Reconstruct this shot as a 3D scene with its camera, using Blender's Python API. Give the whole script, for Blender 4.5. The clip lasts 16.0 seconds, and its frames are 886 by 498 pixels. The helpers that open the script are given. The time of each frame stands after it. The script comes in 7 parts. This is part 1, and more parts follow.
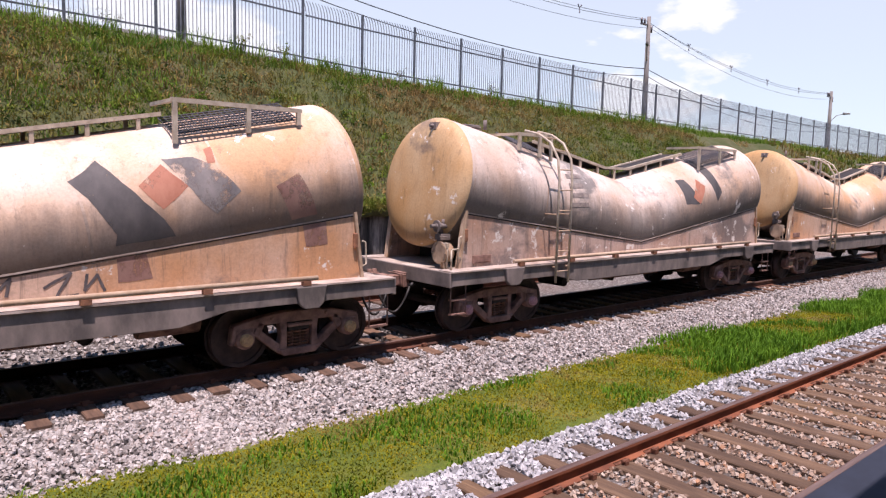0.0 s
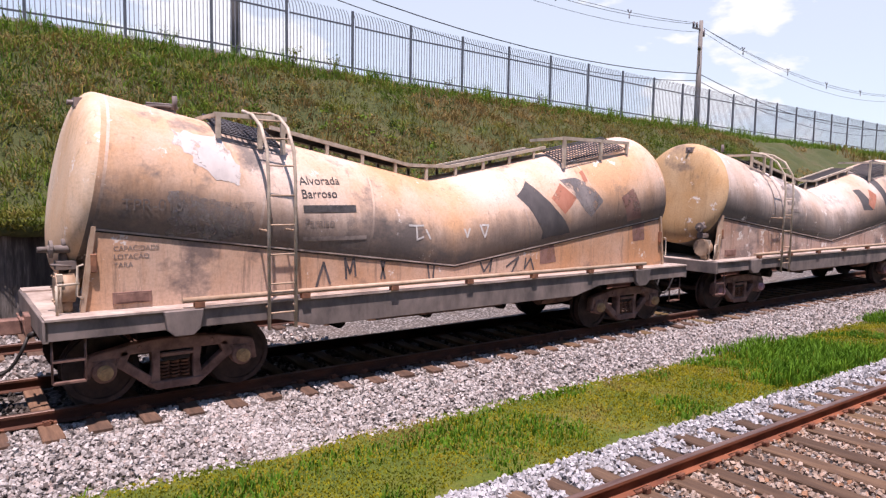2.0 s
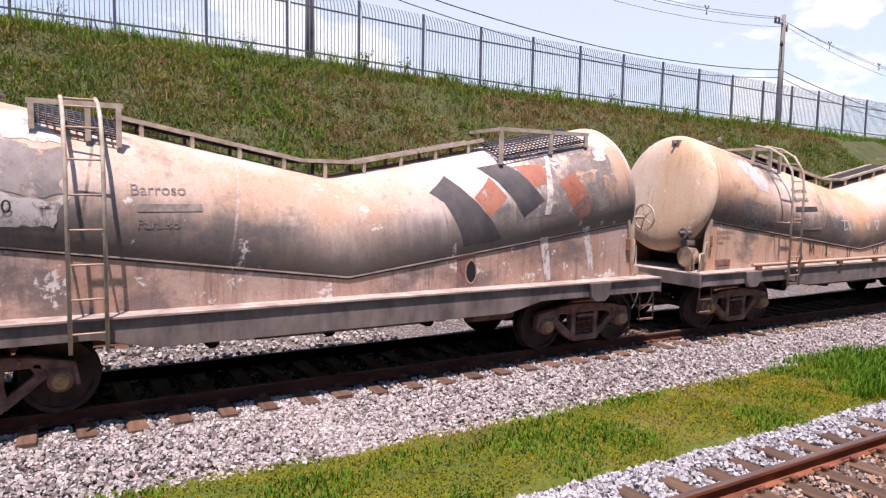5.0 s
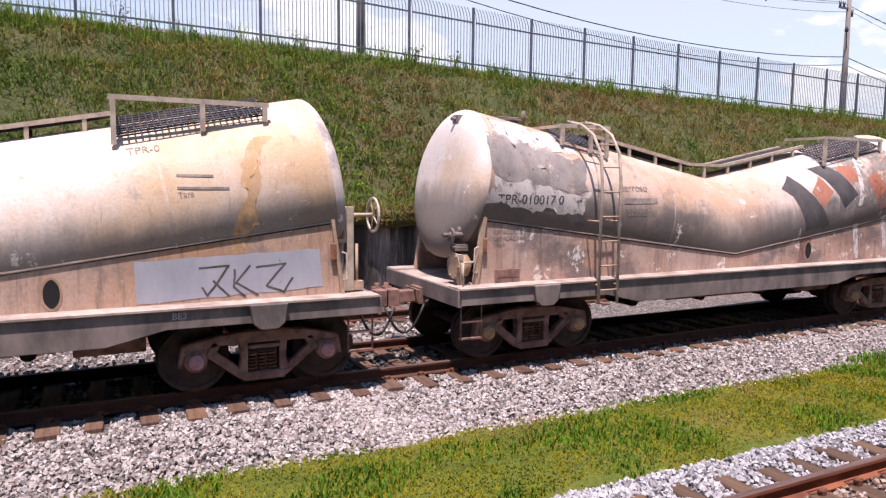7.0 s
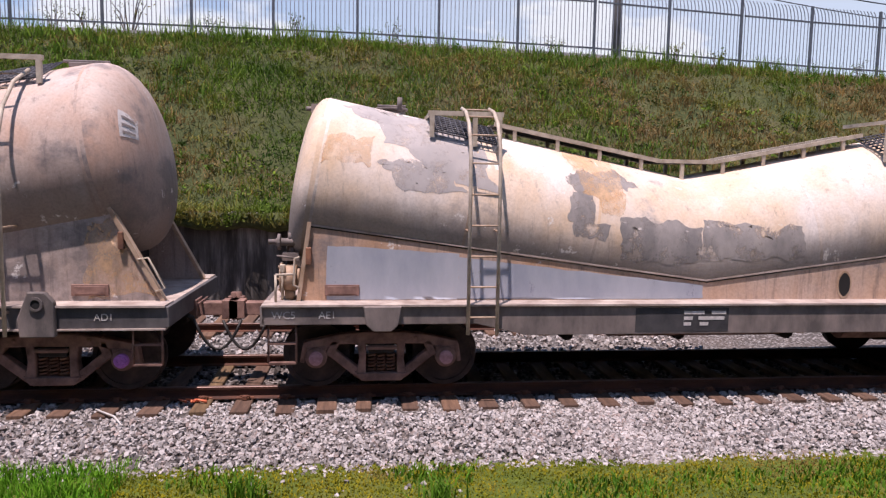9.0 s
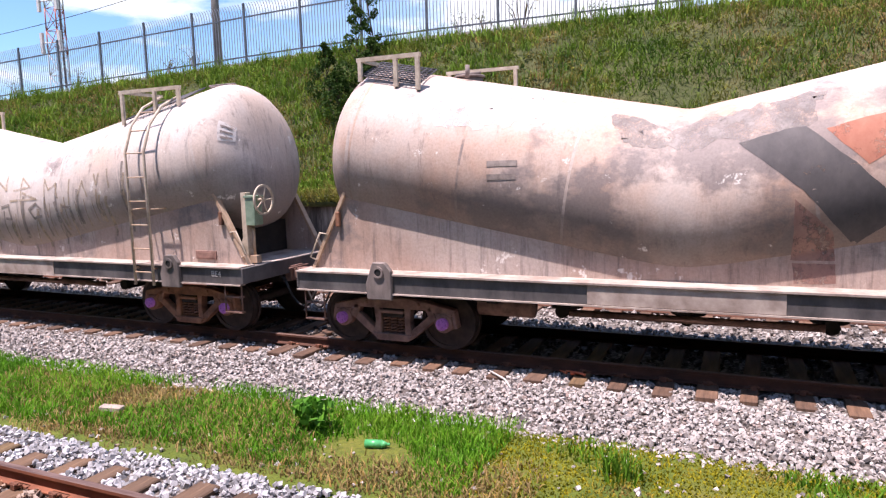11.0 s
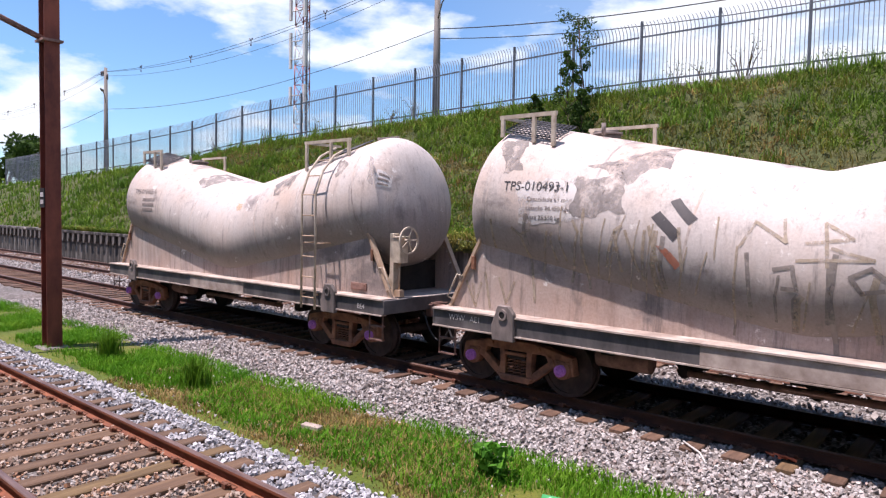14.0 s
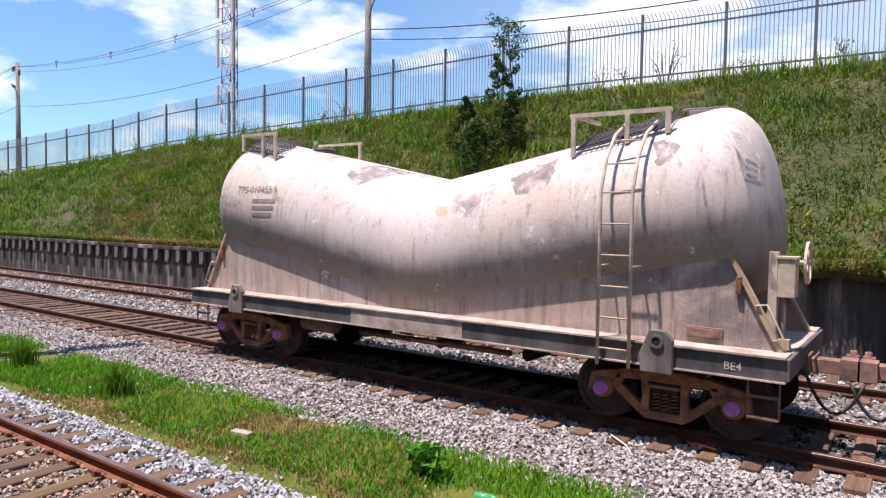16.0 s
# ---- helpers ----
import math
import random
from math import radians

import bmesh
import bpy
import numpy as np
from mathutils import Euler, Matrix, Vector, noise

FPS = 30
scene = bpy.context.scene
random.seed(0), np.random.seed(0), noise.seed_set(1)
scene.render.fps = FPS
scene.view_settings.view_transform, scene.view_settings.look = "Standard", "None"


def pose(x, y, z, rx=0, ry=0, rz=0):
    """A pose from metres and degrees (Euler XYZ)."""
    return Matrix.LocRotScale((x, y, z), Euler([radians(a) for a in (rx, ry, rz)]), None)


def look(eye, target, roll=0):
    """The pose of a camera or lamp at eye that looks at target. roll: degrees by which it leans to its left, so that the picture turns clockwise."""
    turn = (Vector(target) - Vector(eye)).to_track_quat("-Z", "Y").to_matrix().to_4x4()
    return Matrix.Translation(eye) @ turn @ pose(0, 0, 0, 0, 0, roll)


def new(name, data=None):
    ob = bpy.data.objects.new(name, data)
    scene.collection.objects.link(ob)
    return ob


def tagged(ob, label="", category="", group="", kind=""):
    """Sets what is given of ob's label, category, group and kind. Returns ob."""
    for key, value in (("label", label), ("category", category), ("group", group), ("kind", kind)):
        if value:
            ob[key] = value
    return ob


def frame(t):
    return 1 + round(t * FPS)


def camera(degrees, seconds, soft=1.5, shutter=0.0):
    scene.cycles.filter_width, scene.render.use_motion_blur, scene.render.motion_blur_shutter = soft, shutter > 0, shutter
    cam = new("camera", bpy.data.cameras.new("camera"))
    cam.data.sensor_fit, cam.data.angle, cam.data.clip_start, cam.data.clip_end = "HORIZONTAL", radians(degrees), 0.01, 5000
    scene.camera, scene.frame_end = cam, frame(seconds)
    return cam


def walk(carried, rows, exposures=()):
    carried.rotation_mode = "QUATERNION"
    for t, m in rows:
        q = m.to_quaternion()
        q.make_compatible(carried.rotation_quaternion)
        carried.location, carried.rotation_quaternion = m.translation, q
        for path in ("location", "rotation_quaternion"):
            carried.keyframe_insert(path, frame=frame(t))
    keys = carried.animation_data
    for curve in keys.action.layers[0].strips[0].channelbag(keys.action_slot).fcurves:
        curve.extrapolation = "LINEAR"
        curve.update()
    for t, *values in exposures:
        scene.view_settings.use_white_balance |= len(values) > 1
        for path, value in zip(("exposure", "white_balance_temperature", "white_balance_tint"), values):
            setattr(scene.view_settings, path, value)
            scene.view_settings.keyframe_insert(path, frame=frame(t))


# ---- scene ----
# ---- camera ----
cam = camera(65.5, 16.0, 1.3)
PATH = [  # seconds, place, yaw, pitch, roll
    (0.0, 0.090, -0.075, 2.700, -40.06, -5.72, -1.34),
    (0.5, 0.080, -0.068, 2.700, -39.74, -5.40, -1.42),
    (1.0, 0.069, -0.055, 2.700, -39.00, -5.12, -1.38),
    (1.5, 0.075, -0.048, 2.700, -37.69, -5.09, -1.33),
    (2.0, 0.077, -0.049, 2.700, -36.15, -5.11, -0.98),
    (2.5, 0.079, -0.045, 2.700, -34.88, -5.18, -0.69),
    (3.0, 0.079, -0.044, 2.700, -33.87, -5.19, -0.70),
    (5.5, 0.057, -0.024, 2.700, -29.47, -5.19, -0.80),
    (6.0, 0.050, -0.021, 2.700, -28.21, -5.41, -0.56),
    (6.5, 0.049, -0.030, 2.700, -26.84, -5.62, -0.44),
    (7.0, 0.044, -0.033, 2.700, -26.40, -5.62, -0.60),
    (7.5, 0.027, -0.026, 2.700, -26.92, -5.53, -0.70),
    (8.0, -0.034, 0.001, 2.700, -25.57, -5.41, -1.00),
    (8.5, -0.077, 0.013, 2.700, -14.79, -5.16, -0.80),
    (9.0, -0.094, 0.017, 2.700, -6.35, -5.50, -0.93),
    (9.5, -0.119, 0.022, 2.700, 1.87, -5.80, -0.29),
    (10.0, -0.127, 0.019, 2.700, 8.89, -6.12, 0.40),
    (10.2, -0.126, 0.020, 2.700, 12.29, -6.30, 0.96),
    (12.3, -0.025, 0.038, 2.700, 37.21, -6.45, 0.02),
    (12.5, -0.027, 0.040, 2.700, 38.57, -5.72, -0.28),
    (13.0, -0.030, 0.049, 2.700, 41.39, -4.26, -0.55),
    (13.5, -0.025, 0.058, 2.700, 41.50, -3.33, -0.80),
    (14.0, -0.030, 0.060, 2.700, 41.08, -2.85, -1.05),
    (14.5, -0.035, 0.070, 2.700, 40.32, -2.79, -1.23),
    (15.0, -0.024, 0.056, 2.700, 39.15, -2.74, -1.68),
    (15.5, -0.011, 0.054, 2.700, 37.77, -2.74, -1.29),
    (16.0, 0.004, 0.059, 2.700, 35.55, -2.67, -0.79),
]
walk(cam, [(t, pose(x, y, z, 90 + p, r, yaw)) for t, x, y, z, yaw, p, r in PATH],
     exposures=[(0.0, 0.48, 6760, 32), (6.0, 0.56, 6780, 32), (7.5, 0.53, 6760, 32), (8.0, 0.43, 6720, 32), (9.0, 0.27, 6650, 31), (10.0, 0.74, 6650, 30), (12.5, 0.97, 6720, 30), (13.0, 0.86, 6680, 29), (13.5, 0.70, 6620, 28), (14.5, 0.64, 6550, 28), (16.0, 0.68, 6680, 25)])

# ---- light ----
SUN_TO = Vector((-0.16, -0.26, 1.0)).normalized()      # towards the sun
world = bpy.data.worlds.new("sky")
scene.world = world
world.use_nodes = True
wn, wl = world.node_tree.nodes, world.node_tree.links
wn.clear()
w_out = wn.new("ShaderNodeOutputWorld")
w_bg = wn.new("ShaderNodeBackground")
w_bg.inputs[1].default_value = 0.104
w_sky = wn.new("ShaderNodeTexSky")
w_sky.sky_type = "NISHITA"
w_sky.sun_disc = False
w_sky.sun_elevation = math.asin(SUN_TO.z)
w_sky.sun_rotation = math.atan2(SUN_TO.x, SUN_TO.y)
w_sky.air_density, w_sky.dust_density, w_sky.ozone_density = 1.0, 0.35, 3.5
w_tc = wn.new("ShaderNodeTexCoord")
w_map = wn.new("ShaderNodeMapping")
w_map.inputs["Scale"].default_value = (2.2, 2.2, 5.5)
w_map.inputs["Location"].default_value = (0.35, 0.1, 0.2)
w_noise = wn.new("ShaderNodeTexNoise")
w_noise.inputs["Scale"].default_value = 1.5
w_noise.inputs["Detail"].default_value = 9
w_noise.inputs["Roughness"].default_value = 0.56
w_ramp = wn.new("ShaderNodeValToRGB")
w_ramp.color_ramp.elements[0].position, w_ramp.color_ramp.elements[1].position = 0.50, 0.60
w_haze = wn.new("ShaderNodeSeparateXYZ")
w_hm = wn.new("ShaderNodeMapRange")      # thin veil of cloud, thicker towards +x
w_hm.inputs["From Min"].default_value, w_hm.inputs["From Max"].default_value = -0.65, 0.2
w_hm.inputs["To Min"].default_value, w_hm.inputs["To Max"].default_value = 0.0, 0.62
w_max = wn.new("ShaderNodeMath")
w_max.operation = "MAXIMUM"
w_low = wn.new("ShaderNodeMapRange")     # cloud and haze lie low, the zenith is clear
w_low.inputs["From Min"].default_value, w_low.inputs["From Max"].default_value = 0.34, 0.60
w_low.inputs["To Min"].default_value, w_low.inputs["To Max"].default_value = 1.0, 0.08
w_mul = wn.new("ShaderNodeMath")
w_mul.operation = "MULTIPLY"
w_tint = wn.new("ShaderNodeMixRGB")
w_tint.blend_type = "MULTIPLY"
w_tint.inputs[0].default_value = 1.0
w_tint.inputs[2].default_value = (0.73, 1.03, 1.12, 1)
w_mix = wn.new("ShaderNodeMixRGB")
w_mix.inputs[2].default_value = (6.3, 7.4, 7.5, 1)
wl.new(w_tc.outputs["Generated"], w_map.inputs["Vector"])
wl.new(w_map.outputs[0], w_noise.inputs["Vector"])
wl.new(w_noise.outputs[0], w_ramp.inputs[0])
wl.new(w_tc.outputs["Generated"], w_haze.inputs[0])
wl.new(w_haze.outputs[0], w_hm.inputs[0])
wl.new(w_hm.outputs[0], w_max.inputs[0])
wl.new(w_ramp.outputs[0], w_max.inputs[1])
wl.new(w_haze.outputs[2], w_low.inputs[0])
wl.new(w_max.outputs[0], w_mul.inputs[0])
wl.new(w_low.outputs[0], w_mul.inputs[1])
wl.new(w_mul.outputs[0], w_mix.inputs[0])
wl.new(w_sky.outputs[0], w_tint.inputs[1])
wl.new(w_tint.outputs[0], w_mix.inputs[1])
wl.new(w_mix.outputs[0], w_bg.inputs[0])
wl.new(w_bg.outputs[0], w_out.inputs[0])
sun_data = bpy.data.lights.new("sun", "SUN")
sun_data.energy, sun_data.angle, sun_data.color = 5.0, radians(0.53), (1.0, 0.95, 0.87)
sun = new("sun", sun_data)
sun.matrix_world = look(SUN_TO * 50, (0, 0, 0))


# ---- materials ----
def material(name):
    m = bpy.data.materials.new(name)
    m.use_nodes = True
    n, l = m.node_tree.nodes, m.node_tree.links
    return m, n, l, n["Principled BSDF"]


def coords(n, l, scale, space="Object"):
    tc, mp = n.new("ShaderNodeTexCoord"), n.new("ShaderNodeMapping")
    mp.inputs["Scale"].default_value = scale
    l.new(tc.outputs[space], mp.inputs["Vector"])
    return mp


def noise_node(n, l, scale, detail=5, rough=0.6, stretch=(1, 1, 1), offset=None, space="Object"):
    mp = coords(n, l, stretch, space)
    t = n.new("ShaderNodeTexNoise")
    t.inputs["Scale"].default_value, t.inputs["Detail"].default_value, t.inputs["Roughness"].default_value = scale, detail, rough
    if offset is not None:
        add = n.new("ShaderNodeVectorMath")
        l.new(mp.outputs[0], add.inputs[0])
        l.new(offset, add.inputs[1])
        l.new(add.outputs[0], t.inputs["Vector"])
    else:
        l.new(mp.outputs[0], t.inputs["Vector"])
    return t.outputs[0]


def ramp(n, l, fac, stops):
    r = n.new("ShaderNodeValToRGB")
    e = r.color_ramp.elements
    while len(e) < len(stops):
        e.new(0.5)
    for el, (p, c) in zip(e, stops):
        el.position = p
        el.color = (*c, 1) if len(c) == 3 else c
    l.new(fac, r.inputs[0])
    return r.outputs[0]


def mixed(n, l, fac, a, b):
    m = n.new("ShaderNodeMixRGB")
    for i, v in ((0, fac), (1, a), (2, b)):
        if isinstance(v, (int, float)):
            m.inputs[i].default_value = v
        elif isinstance(v, tuple):
            m.inputs[i].default_value = (*v, 1)
        else:
            l.new(v, m.inputs[i])
    return m.outputs[0]


def bumped(n, l, p, height, strength, distance):
    b = n.new("ShaderNodeBump")
    b.inputs["Strength"].default_value, b.inputs["Distance"].default_value = strength, distance
    l.new(height, b.inputs["Height"])
    l.new(b.outputs[0], p.inputs["Normal"])


def simple(name, c1, c2, scale=4.0, rough=0.7, metal=0.0, bump=0.2, dist=0.004, stretch=(1, 1, 1), lo=0.35, hi=0.65, space="Object"):
    m, n, l, p = material(name)
    f = noise_node(n, l, scale, 7, 0.65, stretch, space=space)
    l.new(ramp(n, l, f, [(lo, c1), (hi, c2)]), p.inputs["Base Color"])
    p.inputs["Roughness"].default_value, p.inputs["Metallic"].default_value = rough, metal
    if bump:
        bumped(n, l, p, noise_node(n, l, scale * 6, 4, 0.6, space=space), bump, dist)
    return m


def plain(name, c, rough=0.6, metal=0.0):
    m, n, l, p = material(name)
    f = noise_node(n, l, 9.0, 4)
    l.new(ramp(n, l, f, [(0.3, tuple(v * 0.75 for v in c)), (0.7, c)]), p.inputs["Base Color"])
    p.inputs["Roughness"].default_value, p.inputs["Metallic"].default_value = rough, metal
    return m


def remap(n, l, value, low, high):
    m = n.new("ShaderNodeMapRange")
    m.inputs["From Min"].default_value, m.inputs["From Max"].default_value = low, high
    l.new(value, m.inputs[0])
    return m.outputs[0]


def paint(name, clean, warm, grey, warm_at=0.5, grey_at=0.52, streak_at=0.55, patch_at=0.7, drip_at=0.57, band=None):
    """Old dusty wagon paint: cement dust, rust-coloured runs, grey soot and bare patches; band: soot with painted belly
    shade.
    """
    m, n, l, p = material(name)
    info = n.new("ShaderNodeObjectInfo")
    sh = n.new("ShaderNodeVectorMath")
    sh.operation = "SCALE"
    sh.inputs[0].default_value = (37.0, 11.0, 23.0)
    l.new(info.outputs["Random"], sh.inputs["Scale"])
    off = sh.outputs[0]
    big = noise_node(n, l, 0.55, 6, 0.6, (1, 1, 0.8), off)
    c = mixed(n, l, ramp(n, l, big, [(warm_at - 0.10, (0, 0, 0)), (warm_at + 0.13, (1, 1, 1))]), clean, warm)
    runs = noise_node(n, l, 1.0, 7, 0.72, (3.2, 3.2, 0.45), off)
    c = mixed(n, l, ramp(n, l, runs, [(streak_at, (0, 0, 0)), (streak_at + 0.2, (0.6, 0.6, 0.6))]), c, tuple(v * 0.68 for v in warm))
    soot = noise_node(n, l, 0.62, 10, 0.66, (1.0, 1, 1.3), off)
    c = mixed(n, l, ramp(n, l, soot, [(grey_at, (0, 0, 0)), (grey_at + 0.08, (0.85, 0.85, 0.85))]), c, grey)
    if band:      # soot and painted belly shade along the seam of tank and side plate, ragged where rain and cement have washed over it
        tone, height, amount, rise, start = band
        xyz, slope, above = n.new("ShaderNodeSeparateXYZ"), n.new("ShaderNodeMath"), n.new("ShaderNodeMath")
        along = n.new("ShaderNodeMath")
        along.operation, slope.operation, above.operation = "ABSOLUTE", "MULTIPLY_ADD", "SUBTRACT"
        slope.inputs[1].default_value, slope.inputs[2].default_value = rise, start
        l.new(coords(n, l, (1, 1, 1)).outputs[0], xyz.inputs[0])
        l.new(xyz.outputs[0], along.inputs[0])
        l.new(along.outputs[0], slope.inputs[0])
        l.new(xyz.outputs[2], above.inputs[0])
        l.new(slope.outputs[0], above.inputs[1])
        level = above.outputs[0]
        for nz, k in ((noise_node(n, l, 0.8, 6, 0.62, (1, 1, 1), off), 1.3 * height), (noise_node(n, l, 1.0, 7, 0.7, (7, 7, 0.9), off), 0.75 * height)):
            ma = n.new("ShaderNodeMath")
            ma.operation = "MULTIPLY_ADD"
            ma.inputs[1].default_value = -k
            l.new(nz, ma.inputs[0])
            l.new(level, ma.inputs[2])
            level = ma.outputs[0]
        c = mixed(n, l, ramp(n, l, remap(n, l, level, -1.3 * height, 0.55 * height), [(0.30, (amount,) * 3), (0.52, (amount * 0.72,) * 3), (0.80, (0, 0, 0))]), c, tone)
    drip = noise_node(n, l, 1.0, 6, 0.75, (9, 9, 0.8), off)
    c = mixed(n, l, ramp(n, l, drip, [(drip_at, (0, 0, 0)), (drip_at + 0.16, (0.62, 0.62, 0.62))]), c, tuple(v * 0.55 for v in grey))
    chip = noise_node(n, l, 2.2, 10, 0.75, (1, 1, 1), off)
    c = mixed(n, l, ramp(n, l, chip, [(patch_at - 0.08, (0, 0, 0)), (patch_at - 0.06, (0.85, 0.85, 0.85))]), c, (0.80, 0.76, 0.72))
    fine = noise_node(n, l, 30, 4, 0.7)
    c2 = n.new("ShaderNodeMixRGB")
    c2.blend_type = "MULTIPLY"
    c2.inputs[0].default_value = 0.5
    l.new(c, c2.inputs[1])
    l.new(ramp(n, l, fine, [(0.3, (0.62, 0.60, 0.58)), (0.6, (1, 1, 1))]), c2.inputs[2])
    l.new(c2.outputs[0], p.inputs["Base Color"])
    p.inputs["Roughness"].default_value = 0.62
    p.inputs["Specular IOR Level"].default_value = 0.3
    bumped(n, l, p, noise_node(n, l, 5, 8, 0.6), 0.25, 0.012)
    return m


def stain(name, c1, c2, scale, gap, soft=0.1, rough=0.8, grain=(1, 1, 0.6)):
    """A worn film of paint or dirt with holes in it, through which the shell shows."""
    m, n, l, p = material(name)
    f = noise_node(n, l, scale, 9, 0.7, grain)
    l.new(ramp(n, l, f, [(0.32, c1), (0.66, c2)]), p.inputs["Base Color"])
    p.inputs["Roughness"].default_value = rough
    hole = noise_node(n, l, scale * 1.7, 10, 0.74, (1, 1, 0.75))
    tr, mx = n.new("ShaderNodeBsdfTransparent"), n.new("ShaderNodeMixShader")
    l.new(ramp(n, l, hole, [(gap - soft, (1, 1, 1)), (gap + soft, (0.06, 0.06, 0.06))]), mx.inputs[0])
    l.new(p.outputs[0], mx.inputs[1])
    l.new(tr.outputs[0], mx.inputs[2])
    l.new(mx.outputs[0], n["Material Output"].inputs["Surface"])
    return m


# band: seam soot, deepened to paint in the shaded belly of the tank
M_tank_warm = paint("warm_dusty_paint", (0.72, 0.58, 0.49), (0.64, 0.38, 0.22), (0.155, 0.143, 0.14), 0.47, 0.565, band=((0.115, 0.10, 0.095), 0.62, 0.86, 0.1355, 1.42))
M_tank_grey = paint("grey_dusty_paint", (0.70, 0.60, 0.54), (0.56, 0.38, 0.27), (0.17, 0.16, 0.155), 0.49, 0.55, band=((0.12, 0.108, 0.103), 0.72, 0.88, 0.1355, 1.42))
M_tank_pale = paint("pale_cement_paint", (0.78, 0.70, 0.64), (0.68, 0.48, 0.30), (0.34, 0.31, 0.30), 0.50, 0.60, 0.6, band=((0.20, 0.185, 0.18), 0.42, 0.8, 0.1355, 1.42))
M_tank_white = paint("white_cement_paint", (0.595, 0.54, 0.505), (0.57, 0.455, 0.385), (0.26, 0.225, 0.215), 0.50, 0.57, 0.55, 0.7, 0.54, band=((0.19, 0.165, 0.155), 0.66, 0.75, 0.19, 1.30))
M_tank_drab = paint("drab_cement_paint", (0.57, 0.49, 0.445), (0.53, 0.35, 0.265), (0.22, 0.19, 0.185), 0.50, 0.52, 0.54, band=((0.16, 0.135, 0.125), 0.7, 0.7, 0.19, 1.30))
M_head = paint("ochre_dusty_paint", (0.60, 0.42, 0.25), (0.52, 0.30, 0.13), (0.22, 0.16, 0.12), 0.46, 0.60)
M_head_cream = paint("cream_dusty_paint", (0.72, 0.58, 0.45), (0.64, 0.39, 0.20), (0.24, 0.18, 0.14), 0.50, 0.62)
M_skirt_warm = paint("rust_run_paint", (0.66, 0.46, 0.35), (0.60, 0.32, 0.17), (0.19, 0.15, 0.14), 0.50, 0.54, 0.53, 0.7, 0.54)
M_skirt_pale = paint("pale_run_paint", (0.56, 0.42, 0.345), (0.52, 0.31, 0.19), (0.25, 0.21, 0.20), 0.50, 0.55, 0.52, 0.7, 0.52)
M_skirt_white = paint("white_run_paint", (0.50, 0.42, 0.38), (0.45, 0.32, 0.26), (0.23, 0.195, 0.185), 0.49, 0.54, 0.51, 0.7, 0.51)
M_skirt_drab = paint("pinkish_run_paint", (0.54, 0.40, 0.34), (0.48, 0.28, 0.19), (0.20, 0.165, 0.155), 0.52, 0.50, 0.52, 0.66, 0.52)
M_sill = simple("dusty_grey_sill", (0.10, 0.085, 0.08), (0.27, 0.22, 0.20), 1.6, 0.75, stretch=(1.5, 1, 0.7))
M_sill_dark = simple("dark_sill", (0.045, 0.042, 0.045), (0.13, 0.12, 0.12), 1.6, 0.7, stretch=(1.5, 1, 0.7))
M_deck = simple("dusty_deck", (0.26, 0.20, 0.17), (0.50, 0.42, 0.37), 3.0, 0.85)
M_pipe = simple("tan_pipe", (0.34, 0.22, 0.14), (0.50, 0.37, 0.27), 5.0, 0.6)
M_rail_paint = simple("cream_handrail", (0.36, 0.29, 0.22), (0.58, 0.50, 0.40), 6.0, 0.65)
M_cast = simple("brown_cast_steel", (0.10, 0.052, 0.042), (0.33, 0.19, 0.15), 4.0, 0.75, 0.0, 0.4)
M_cast_rust = simple("rusty_cast_steel", (0.10, 0.045, 0.03), (0.36, 0.16, 0.085), 4.0, 0.75, 0.0, 0.4)
# near black: deep shade beneath the wagons is put into this colour
M_under = simple("underframe_with_shade", (0.010, 0.008, 0.008), (0.034, 0.026, 0.023), 3.0, 0.85)
M_wheel = simple("wheel_steel", (0.02, 0.012, 0.011), (0.075, 0.046, 0.04), 5.0, 0.7, 0.1)
M_cap_pink = simple("pink_cap", (0.40, 0.20, 0.22), (0.62, 0.36, 0.38), 12.0, 0.55)
M_cap_purple = simple("purple_cap", (0.34, 0.10, 0.40), (0.60, 0.22, 0.64), 12.0, 0.5)
M_cap_tan = simple("tan_cap", (0.34, 0.21, 0.10), (0.60, 0.40, 0.20), 12.0, 0.6)
M_grate = simple("dark_grating", (0.03, 0.03, 0.036), (0.09, 0.09, 0.10), 8.0, 0.6, 0.3)
M_hole = plain("black_hole", (0.012, 0.011, 0.011), 0.9)
M_logo_dark = stain("charcoal_marking", (0.04, 0.038, 0.043), (0.115, 0.105, 0.105), 1.8, 0.36, 0.05, 0.7)
M_logo_dark_soft = stain("worn_charcoal_marking", (0.10, 0.095, 0.10), (0.30, 0.27, 0.26), 1.6, 0.43, 0.07, 0.7)
M_logo_red = stain("faded_red_marking", (0.34, 0.105, 0.06), (0.50, 0.22, 0.145), 2.2, 0.40, 0.06, 0.7)
M_logo_wine = stain("wine_marking", (0.20, 0.095, 0.08), (0.36, 0.22, 0.18), 2.2, 0.42, 0.07, 0.7)
M_logo_plain = simple("black_sill_paint", (0.03, 0.03, 0.034), (0.075, 0.072, 0.075), 3.0, 0.7)
M_letter = simple("dark_lettering", (0.03, 0.028, 0.03), (0.09, 0.085, 0.085), 14.0, 0.7, bump=0)
M_letter_faint = simple("faded_lettering", (0.16, 0.13, 0.12), (0.32, 0.27, 0.24), 9.0, 0.7, bump=0)
M_letter_white = simple("white_lettering", (0.42, 0.40, 0.38), (0.65, 0.62, 0.6), 14.0, 0.7, bump=0)
M_blue_patch = stain("blue_grey_overpaint", (0.29, 0.32, 0.39), (0.46, 0.48, 0.53), 1.3, 0.33, 0.05, 0.75, (1, 1, 0.4))
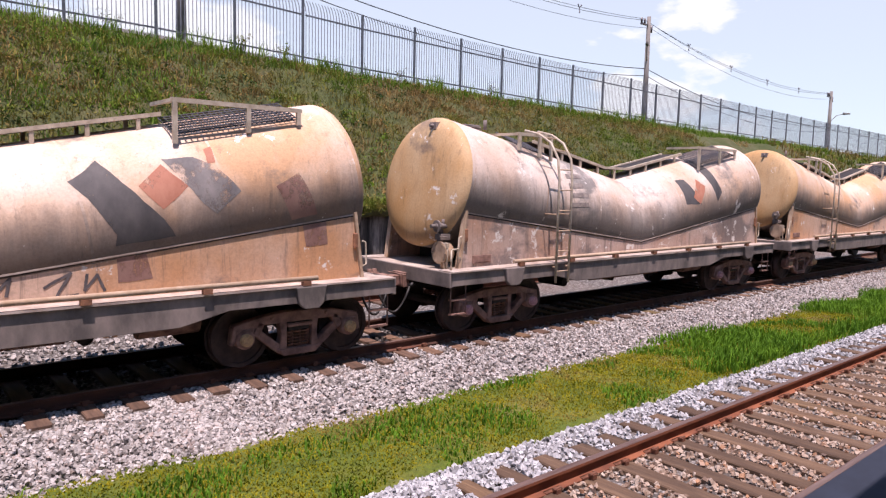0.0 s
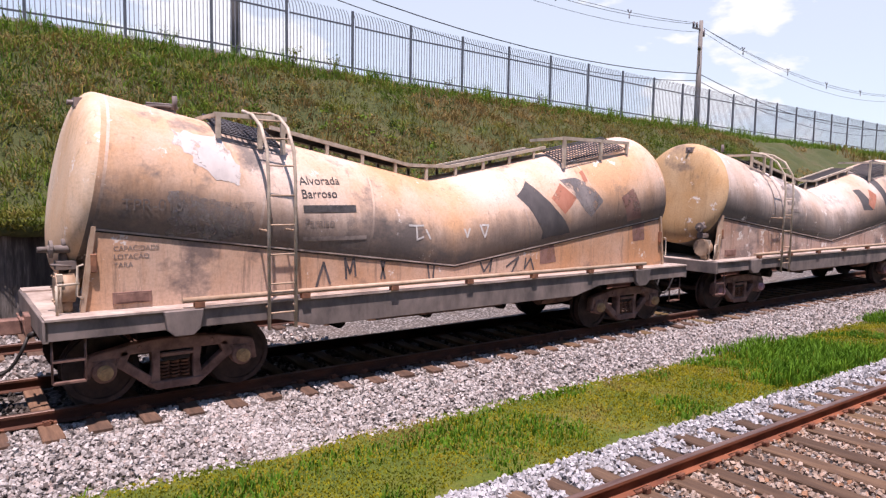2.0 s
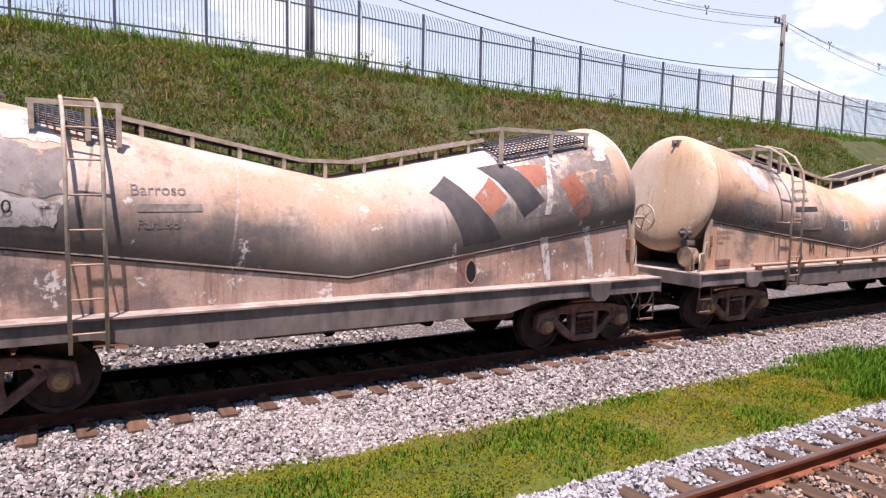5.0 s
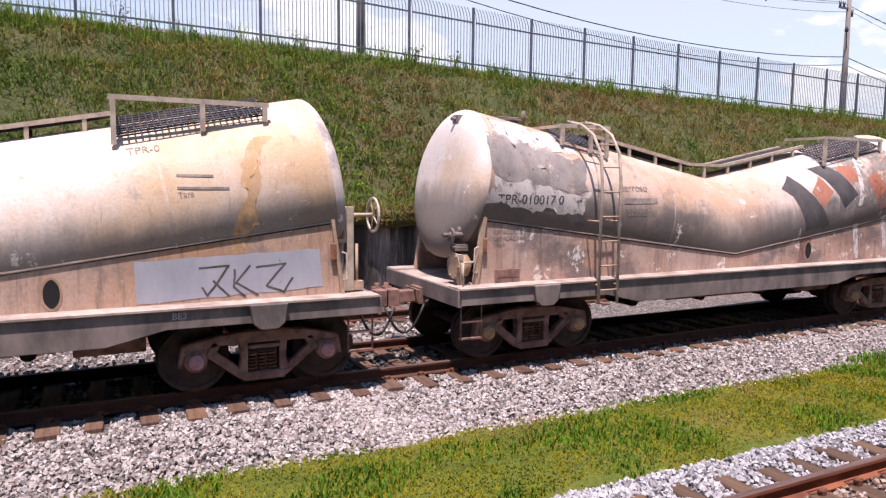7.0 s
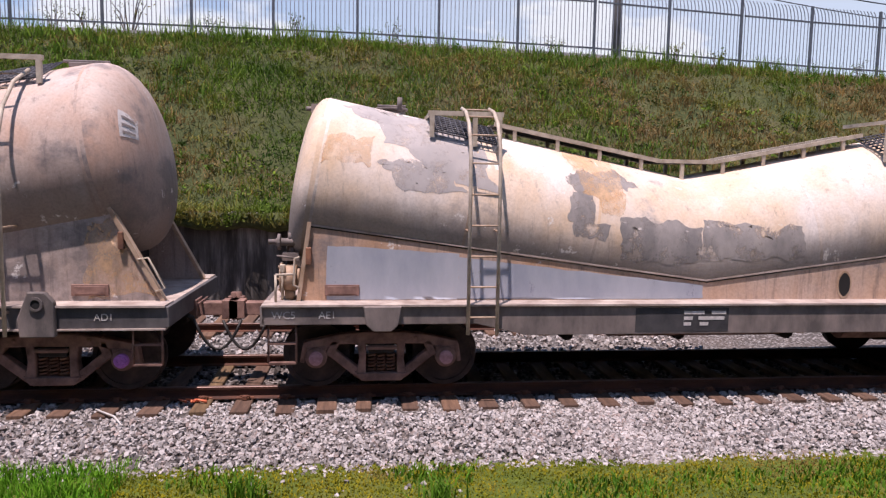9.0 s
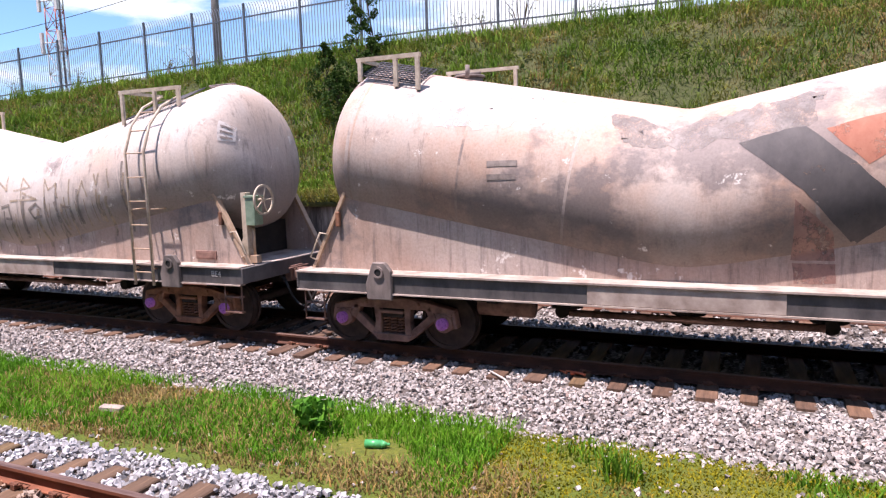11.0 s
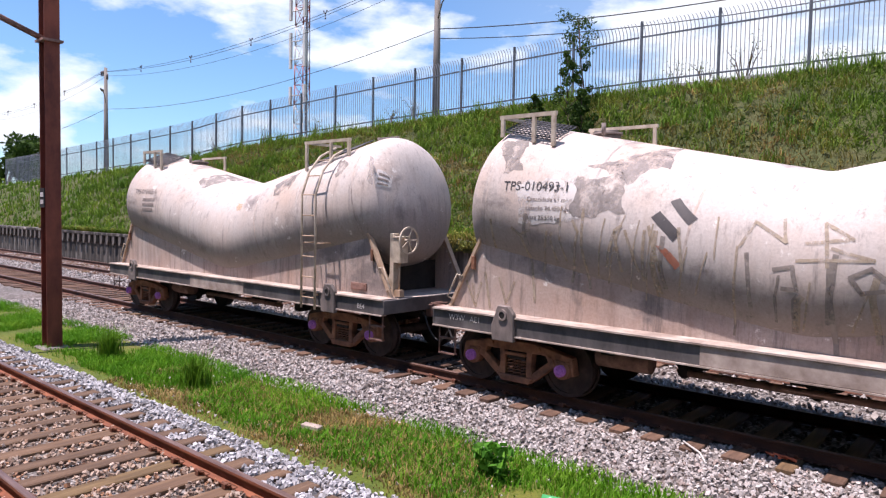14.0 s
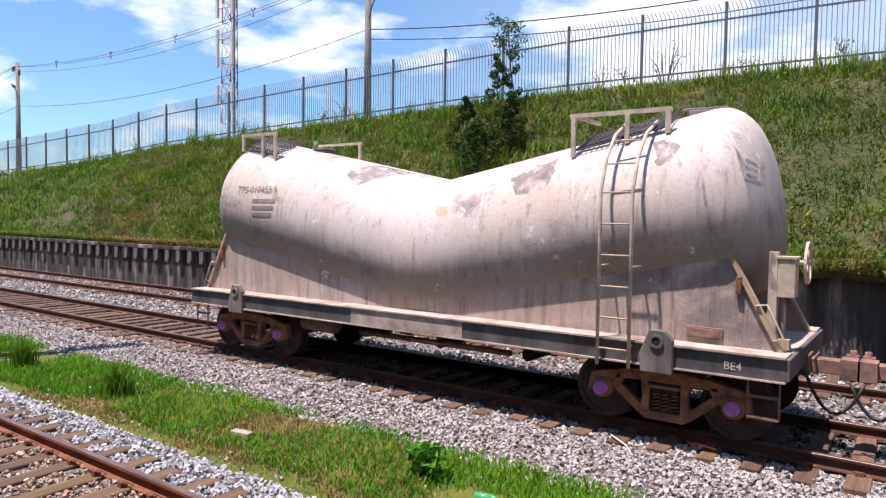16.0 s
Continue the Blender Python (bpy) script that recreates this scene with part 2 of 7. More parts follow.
M_grey_patch = stain("grey_overpaint", (0.16, 0.15, 0.148), (0.40, 0.36, 0.335), 2.0, 0.43, 0.06)
M_spray = stain("brown_spray_paint", (0.33, 0.26, 0.185), (0.46, 0.38, 0.295), 4.0, 0.45, 0.14)
M_spray_grey = stain("grey_spray_paint", (0.16, 0.135, 0.12), (0.32, 0.28, 0.25), 4.0, 0.42, 0.12)
M_spray_dark = simple("dark_spray_paint", (0.05, 0.045, 0.05), (0.14, 0.12, 0.12), 6.0, 0.8, bump=0)
M_green_box = simple("green_valve_box", (0.14, 0.22, 0.16), (0.24, 0.33, 0.25), 8.0, 0.6)
M_rubber = plain("rubber_hose", (0.02, 0.018, 0.018), 0.6)
# rail rust darkened: shade under the wagons painted into the colour
M_rail_shaded = simple("shaded_rusty_rail", (0.035, 0.013, 0.008), (0.11, 0.038, 0.020), 4.0, 0.8, bump=0.3, stretch=(0.4, 1, 1))
M_rail_rust = simple("rusty_rail", (0.12, 0.036, 0.018), (0.27, 0.09, 0.042), 4.0, 0.8, bump=0.3, stretch=(0.4, 1, 1))
M_rail_top = simple("worn_rail_head", (0.10, 0.055, 0.045), (0.22, 0.14, 0.115), 5.0, 0.42, 0.35, stretch=(0.25, 3, 1))
M_clip = simple("rusty_clip", (0.10, 0.035, 0.02), (0.20, 0.08, 0.045), 9.0, 0.8)
M_concrete = simple("concrete_post", (0.11, 0.10, 0.093), (0.23, 0.21, 0.195), 2.0, 0.85, stretch=(1, 1, 0.3))
M_fence = simple("grey_painted_steel", (0.16, 0.17, 0.20), (0.28, 0.29, 0.33), 3.0, 0.5, 0.1, bump=0)
M_fence_post = simple("dark_painted_steel", (0.055, 0.065, 0.08), (0.12, 0.13, 0.15), 3.0, 0.5, 0.1, bump=0)
M_curb = simple("pale_concrete_curb", (0.28, 0.26, 0.27), (0.48, 0.46, 0.47), 2.0, 0.85)
M_wire = plain("black_cable", (0.03, 0.03, 0.035), 0.7)
M_rust_mast = simple("rust_red_mast", (0.10, 0.022, 0.014), (0.24, 0.062, 0.035), 2.5, 0.75, stretch=(1, 1, 0.5))
M_grey_light = stain("pale_grey_overpaint", (0.30, 0.28, 0.275), (0.47, 0.43, 0.41), 1.8, 0.40, 0.08)
M_platform = simple("dark_platform_paving", (0.005, 0.009, 0.020), (0.016, 0.024, 0.046), 2.0, 0.85)
M_sky_block = simple("grey_sky_block_render", (0.16, 0.15, 0.145), (0.26, 0.245, 0.235), 0.8, 0.9, stretch=(1, 1, 0.4))
M_insul = plain("insulator_brown", (0.10, 0.08, 0.09), 0.3)
M_tower_red = plain("tower_red", (0.42, 0.12, 0.09), 0.5)
M_tower_white = plain("tower_white", (0.62, 0.60, 0.60), 0.5)


def m_ballast():
    m, n, l, p = material("ballast_bed")
    v = n.new("ShaderNodeTexVoronoi")
    v.inputs["Scale"].default_value = 18
    l.new(coords(n, l, (1, 1, 1)).outputs[0], v.inputs["Vector"])
    c = ramp(n, l, v.outputs["Color"], [(0.1, (0.09, 0.08, 0.075)), (0.5, (0.24, 0.22, 0.21)), (0.9, (0.40, 0.38, 0.37))])
    c = mixed(n, l, ramp(n, l, v.outputs["Distance"], [(0.3, (0, 0, 0)), (0.6, (0.9, 0.9, 0.9))]), c, (0.05, 0.042, 0.038))
    big = noise_node(n, l, 0.5, 4)
    c = mixed(n, l, ramp(n, l, big, [(0.45, (0, 0, 0)), (0.75, (0.5, 0.5, 0.5))]), c, (0.16, 0.11, 0.085))
    l.new(c, p.inputs["Base Color"])
    p.inputs["Roughness"].default_value = 0.9
    bumped(n, l, p, v.outputs["Distance"], 0.9, 0.03)
    return m


def m_stone(name, dark, mid, light, tint):
    m, n, l, p = material(name)
    g = n.new("ShaderNodeNewGeometry")
    c = ramp(n, l, g.outputs["Random Per Island"], [(0.0, dark), (0.25, mid), (0.8, light), (0.93, tint), (1.0, dark)])
    f = noise_node(n, l, 60, 3)
    c = mixed(n, l, ramp(n, l, f, [(0.4, (0, 0, 0)), (0.7, (0.35, 0.35, 0.35))]), c, (0.09, 0.08, 0.075))
    l.new(c, p.inputs["Base Color"])
    p.inputs["Roughness"].default_value = 0.85
    return m


def m_soil(name, stops, scale):
    m, n, l, p = material(name)
    a = noise_node(n, l, scale, 8, 0.7)
    c = ramp(n, l, a, stops)
    b = noise_node(n, l, scale * 14, 4, 0.7)
    c = mixed(n, l, ramp(n, l, b, [(0.4, (0, 0, 0)), (0.7, (0.6, 0.6, 0.6))]), c, tuple(v * 0.45 for v in stops[0][1]))
    l.new(c, p.inputs["Base Color"])
    p.inputs["Roughness"].default_value = 0.95
    bumped(n, l, p, b, 0.8, 0.05)
    return m


def m_leaf(name, stops, scale=0.35, trans=0.25, broad=0.0):
    """Grass and leaves: colour by place in broad patches and by blade."""
    m, n, l, p = material(name)
    a = noise_node(n, l, scale, 5, 0.65)
    if broad:
        lay = n.new("ShaderNodeMixRGB")
        lay.inputs[0].default_value = 0.55
        l.new(a, lay.inputs[1])
        l.new(noise_node(n, l, broad, 3, 0.6), lay.inputs[2])
        a = lay.outputs[0]
    c = ramp(n, l, a, stops)
    g = n.new("ShaderNodeNewGeometry")
    h = ramp(n, l, g.outputs["Random Per Island"], [(0.0, (0.72, 0.72, 0.68)), (0.6, (1, 1, 1)), (0.9, (1.18, 1.12, 0.9)), (1.0, (1.3, 1.12, 0.75))])
    mu = n.new("ShaderNodeMixRGB")
    mu.blend_type = "MULTIPLY"
    mu.inputs[0].default_value = 1
    l.new(c, mu.inputs[1])
    l.new(h, mu.inputs[2])
    l.new(mu.outputs[0], p.inputs["Base Color"])
    p.inputs["Roughness"].default_value = 0.7
    p.inputs["Specular IOR Level"].default_value = 0.15
    p.inputs["Transmission Weight"].default_value = 0.0
    tr = n.new("ShaderNodeBsdfTranslucent")
    l.new(mu.outputs[0], tr.inputs[0])
    mx = n.new("ShaderNodeMixShader")
    mx.inputs[0].default_value = trans
    l.new(p.outputs[0], mx.inputs[1])
    l.new(tr.outputs[0], mx.inputs[2])
    l.new(mx.outputs[0], n["Material Output"].inputs["Surface"])
    return m


def m_wall():
    m, n, l, p = material("stained_concrete_wall")
    a = noise_node(n, l, 1.0, 6, 0.7, (2.2, 2.2, 0.25))
    c = ramp(n, l, a, [(0.40, (0.014, 0.012, 0.011)), (0.50, (0.06, 0.052, 0.046)), (0.58, (0.19, 0.17, 0.155)), (0.66, (0.36, 0.33, 0.30))])
    b = noise_node(n, l, 0.4, 4)
    c = mixed(n, l, ramp(n, l, b, [(0.48, (0, 0, 0)), (0.65, (0.7, 0.7, 0.7))]), c, (0.04, 0.034, 0.03))
    l.new(c, p.inputs["Base Color"])
    p.inputs["Roughness"].default_value = 0.9
    bumped(n, l, p, noise_node(n, l, 12, 5), 0.4, 0.01)
    return m


def m_sleeper(name, a, b, c3):
    m, n, l, p = material(name)
    info = n.new("ShaderNodeObjectInfo")
    f = noise_node(n, l, 2.2, 7, 0.7, (5, 0.5, 1))
    c = ramp(n, l, f, [(0.3, a), (0.55, b), (0.75, c3)])
    mu = n.new("ShaderNodeMixRGB")
    mu.blend_type = "MULTIPLY"
    mu.inputs[0].default_value = 1
    l.new(c, mu.inputs[1])
    l.new(ramp(n, l, info.outputs["Random"], [(0, (0.65, 0.62, 0.6)), (0.5, (1, 1, 1)), (0.95, (1.25, 1.2, 1.1)), (1, (1.0, 1.15, 0.7))]), mu.inputs[2])
    l.new(mu.outputs[0], p.inputs["Base Color"])
    p.inputs["Roughness"].default_value = 0.85
    bumped(n, l, p, f, 0.6, 0.01)
    return m


M_ballast = m_ballast()
M_stone_far = m_stone("grey_granite", (0.11, 0.095, 0.09), (0.32, 0.29, 0.275), (0.54, 0.505, 0.49), (0.36, 0.28, 0.25))
M_stone_near = m_stone("rust_dusted_granite", (0.10, 0.06, 0.045), (0.29, 0.195, 0.14), (0.48, 0.39, 0.33), (0.38, 0.19, 0.10))
M_stone_white = m_stone("pale_granite", (0.17, 0.17, 0.18), (0.37, 0.37, 0.39), (0.54, 0.545, 0.575), (0.33, 0.32, 0.34))
M_soil = m_soil("grassy_soil", [(0.3, (0.045, 0.08, 0.006)), (0.48, (0.095, 0.13, 0.008)), (0.62, (0.135, 0.14, 0.016)), (0.75, (0.13, 0.10, 0.045))], 1.1)
M_bank_soil = m_soil("bank_soil", [(0.3, (0.035, 0.055, 0.012)), (0.5, (0.068, 0.08, 0.022)), (0.68, (0.11, 0.088, 0.042))], 0.6)
M_grass_low = m_leaf("low_strip_grass", [(0.38, (0.12, 0.155, 0.012)), (0.46, (0.225, 0.23, 0.012)), (0.53, (0.31, 0.275, 0.014)), (0.61, (0.26, 0.19, 0.06))], 3.0, 0.25, 0.7)
M_grass_tall = m_leaf("fresh_green_grass", [(0.3, (0.06, 0.165, 0.013)), (0.6, (0.11, 0.245, 0.018)), (0.8, (0.18, 0.26, 0.03))], 0.8)
M_grass_lush = m_leaf("lush_green_grass", [(0.34, (0.05, 0.175, 0.012)), (0.48, (0.09, 0.28, 0.014)), (0.62, (0.16, 0.33, 0.025))], 2.2, 0.25, 0.5)
M_grass_bank = m_leaf("bank_grass", [(0.37, (0.035, 0.09, 0.010)), (0.44, (0.092, 0.16, 0.018)), (0.50, (0.17, 0.172, 0.036)), (0.57, (0.225, 0.155, 0.062))], 1.1, 0.25, 0.16)
M_grass_edge = m_leaf("bright_edge_grass", [(0.3, (0.07, 0.17, 0.02)), (0.6, (0.15, 0.25, 0.03)), (0.8, (0.22, 0.27, 0.06))], 0.5)
M_grass_dry = m_leaf("dry_straw", [(0.3, (0.24, 0.17, 0.07)), (0.7, (0.38, 0.28, 0.13))], 0.8)
M_bush = m_leaf("dark_bush_leaves", [(0.3, (0.02, 0.052, 0.010)), (0.6, (0.045, 0.092, 0.016)), (0.8, (0.075, 0.125, 0.022))], 1.2)
M_leaf_bright = m_leaf("bright_weed_leaves", [(0.3, (0.05, 0.20, 0.02)), (0.7, (0.12, 0.32, 0.04))], 4)
M_twig = simple("twig_bark", (0.05, 0.035, 0.025), (0.12, 0.09, 0.06), 6.0, 0.9)
M_wall = m_wall()
M_white_run = stain("white_paint_run", (0.58, 0.52, 0.48), (0.78, 0.73, 0.70), 5.0, 0.42, 0.1, 0.7, (3, 1, 0.3))
M_orange_dust = stain("orange_rust_dust", (0.68, 0.40, 0.18), (0.72, 0.54, 0.39), 1.6, 0.55, 0.16)
M_rust_streak = stain("bright_rust_streak", (0.66, 0.37, 0.14), (0.74, 0.53, 0.32), 1.8, 0.50, 0.16, 0.8, (3, 1, 0.3))
M_grey_soft = stain("soft_grey_stain", (0.15, 0.135, 0.13), (0.36, 0.32, 0.30), 2.4, 0.49, 0.12)
# oil-stained stone, with the train's shade put into the colour as well
M_oily_shaded = m_stone("oily_shaded_stone", (0.012, 0.010, 0.010), (0.03, 0.025, 0.023), (0.065, 0.053, 0.047), (0.045, 0.032, 0.025))
M_pale_patch = stain("pale_fresh_patch", (0.52, 0.48, 0.46), (0.70, 0.66, 0.63), 2.5, 0.42, 0.07, 0.75)
M_sleeper_near = m_sleeper("sleeper_brown", (0.048, 0.027, 0.017), (0.125, 0.074, 0.045), (0.22, 0.145, 0.092))
M_sleeper_far = m_sleeper("sleeper_dark", (0.06, 0.033, 0.022), (0.145, 0.083, 0.056), (0.25, 0.165, 0.11))
M_bottle = simple("green_plastic", (0.04, 0.30, 0.10), (0.08, 0.42, 0.16), 10.0, 0.3, bump=0)
M_orange = simple("orange_plastic_rag", (0.60, 0.10, 0.04), (0.75, 0.22, 0.10), 12.0, 0.7)
M_stick = plain("white_strip", (0.6, 0.58, 0.55), 0.7)


# ---- mesh helpers ----
def box(bm, x0, x1, y0, y1, z0, z1, m=None):
    vs = [bm.verts.new((x, y, z)) for x in (x0, x1) for y in (y0, y1) for z in (z0, z1)]
    fs = [bm.faces.new([vs[i] for i in f]) for f in ((0, 1, 3, 2), (4, 6, 7, 5), (0, 4, 5, 1), (2, 3, 7, 6), (0, 2, 6, 4), (1, 5, 7, 3))]
    if m is not None:
        for v in vs:
            v.co = m @ v.co
    return fs


def rod(bm, a, b, r, seg=8, r2=None, index=0):
    a, b = Vector(a), Vector(b)
    d = b - a
    q = d.to_track_quat("Z", "Y")
    r2 = r if r2 is None else r2
    rings = []
    for p, rr in ((a, r), (b, r2)):
        rings.append([bm.verts.new(p + q @ Vector((rr * math.cos(2 * math.pi * k / seg), rr * math.sin(2 * math.pi * k / seg), 0))) for k in range(seg)])
    fs = [bm.faces.new((rings[0][k], rings[0][(k + 1) % seg], rings[1][(k + 1) % seg], rings[1][k])) for k in range(seg)]
    fs.append(bm.faces.new(rings[0][::-1]))
    fs.append(bm.faces.new(rings[1]))
    for f in fs:
        f.material_index = index
        f.smooth = len(f.verts) == 4
    return fs


def pipe(bm, pts, r, seg=7):
    """One bent tube through the points."""
    pts = [Vector(p) for p in pts]
    rings = []
    for k, p in enumerate(pts):
        d = (pts[min(k + 1, len(pts) - 1)] - pts[max(k - 1, 0)]).normalized()
        side = d.cross(Vector((0, 0, 1)) if abs(d.z) < 0.9 else Vector((0, 1, 0))).normalized()
        up = side.cross(d)
        rings.append([bm.verts.new(p + (side * math.cos(2 * math.pi * j / seg) + up * math.sin(2 * math.pi * j / seg)) * r) for j in range(seg)])
    for a, b in zip(rings, rings[1:]):
        best = min(range(seg), key=lambda s: sum((a[j].co - b[(j + s) % seg].co).length for j in range(seg)))
        for j in range(seg):
            bm.faces.new((a[j], a[(j + 1) % seg], b[(j + 1 + best) % seg], b[(j + best) % seg])).smooth = True
    bm.faces.new(rings[0][::-1])
    bm.faces.new(rings[-1])


def ring_band(bm, c, axis, r, w, thick, seg=20):
    """A flat hoop round an axis, for wheels and flanges."""
    q = Vector(axis).to_track_quat("Z", "Y")
    loops = []
    for rr, zz in ((r, -w / 2), (r, w / 2), (r - thick, w / 2), (r - thick, -w / 2)):
        loops.append([bm.verts.new(Vector(c) + q @ Vector((rr * math.cos(2 * math.pi * k / seg), rr * math.sin(2 * math.pi * k / seg), zz))) for k in range(seg)])
    for i in range(4):
        a, b = loops[i], loops[(i + 1) % 4]
        for k in range(seg):
            bm.faces.new((a[k], a[(k + 1) % seg], b[(k + 1) % seg], b[k]))


def slab(bm, poly, y0, y1):
    """A side-view outline (x, z) made into a plate between y0 and y1."""
    a = [bm.verts.new((x, y0, z)) for x, z in poly]
    b = [bm.verts.new((x, y1, z)) for x, z in poly]
    bm.faces.new(a)
    bm.faces.new(b[::-1])
    n = len(poly)
    for k in range(n):
        bm.faces.new((a[k], b[k], b[(k + 1) % n], a[(k + 1) % n]))


def beam(bm, x0, z0, x1, z1, h, y0, y1):
    """A straight bar of depth h in side view from one point to another."""
    d = Vector((x1 - x0, z1 - z0))
    nrm = Vector((-d.y, d.x)).normalized() * h / 2
    slab(bm, [(x0 + nrm.x, z0 + nrm.y), (x0 - nrm.x, z0 - nrm.y), (x1 - nrm.x, z1 - nrm.y), (x1 + nrm.x, z1 + nrm.y)], y0, y1)


def to_mesh(name, bm, mats, bevel=0.0, smooth=False):
    bmesh.ops.recalc_face_normals(bm, faces=bm.faces)
    if bevel:
        sharp = [e for e in bm.edges if len(e.link_faces) == 2 and e.calc_face_angle(0) > 0.6]
        bmesh.ops.bevel(bm, geom=sharp, offset=bevel, segments=1, affect="EDGES", clamp_overlap=True)
    me = bpy.data.meshes.new(name)
    bm.to_mesh(me)
    bm.free()
    for m in mats if isinstance(mats, (list, tuple)) else [mats]:
        me.materials.append(m)
    if smooth:
        me.polygons.foreach_set("use_smooth", [True] * len(me.polygons))
    return me


def part(name, bm, mat, parent, label="", bevel=0.0, smooth=False):
    me = to_mesh(name, bm, mat, bevel, smooth) if isinstance(bm, bmesh.types.BMesh) else bm
    ob = new(name, me)
    ob.parent = parent
    return tagged(ob, label)


def joined_mesh(name, verts, faces, mat, smooth=False):
    me = bpy.data.meshes.new(name)
    me.from_pydata(verts, [], faces)
    me.materials.append(mat)
    if smooth:
        me.polygons.foreach_set("use_smooth", [True] * len(me.polygons))
    return me


CACHE = {}


def cached(key, make):
    if key not in CACHE:
        CACHE[key] = make()
    return CACHE[key]


# ---- the lie of the land ----
TRACK_TRAIN, TRACK_NEAR, TRACK_FAR, GAUGE = 9.92, 3.15, 14.0, 1.66
FENCE_Z = [(-120, 3.2), (-62, 4.7), (-50, 5.12), (-38, 5.62), (-33.4, 6.05), (-22.7, 6.48), (-15.2, 6.75), (-10, 6.88), (0, 6.9), (7.1, 6.76), (14.8, 6.46), (24.5, 6.26), (33.3, 6.1), (57.6, 5.77), (140, 5.2)]
fence_z = lambda x: float(np.interp(x, [p[0] for p in FENCE_Z], [p[1] for p in FENCE_Z]))
fence_y = lambda x: 21.74 + 0.022 * x
WALL_Y = 15.45
WALL_STEP, WALL_LOW, WALL_HIGH = -17.0, 1.45, 1.98       # the wall is taller from here on
wall_top = lambda x: WALL_LOW + (WALL_HIGH - WALL_LOW) * min(1.0, max(0.0, (x - WALL_STEP + 3) / 3))

bm = bmesh.new()
vs = [bm.verts.new(p) for p in ((-1500, -1500, -0.42), (1500, -1500, -0.42), (1500, 1500, -0.42), (-1500, 1500, -0.42))]
bm.faces.new(vs)
ground = part("ground", bm, M_soil, None)
tagged(ground, "flat grassy soil reaching the horizon", "ground", kind="structure")


def strip(name, profile, x0, x1, step, mat, label, category, wobble=0.0, edge=0.0):
    """A long bed with the given (y, z) cross-section."""
    xs = np.arange(x0, x1 + step, step)
    verts, faces, n = [], [], len(profile)
    for x in xs:
        for k, (y, z) in enumerate(profile):
            e = edge * noise.noise(Vector((x * 0.9, y, 3.3))) if k in (0, n - 1) else 0
            verts.append((x, y + e, z + wobble * noise.noise(Vector((x * 1.3, y * 1.3, 0.5)))))
    for i in range(len(xs) - 1):
        for k in range(n - 1):
            a = i * n + k
            faces.append((a, a + n, a + n + 1, a + 1))
    ob = new(name, joined_mesh(name, verts, faces, mat, True))
    return tagged(ob, label, category, kind="structure")


grass_strip = strip("grass_ground", [(4.5, -0.30), (5.2, -0.25), (6.2, -0.23), (7.0, -0.25), (7.6, -0.30)], -90, 110, 0.5, M_soil, "earth strip with grass between the tracks", "ground", 0.012)
strip("ballast_near", [(1.2, -0.23), (1.6, -0.2), (4.5, -0.2), (4.75, -0.21), (5.15, -0.30)], -90, 110, 0.5, M_ballast, "crushed stone ballast of the near track", "ballast", 0.02, 0.2)
strip("ballast_train", [(6.75, -0.31), (7.3, -0.225), (8.5, -0.20), (11.2, -0.21), (12.0, -0.24), (12.4, -0.24), (12.9, -0.2), (15.44, -0.2)], -120, 120, 0.5, M_ballast, "crushed stone ballast under the goods train", "ballast", 0.02, 0.35)


# ---- platform ----
bm = bmesh.new()
box(bm, 0, 60, -6.0, 1.36, -0.41, 0.93)
box(bm, 0, 60, -6.0, 1.42, 0.93, 1.0)
box(bm, -60, -0.004, -6.0, 1.05, -0.41, 1.0)
platform = part("platform", bm, M_platform, None, bevel=0.01)
tagged(platform, "dark station platform slab with a square edge", "platform", kind="structure")


# ---- unseen wall behind the platform and roof over it, added to block skylight ----
bm = bmesh.new()
box(bm, -60, 60, -6.4, -6.004, -0.41, 9.5)
sky_block_wall = part("wall_station", bm, M_sky_block, None, bevel=0.01)
tagged(sky_block_wall, "unseen plain grey wall added behind the platform to block skylight", "wall", kind="structure")
bm = bmesh.new()
box(bm, -60, 60, -6.0, 0.2, 4.8, 5.0)
sky_block_roof = part("roof_platform", bm, M_sky_block, None, bevel=0.01)
tagged(sky_block_roof, "unseen plain grey roof slab added over the platform to block light", "roof", kind="structure")


# ---- retaining wall and bank ----
wall = new("retaining_wall")
tagged(wall, "stained grey concrete retaining wall with ribbed cap", "wall", kind="structure")
for xa, xb, top in ((-130, WALL_STEP - 0.002, WALL_LOW), (WALL_STEP, 140, WALL_HIGH)):
    bm = bmesh.new()
    box(bm, xa, xb, WALL_Y, WALL_Y + 0.35, -0.4, top - 0.14)
    part("wall_face", bm, M_wall, wall)
    bm = bmesh.new()
    box(bm, xa, xb, WALL_Y - 0.16, WALL_Y + 0.5, top - 0.14, top)
    part("wall_cap", bm, M_wall, wall, bevel=0.015)
bm = bmesh.new()
slab(bm, [(-0.13, 0), (0.13, 0), (0.13, -0.34), (0.03, -0.46), (-0.13, -0.46)], -0.15, 0.0)
rib_mesh = to_mesh("rib", bm, M_wall, 0.01)
for k in range(62):
    r = part("rib", rib_mesh, M_wall, wall)
    r.location = (-62 + 0.72 * k, WALL_Y - 0.002, WALL_LOW - 0.142)


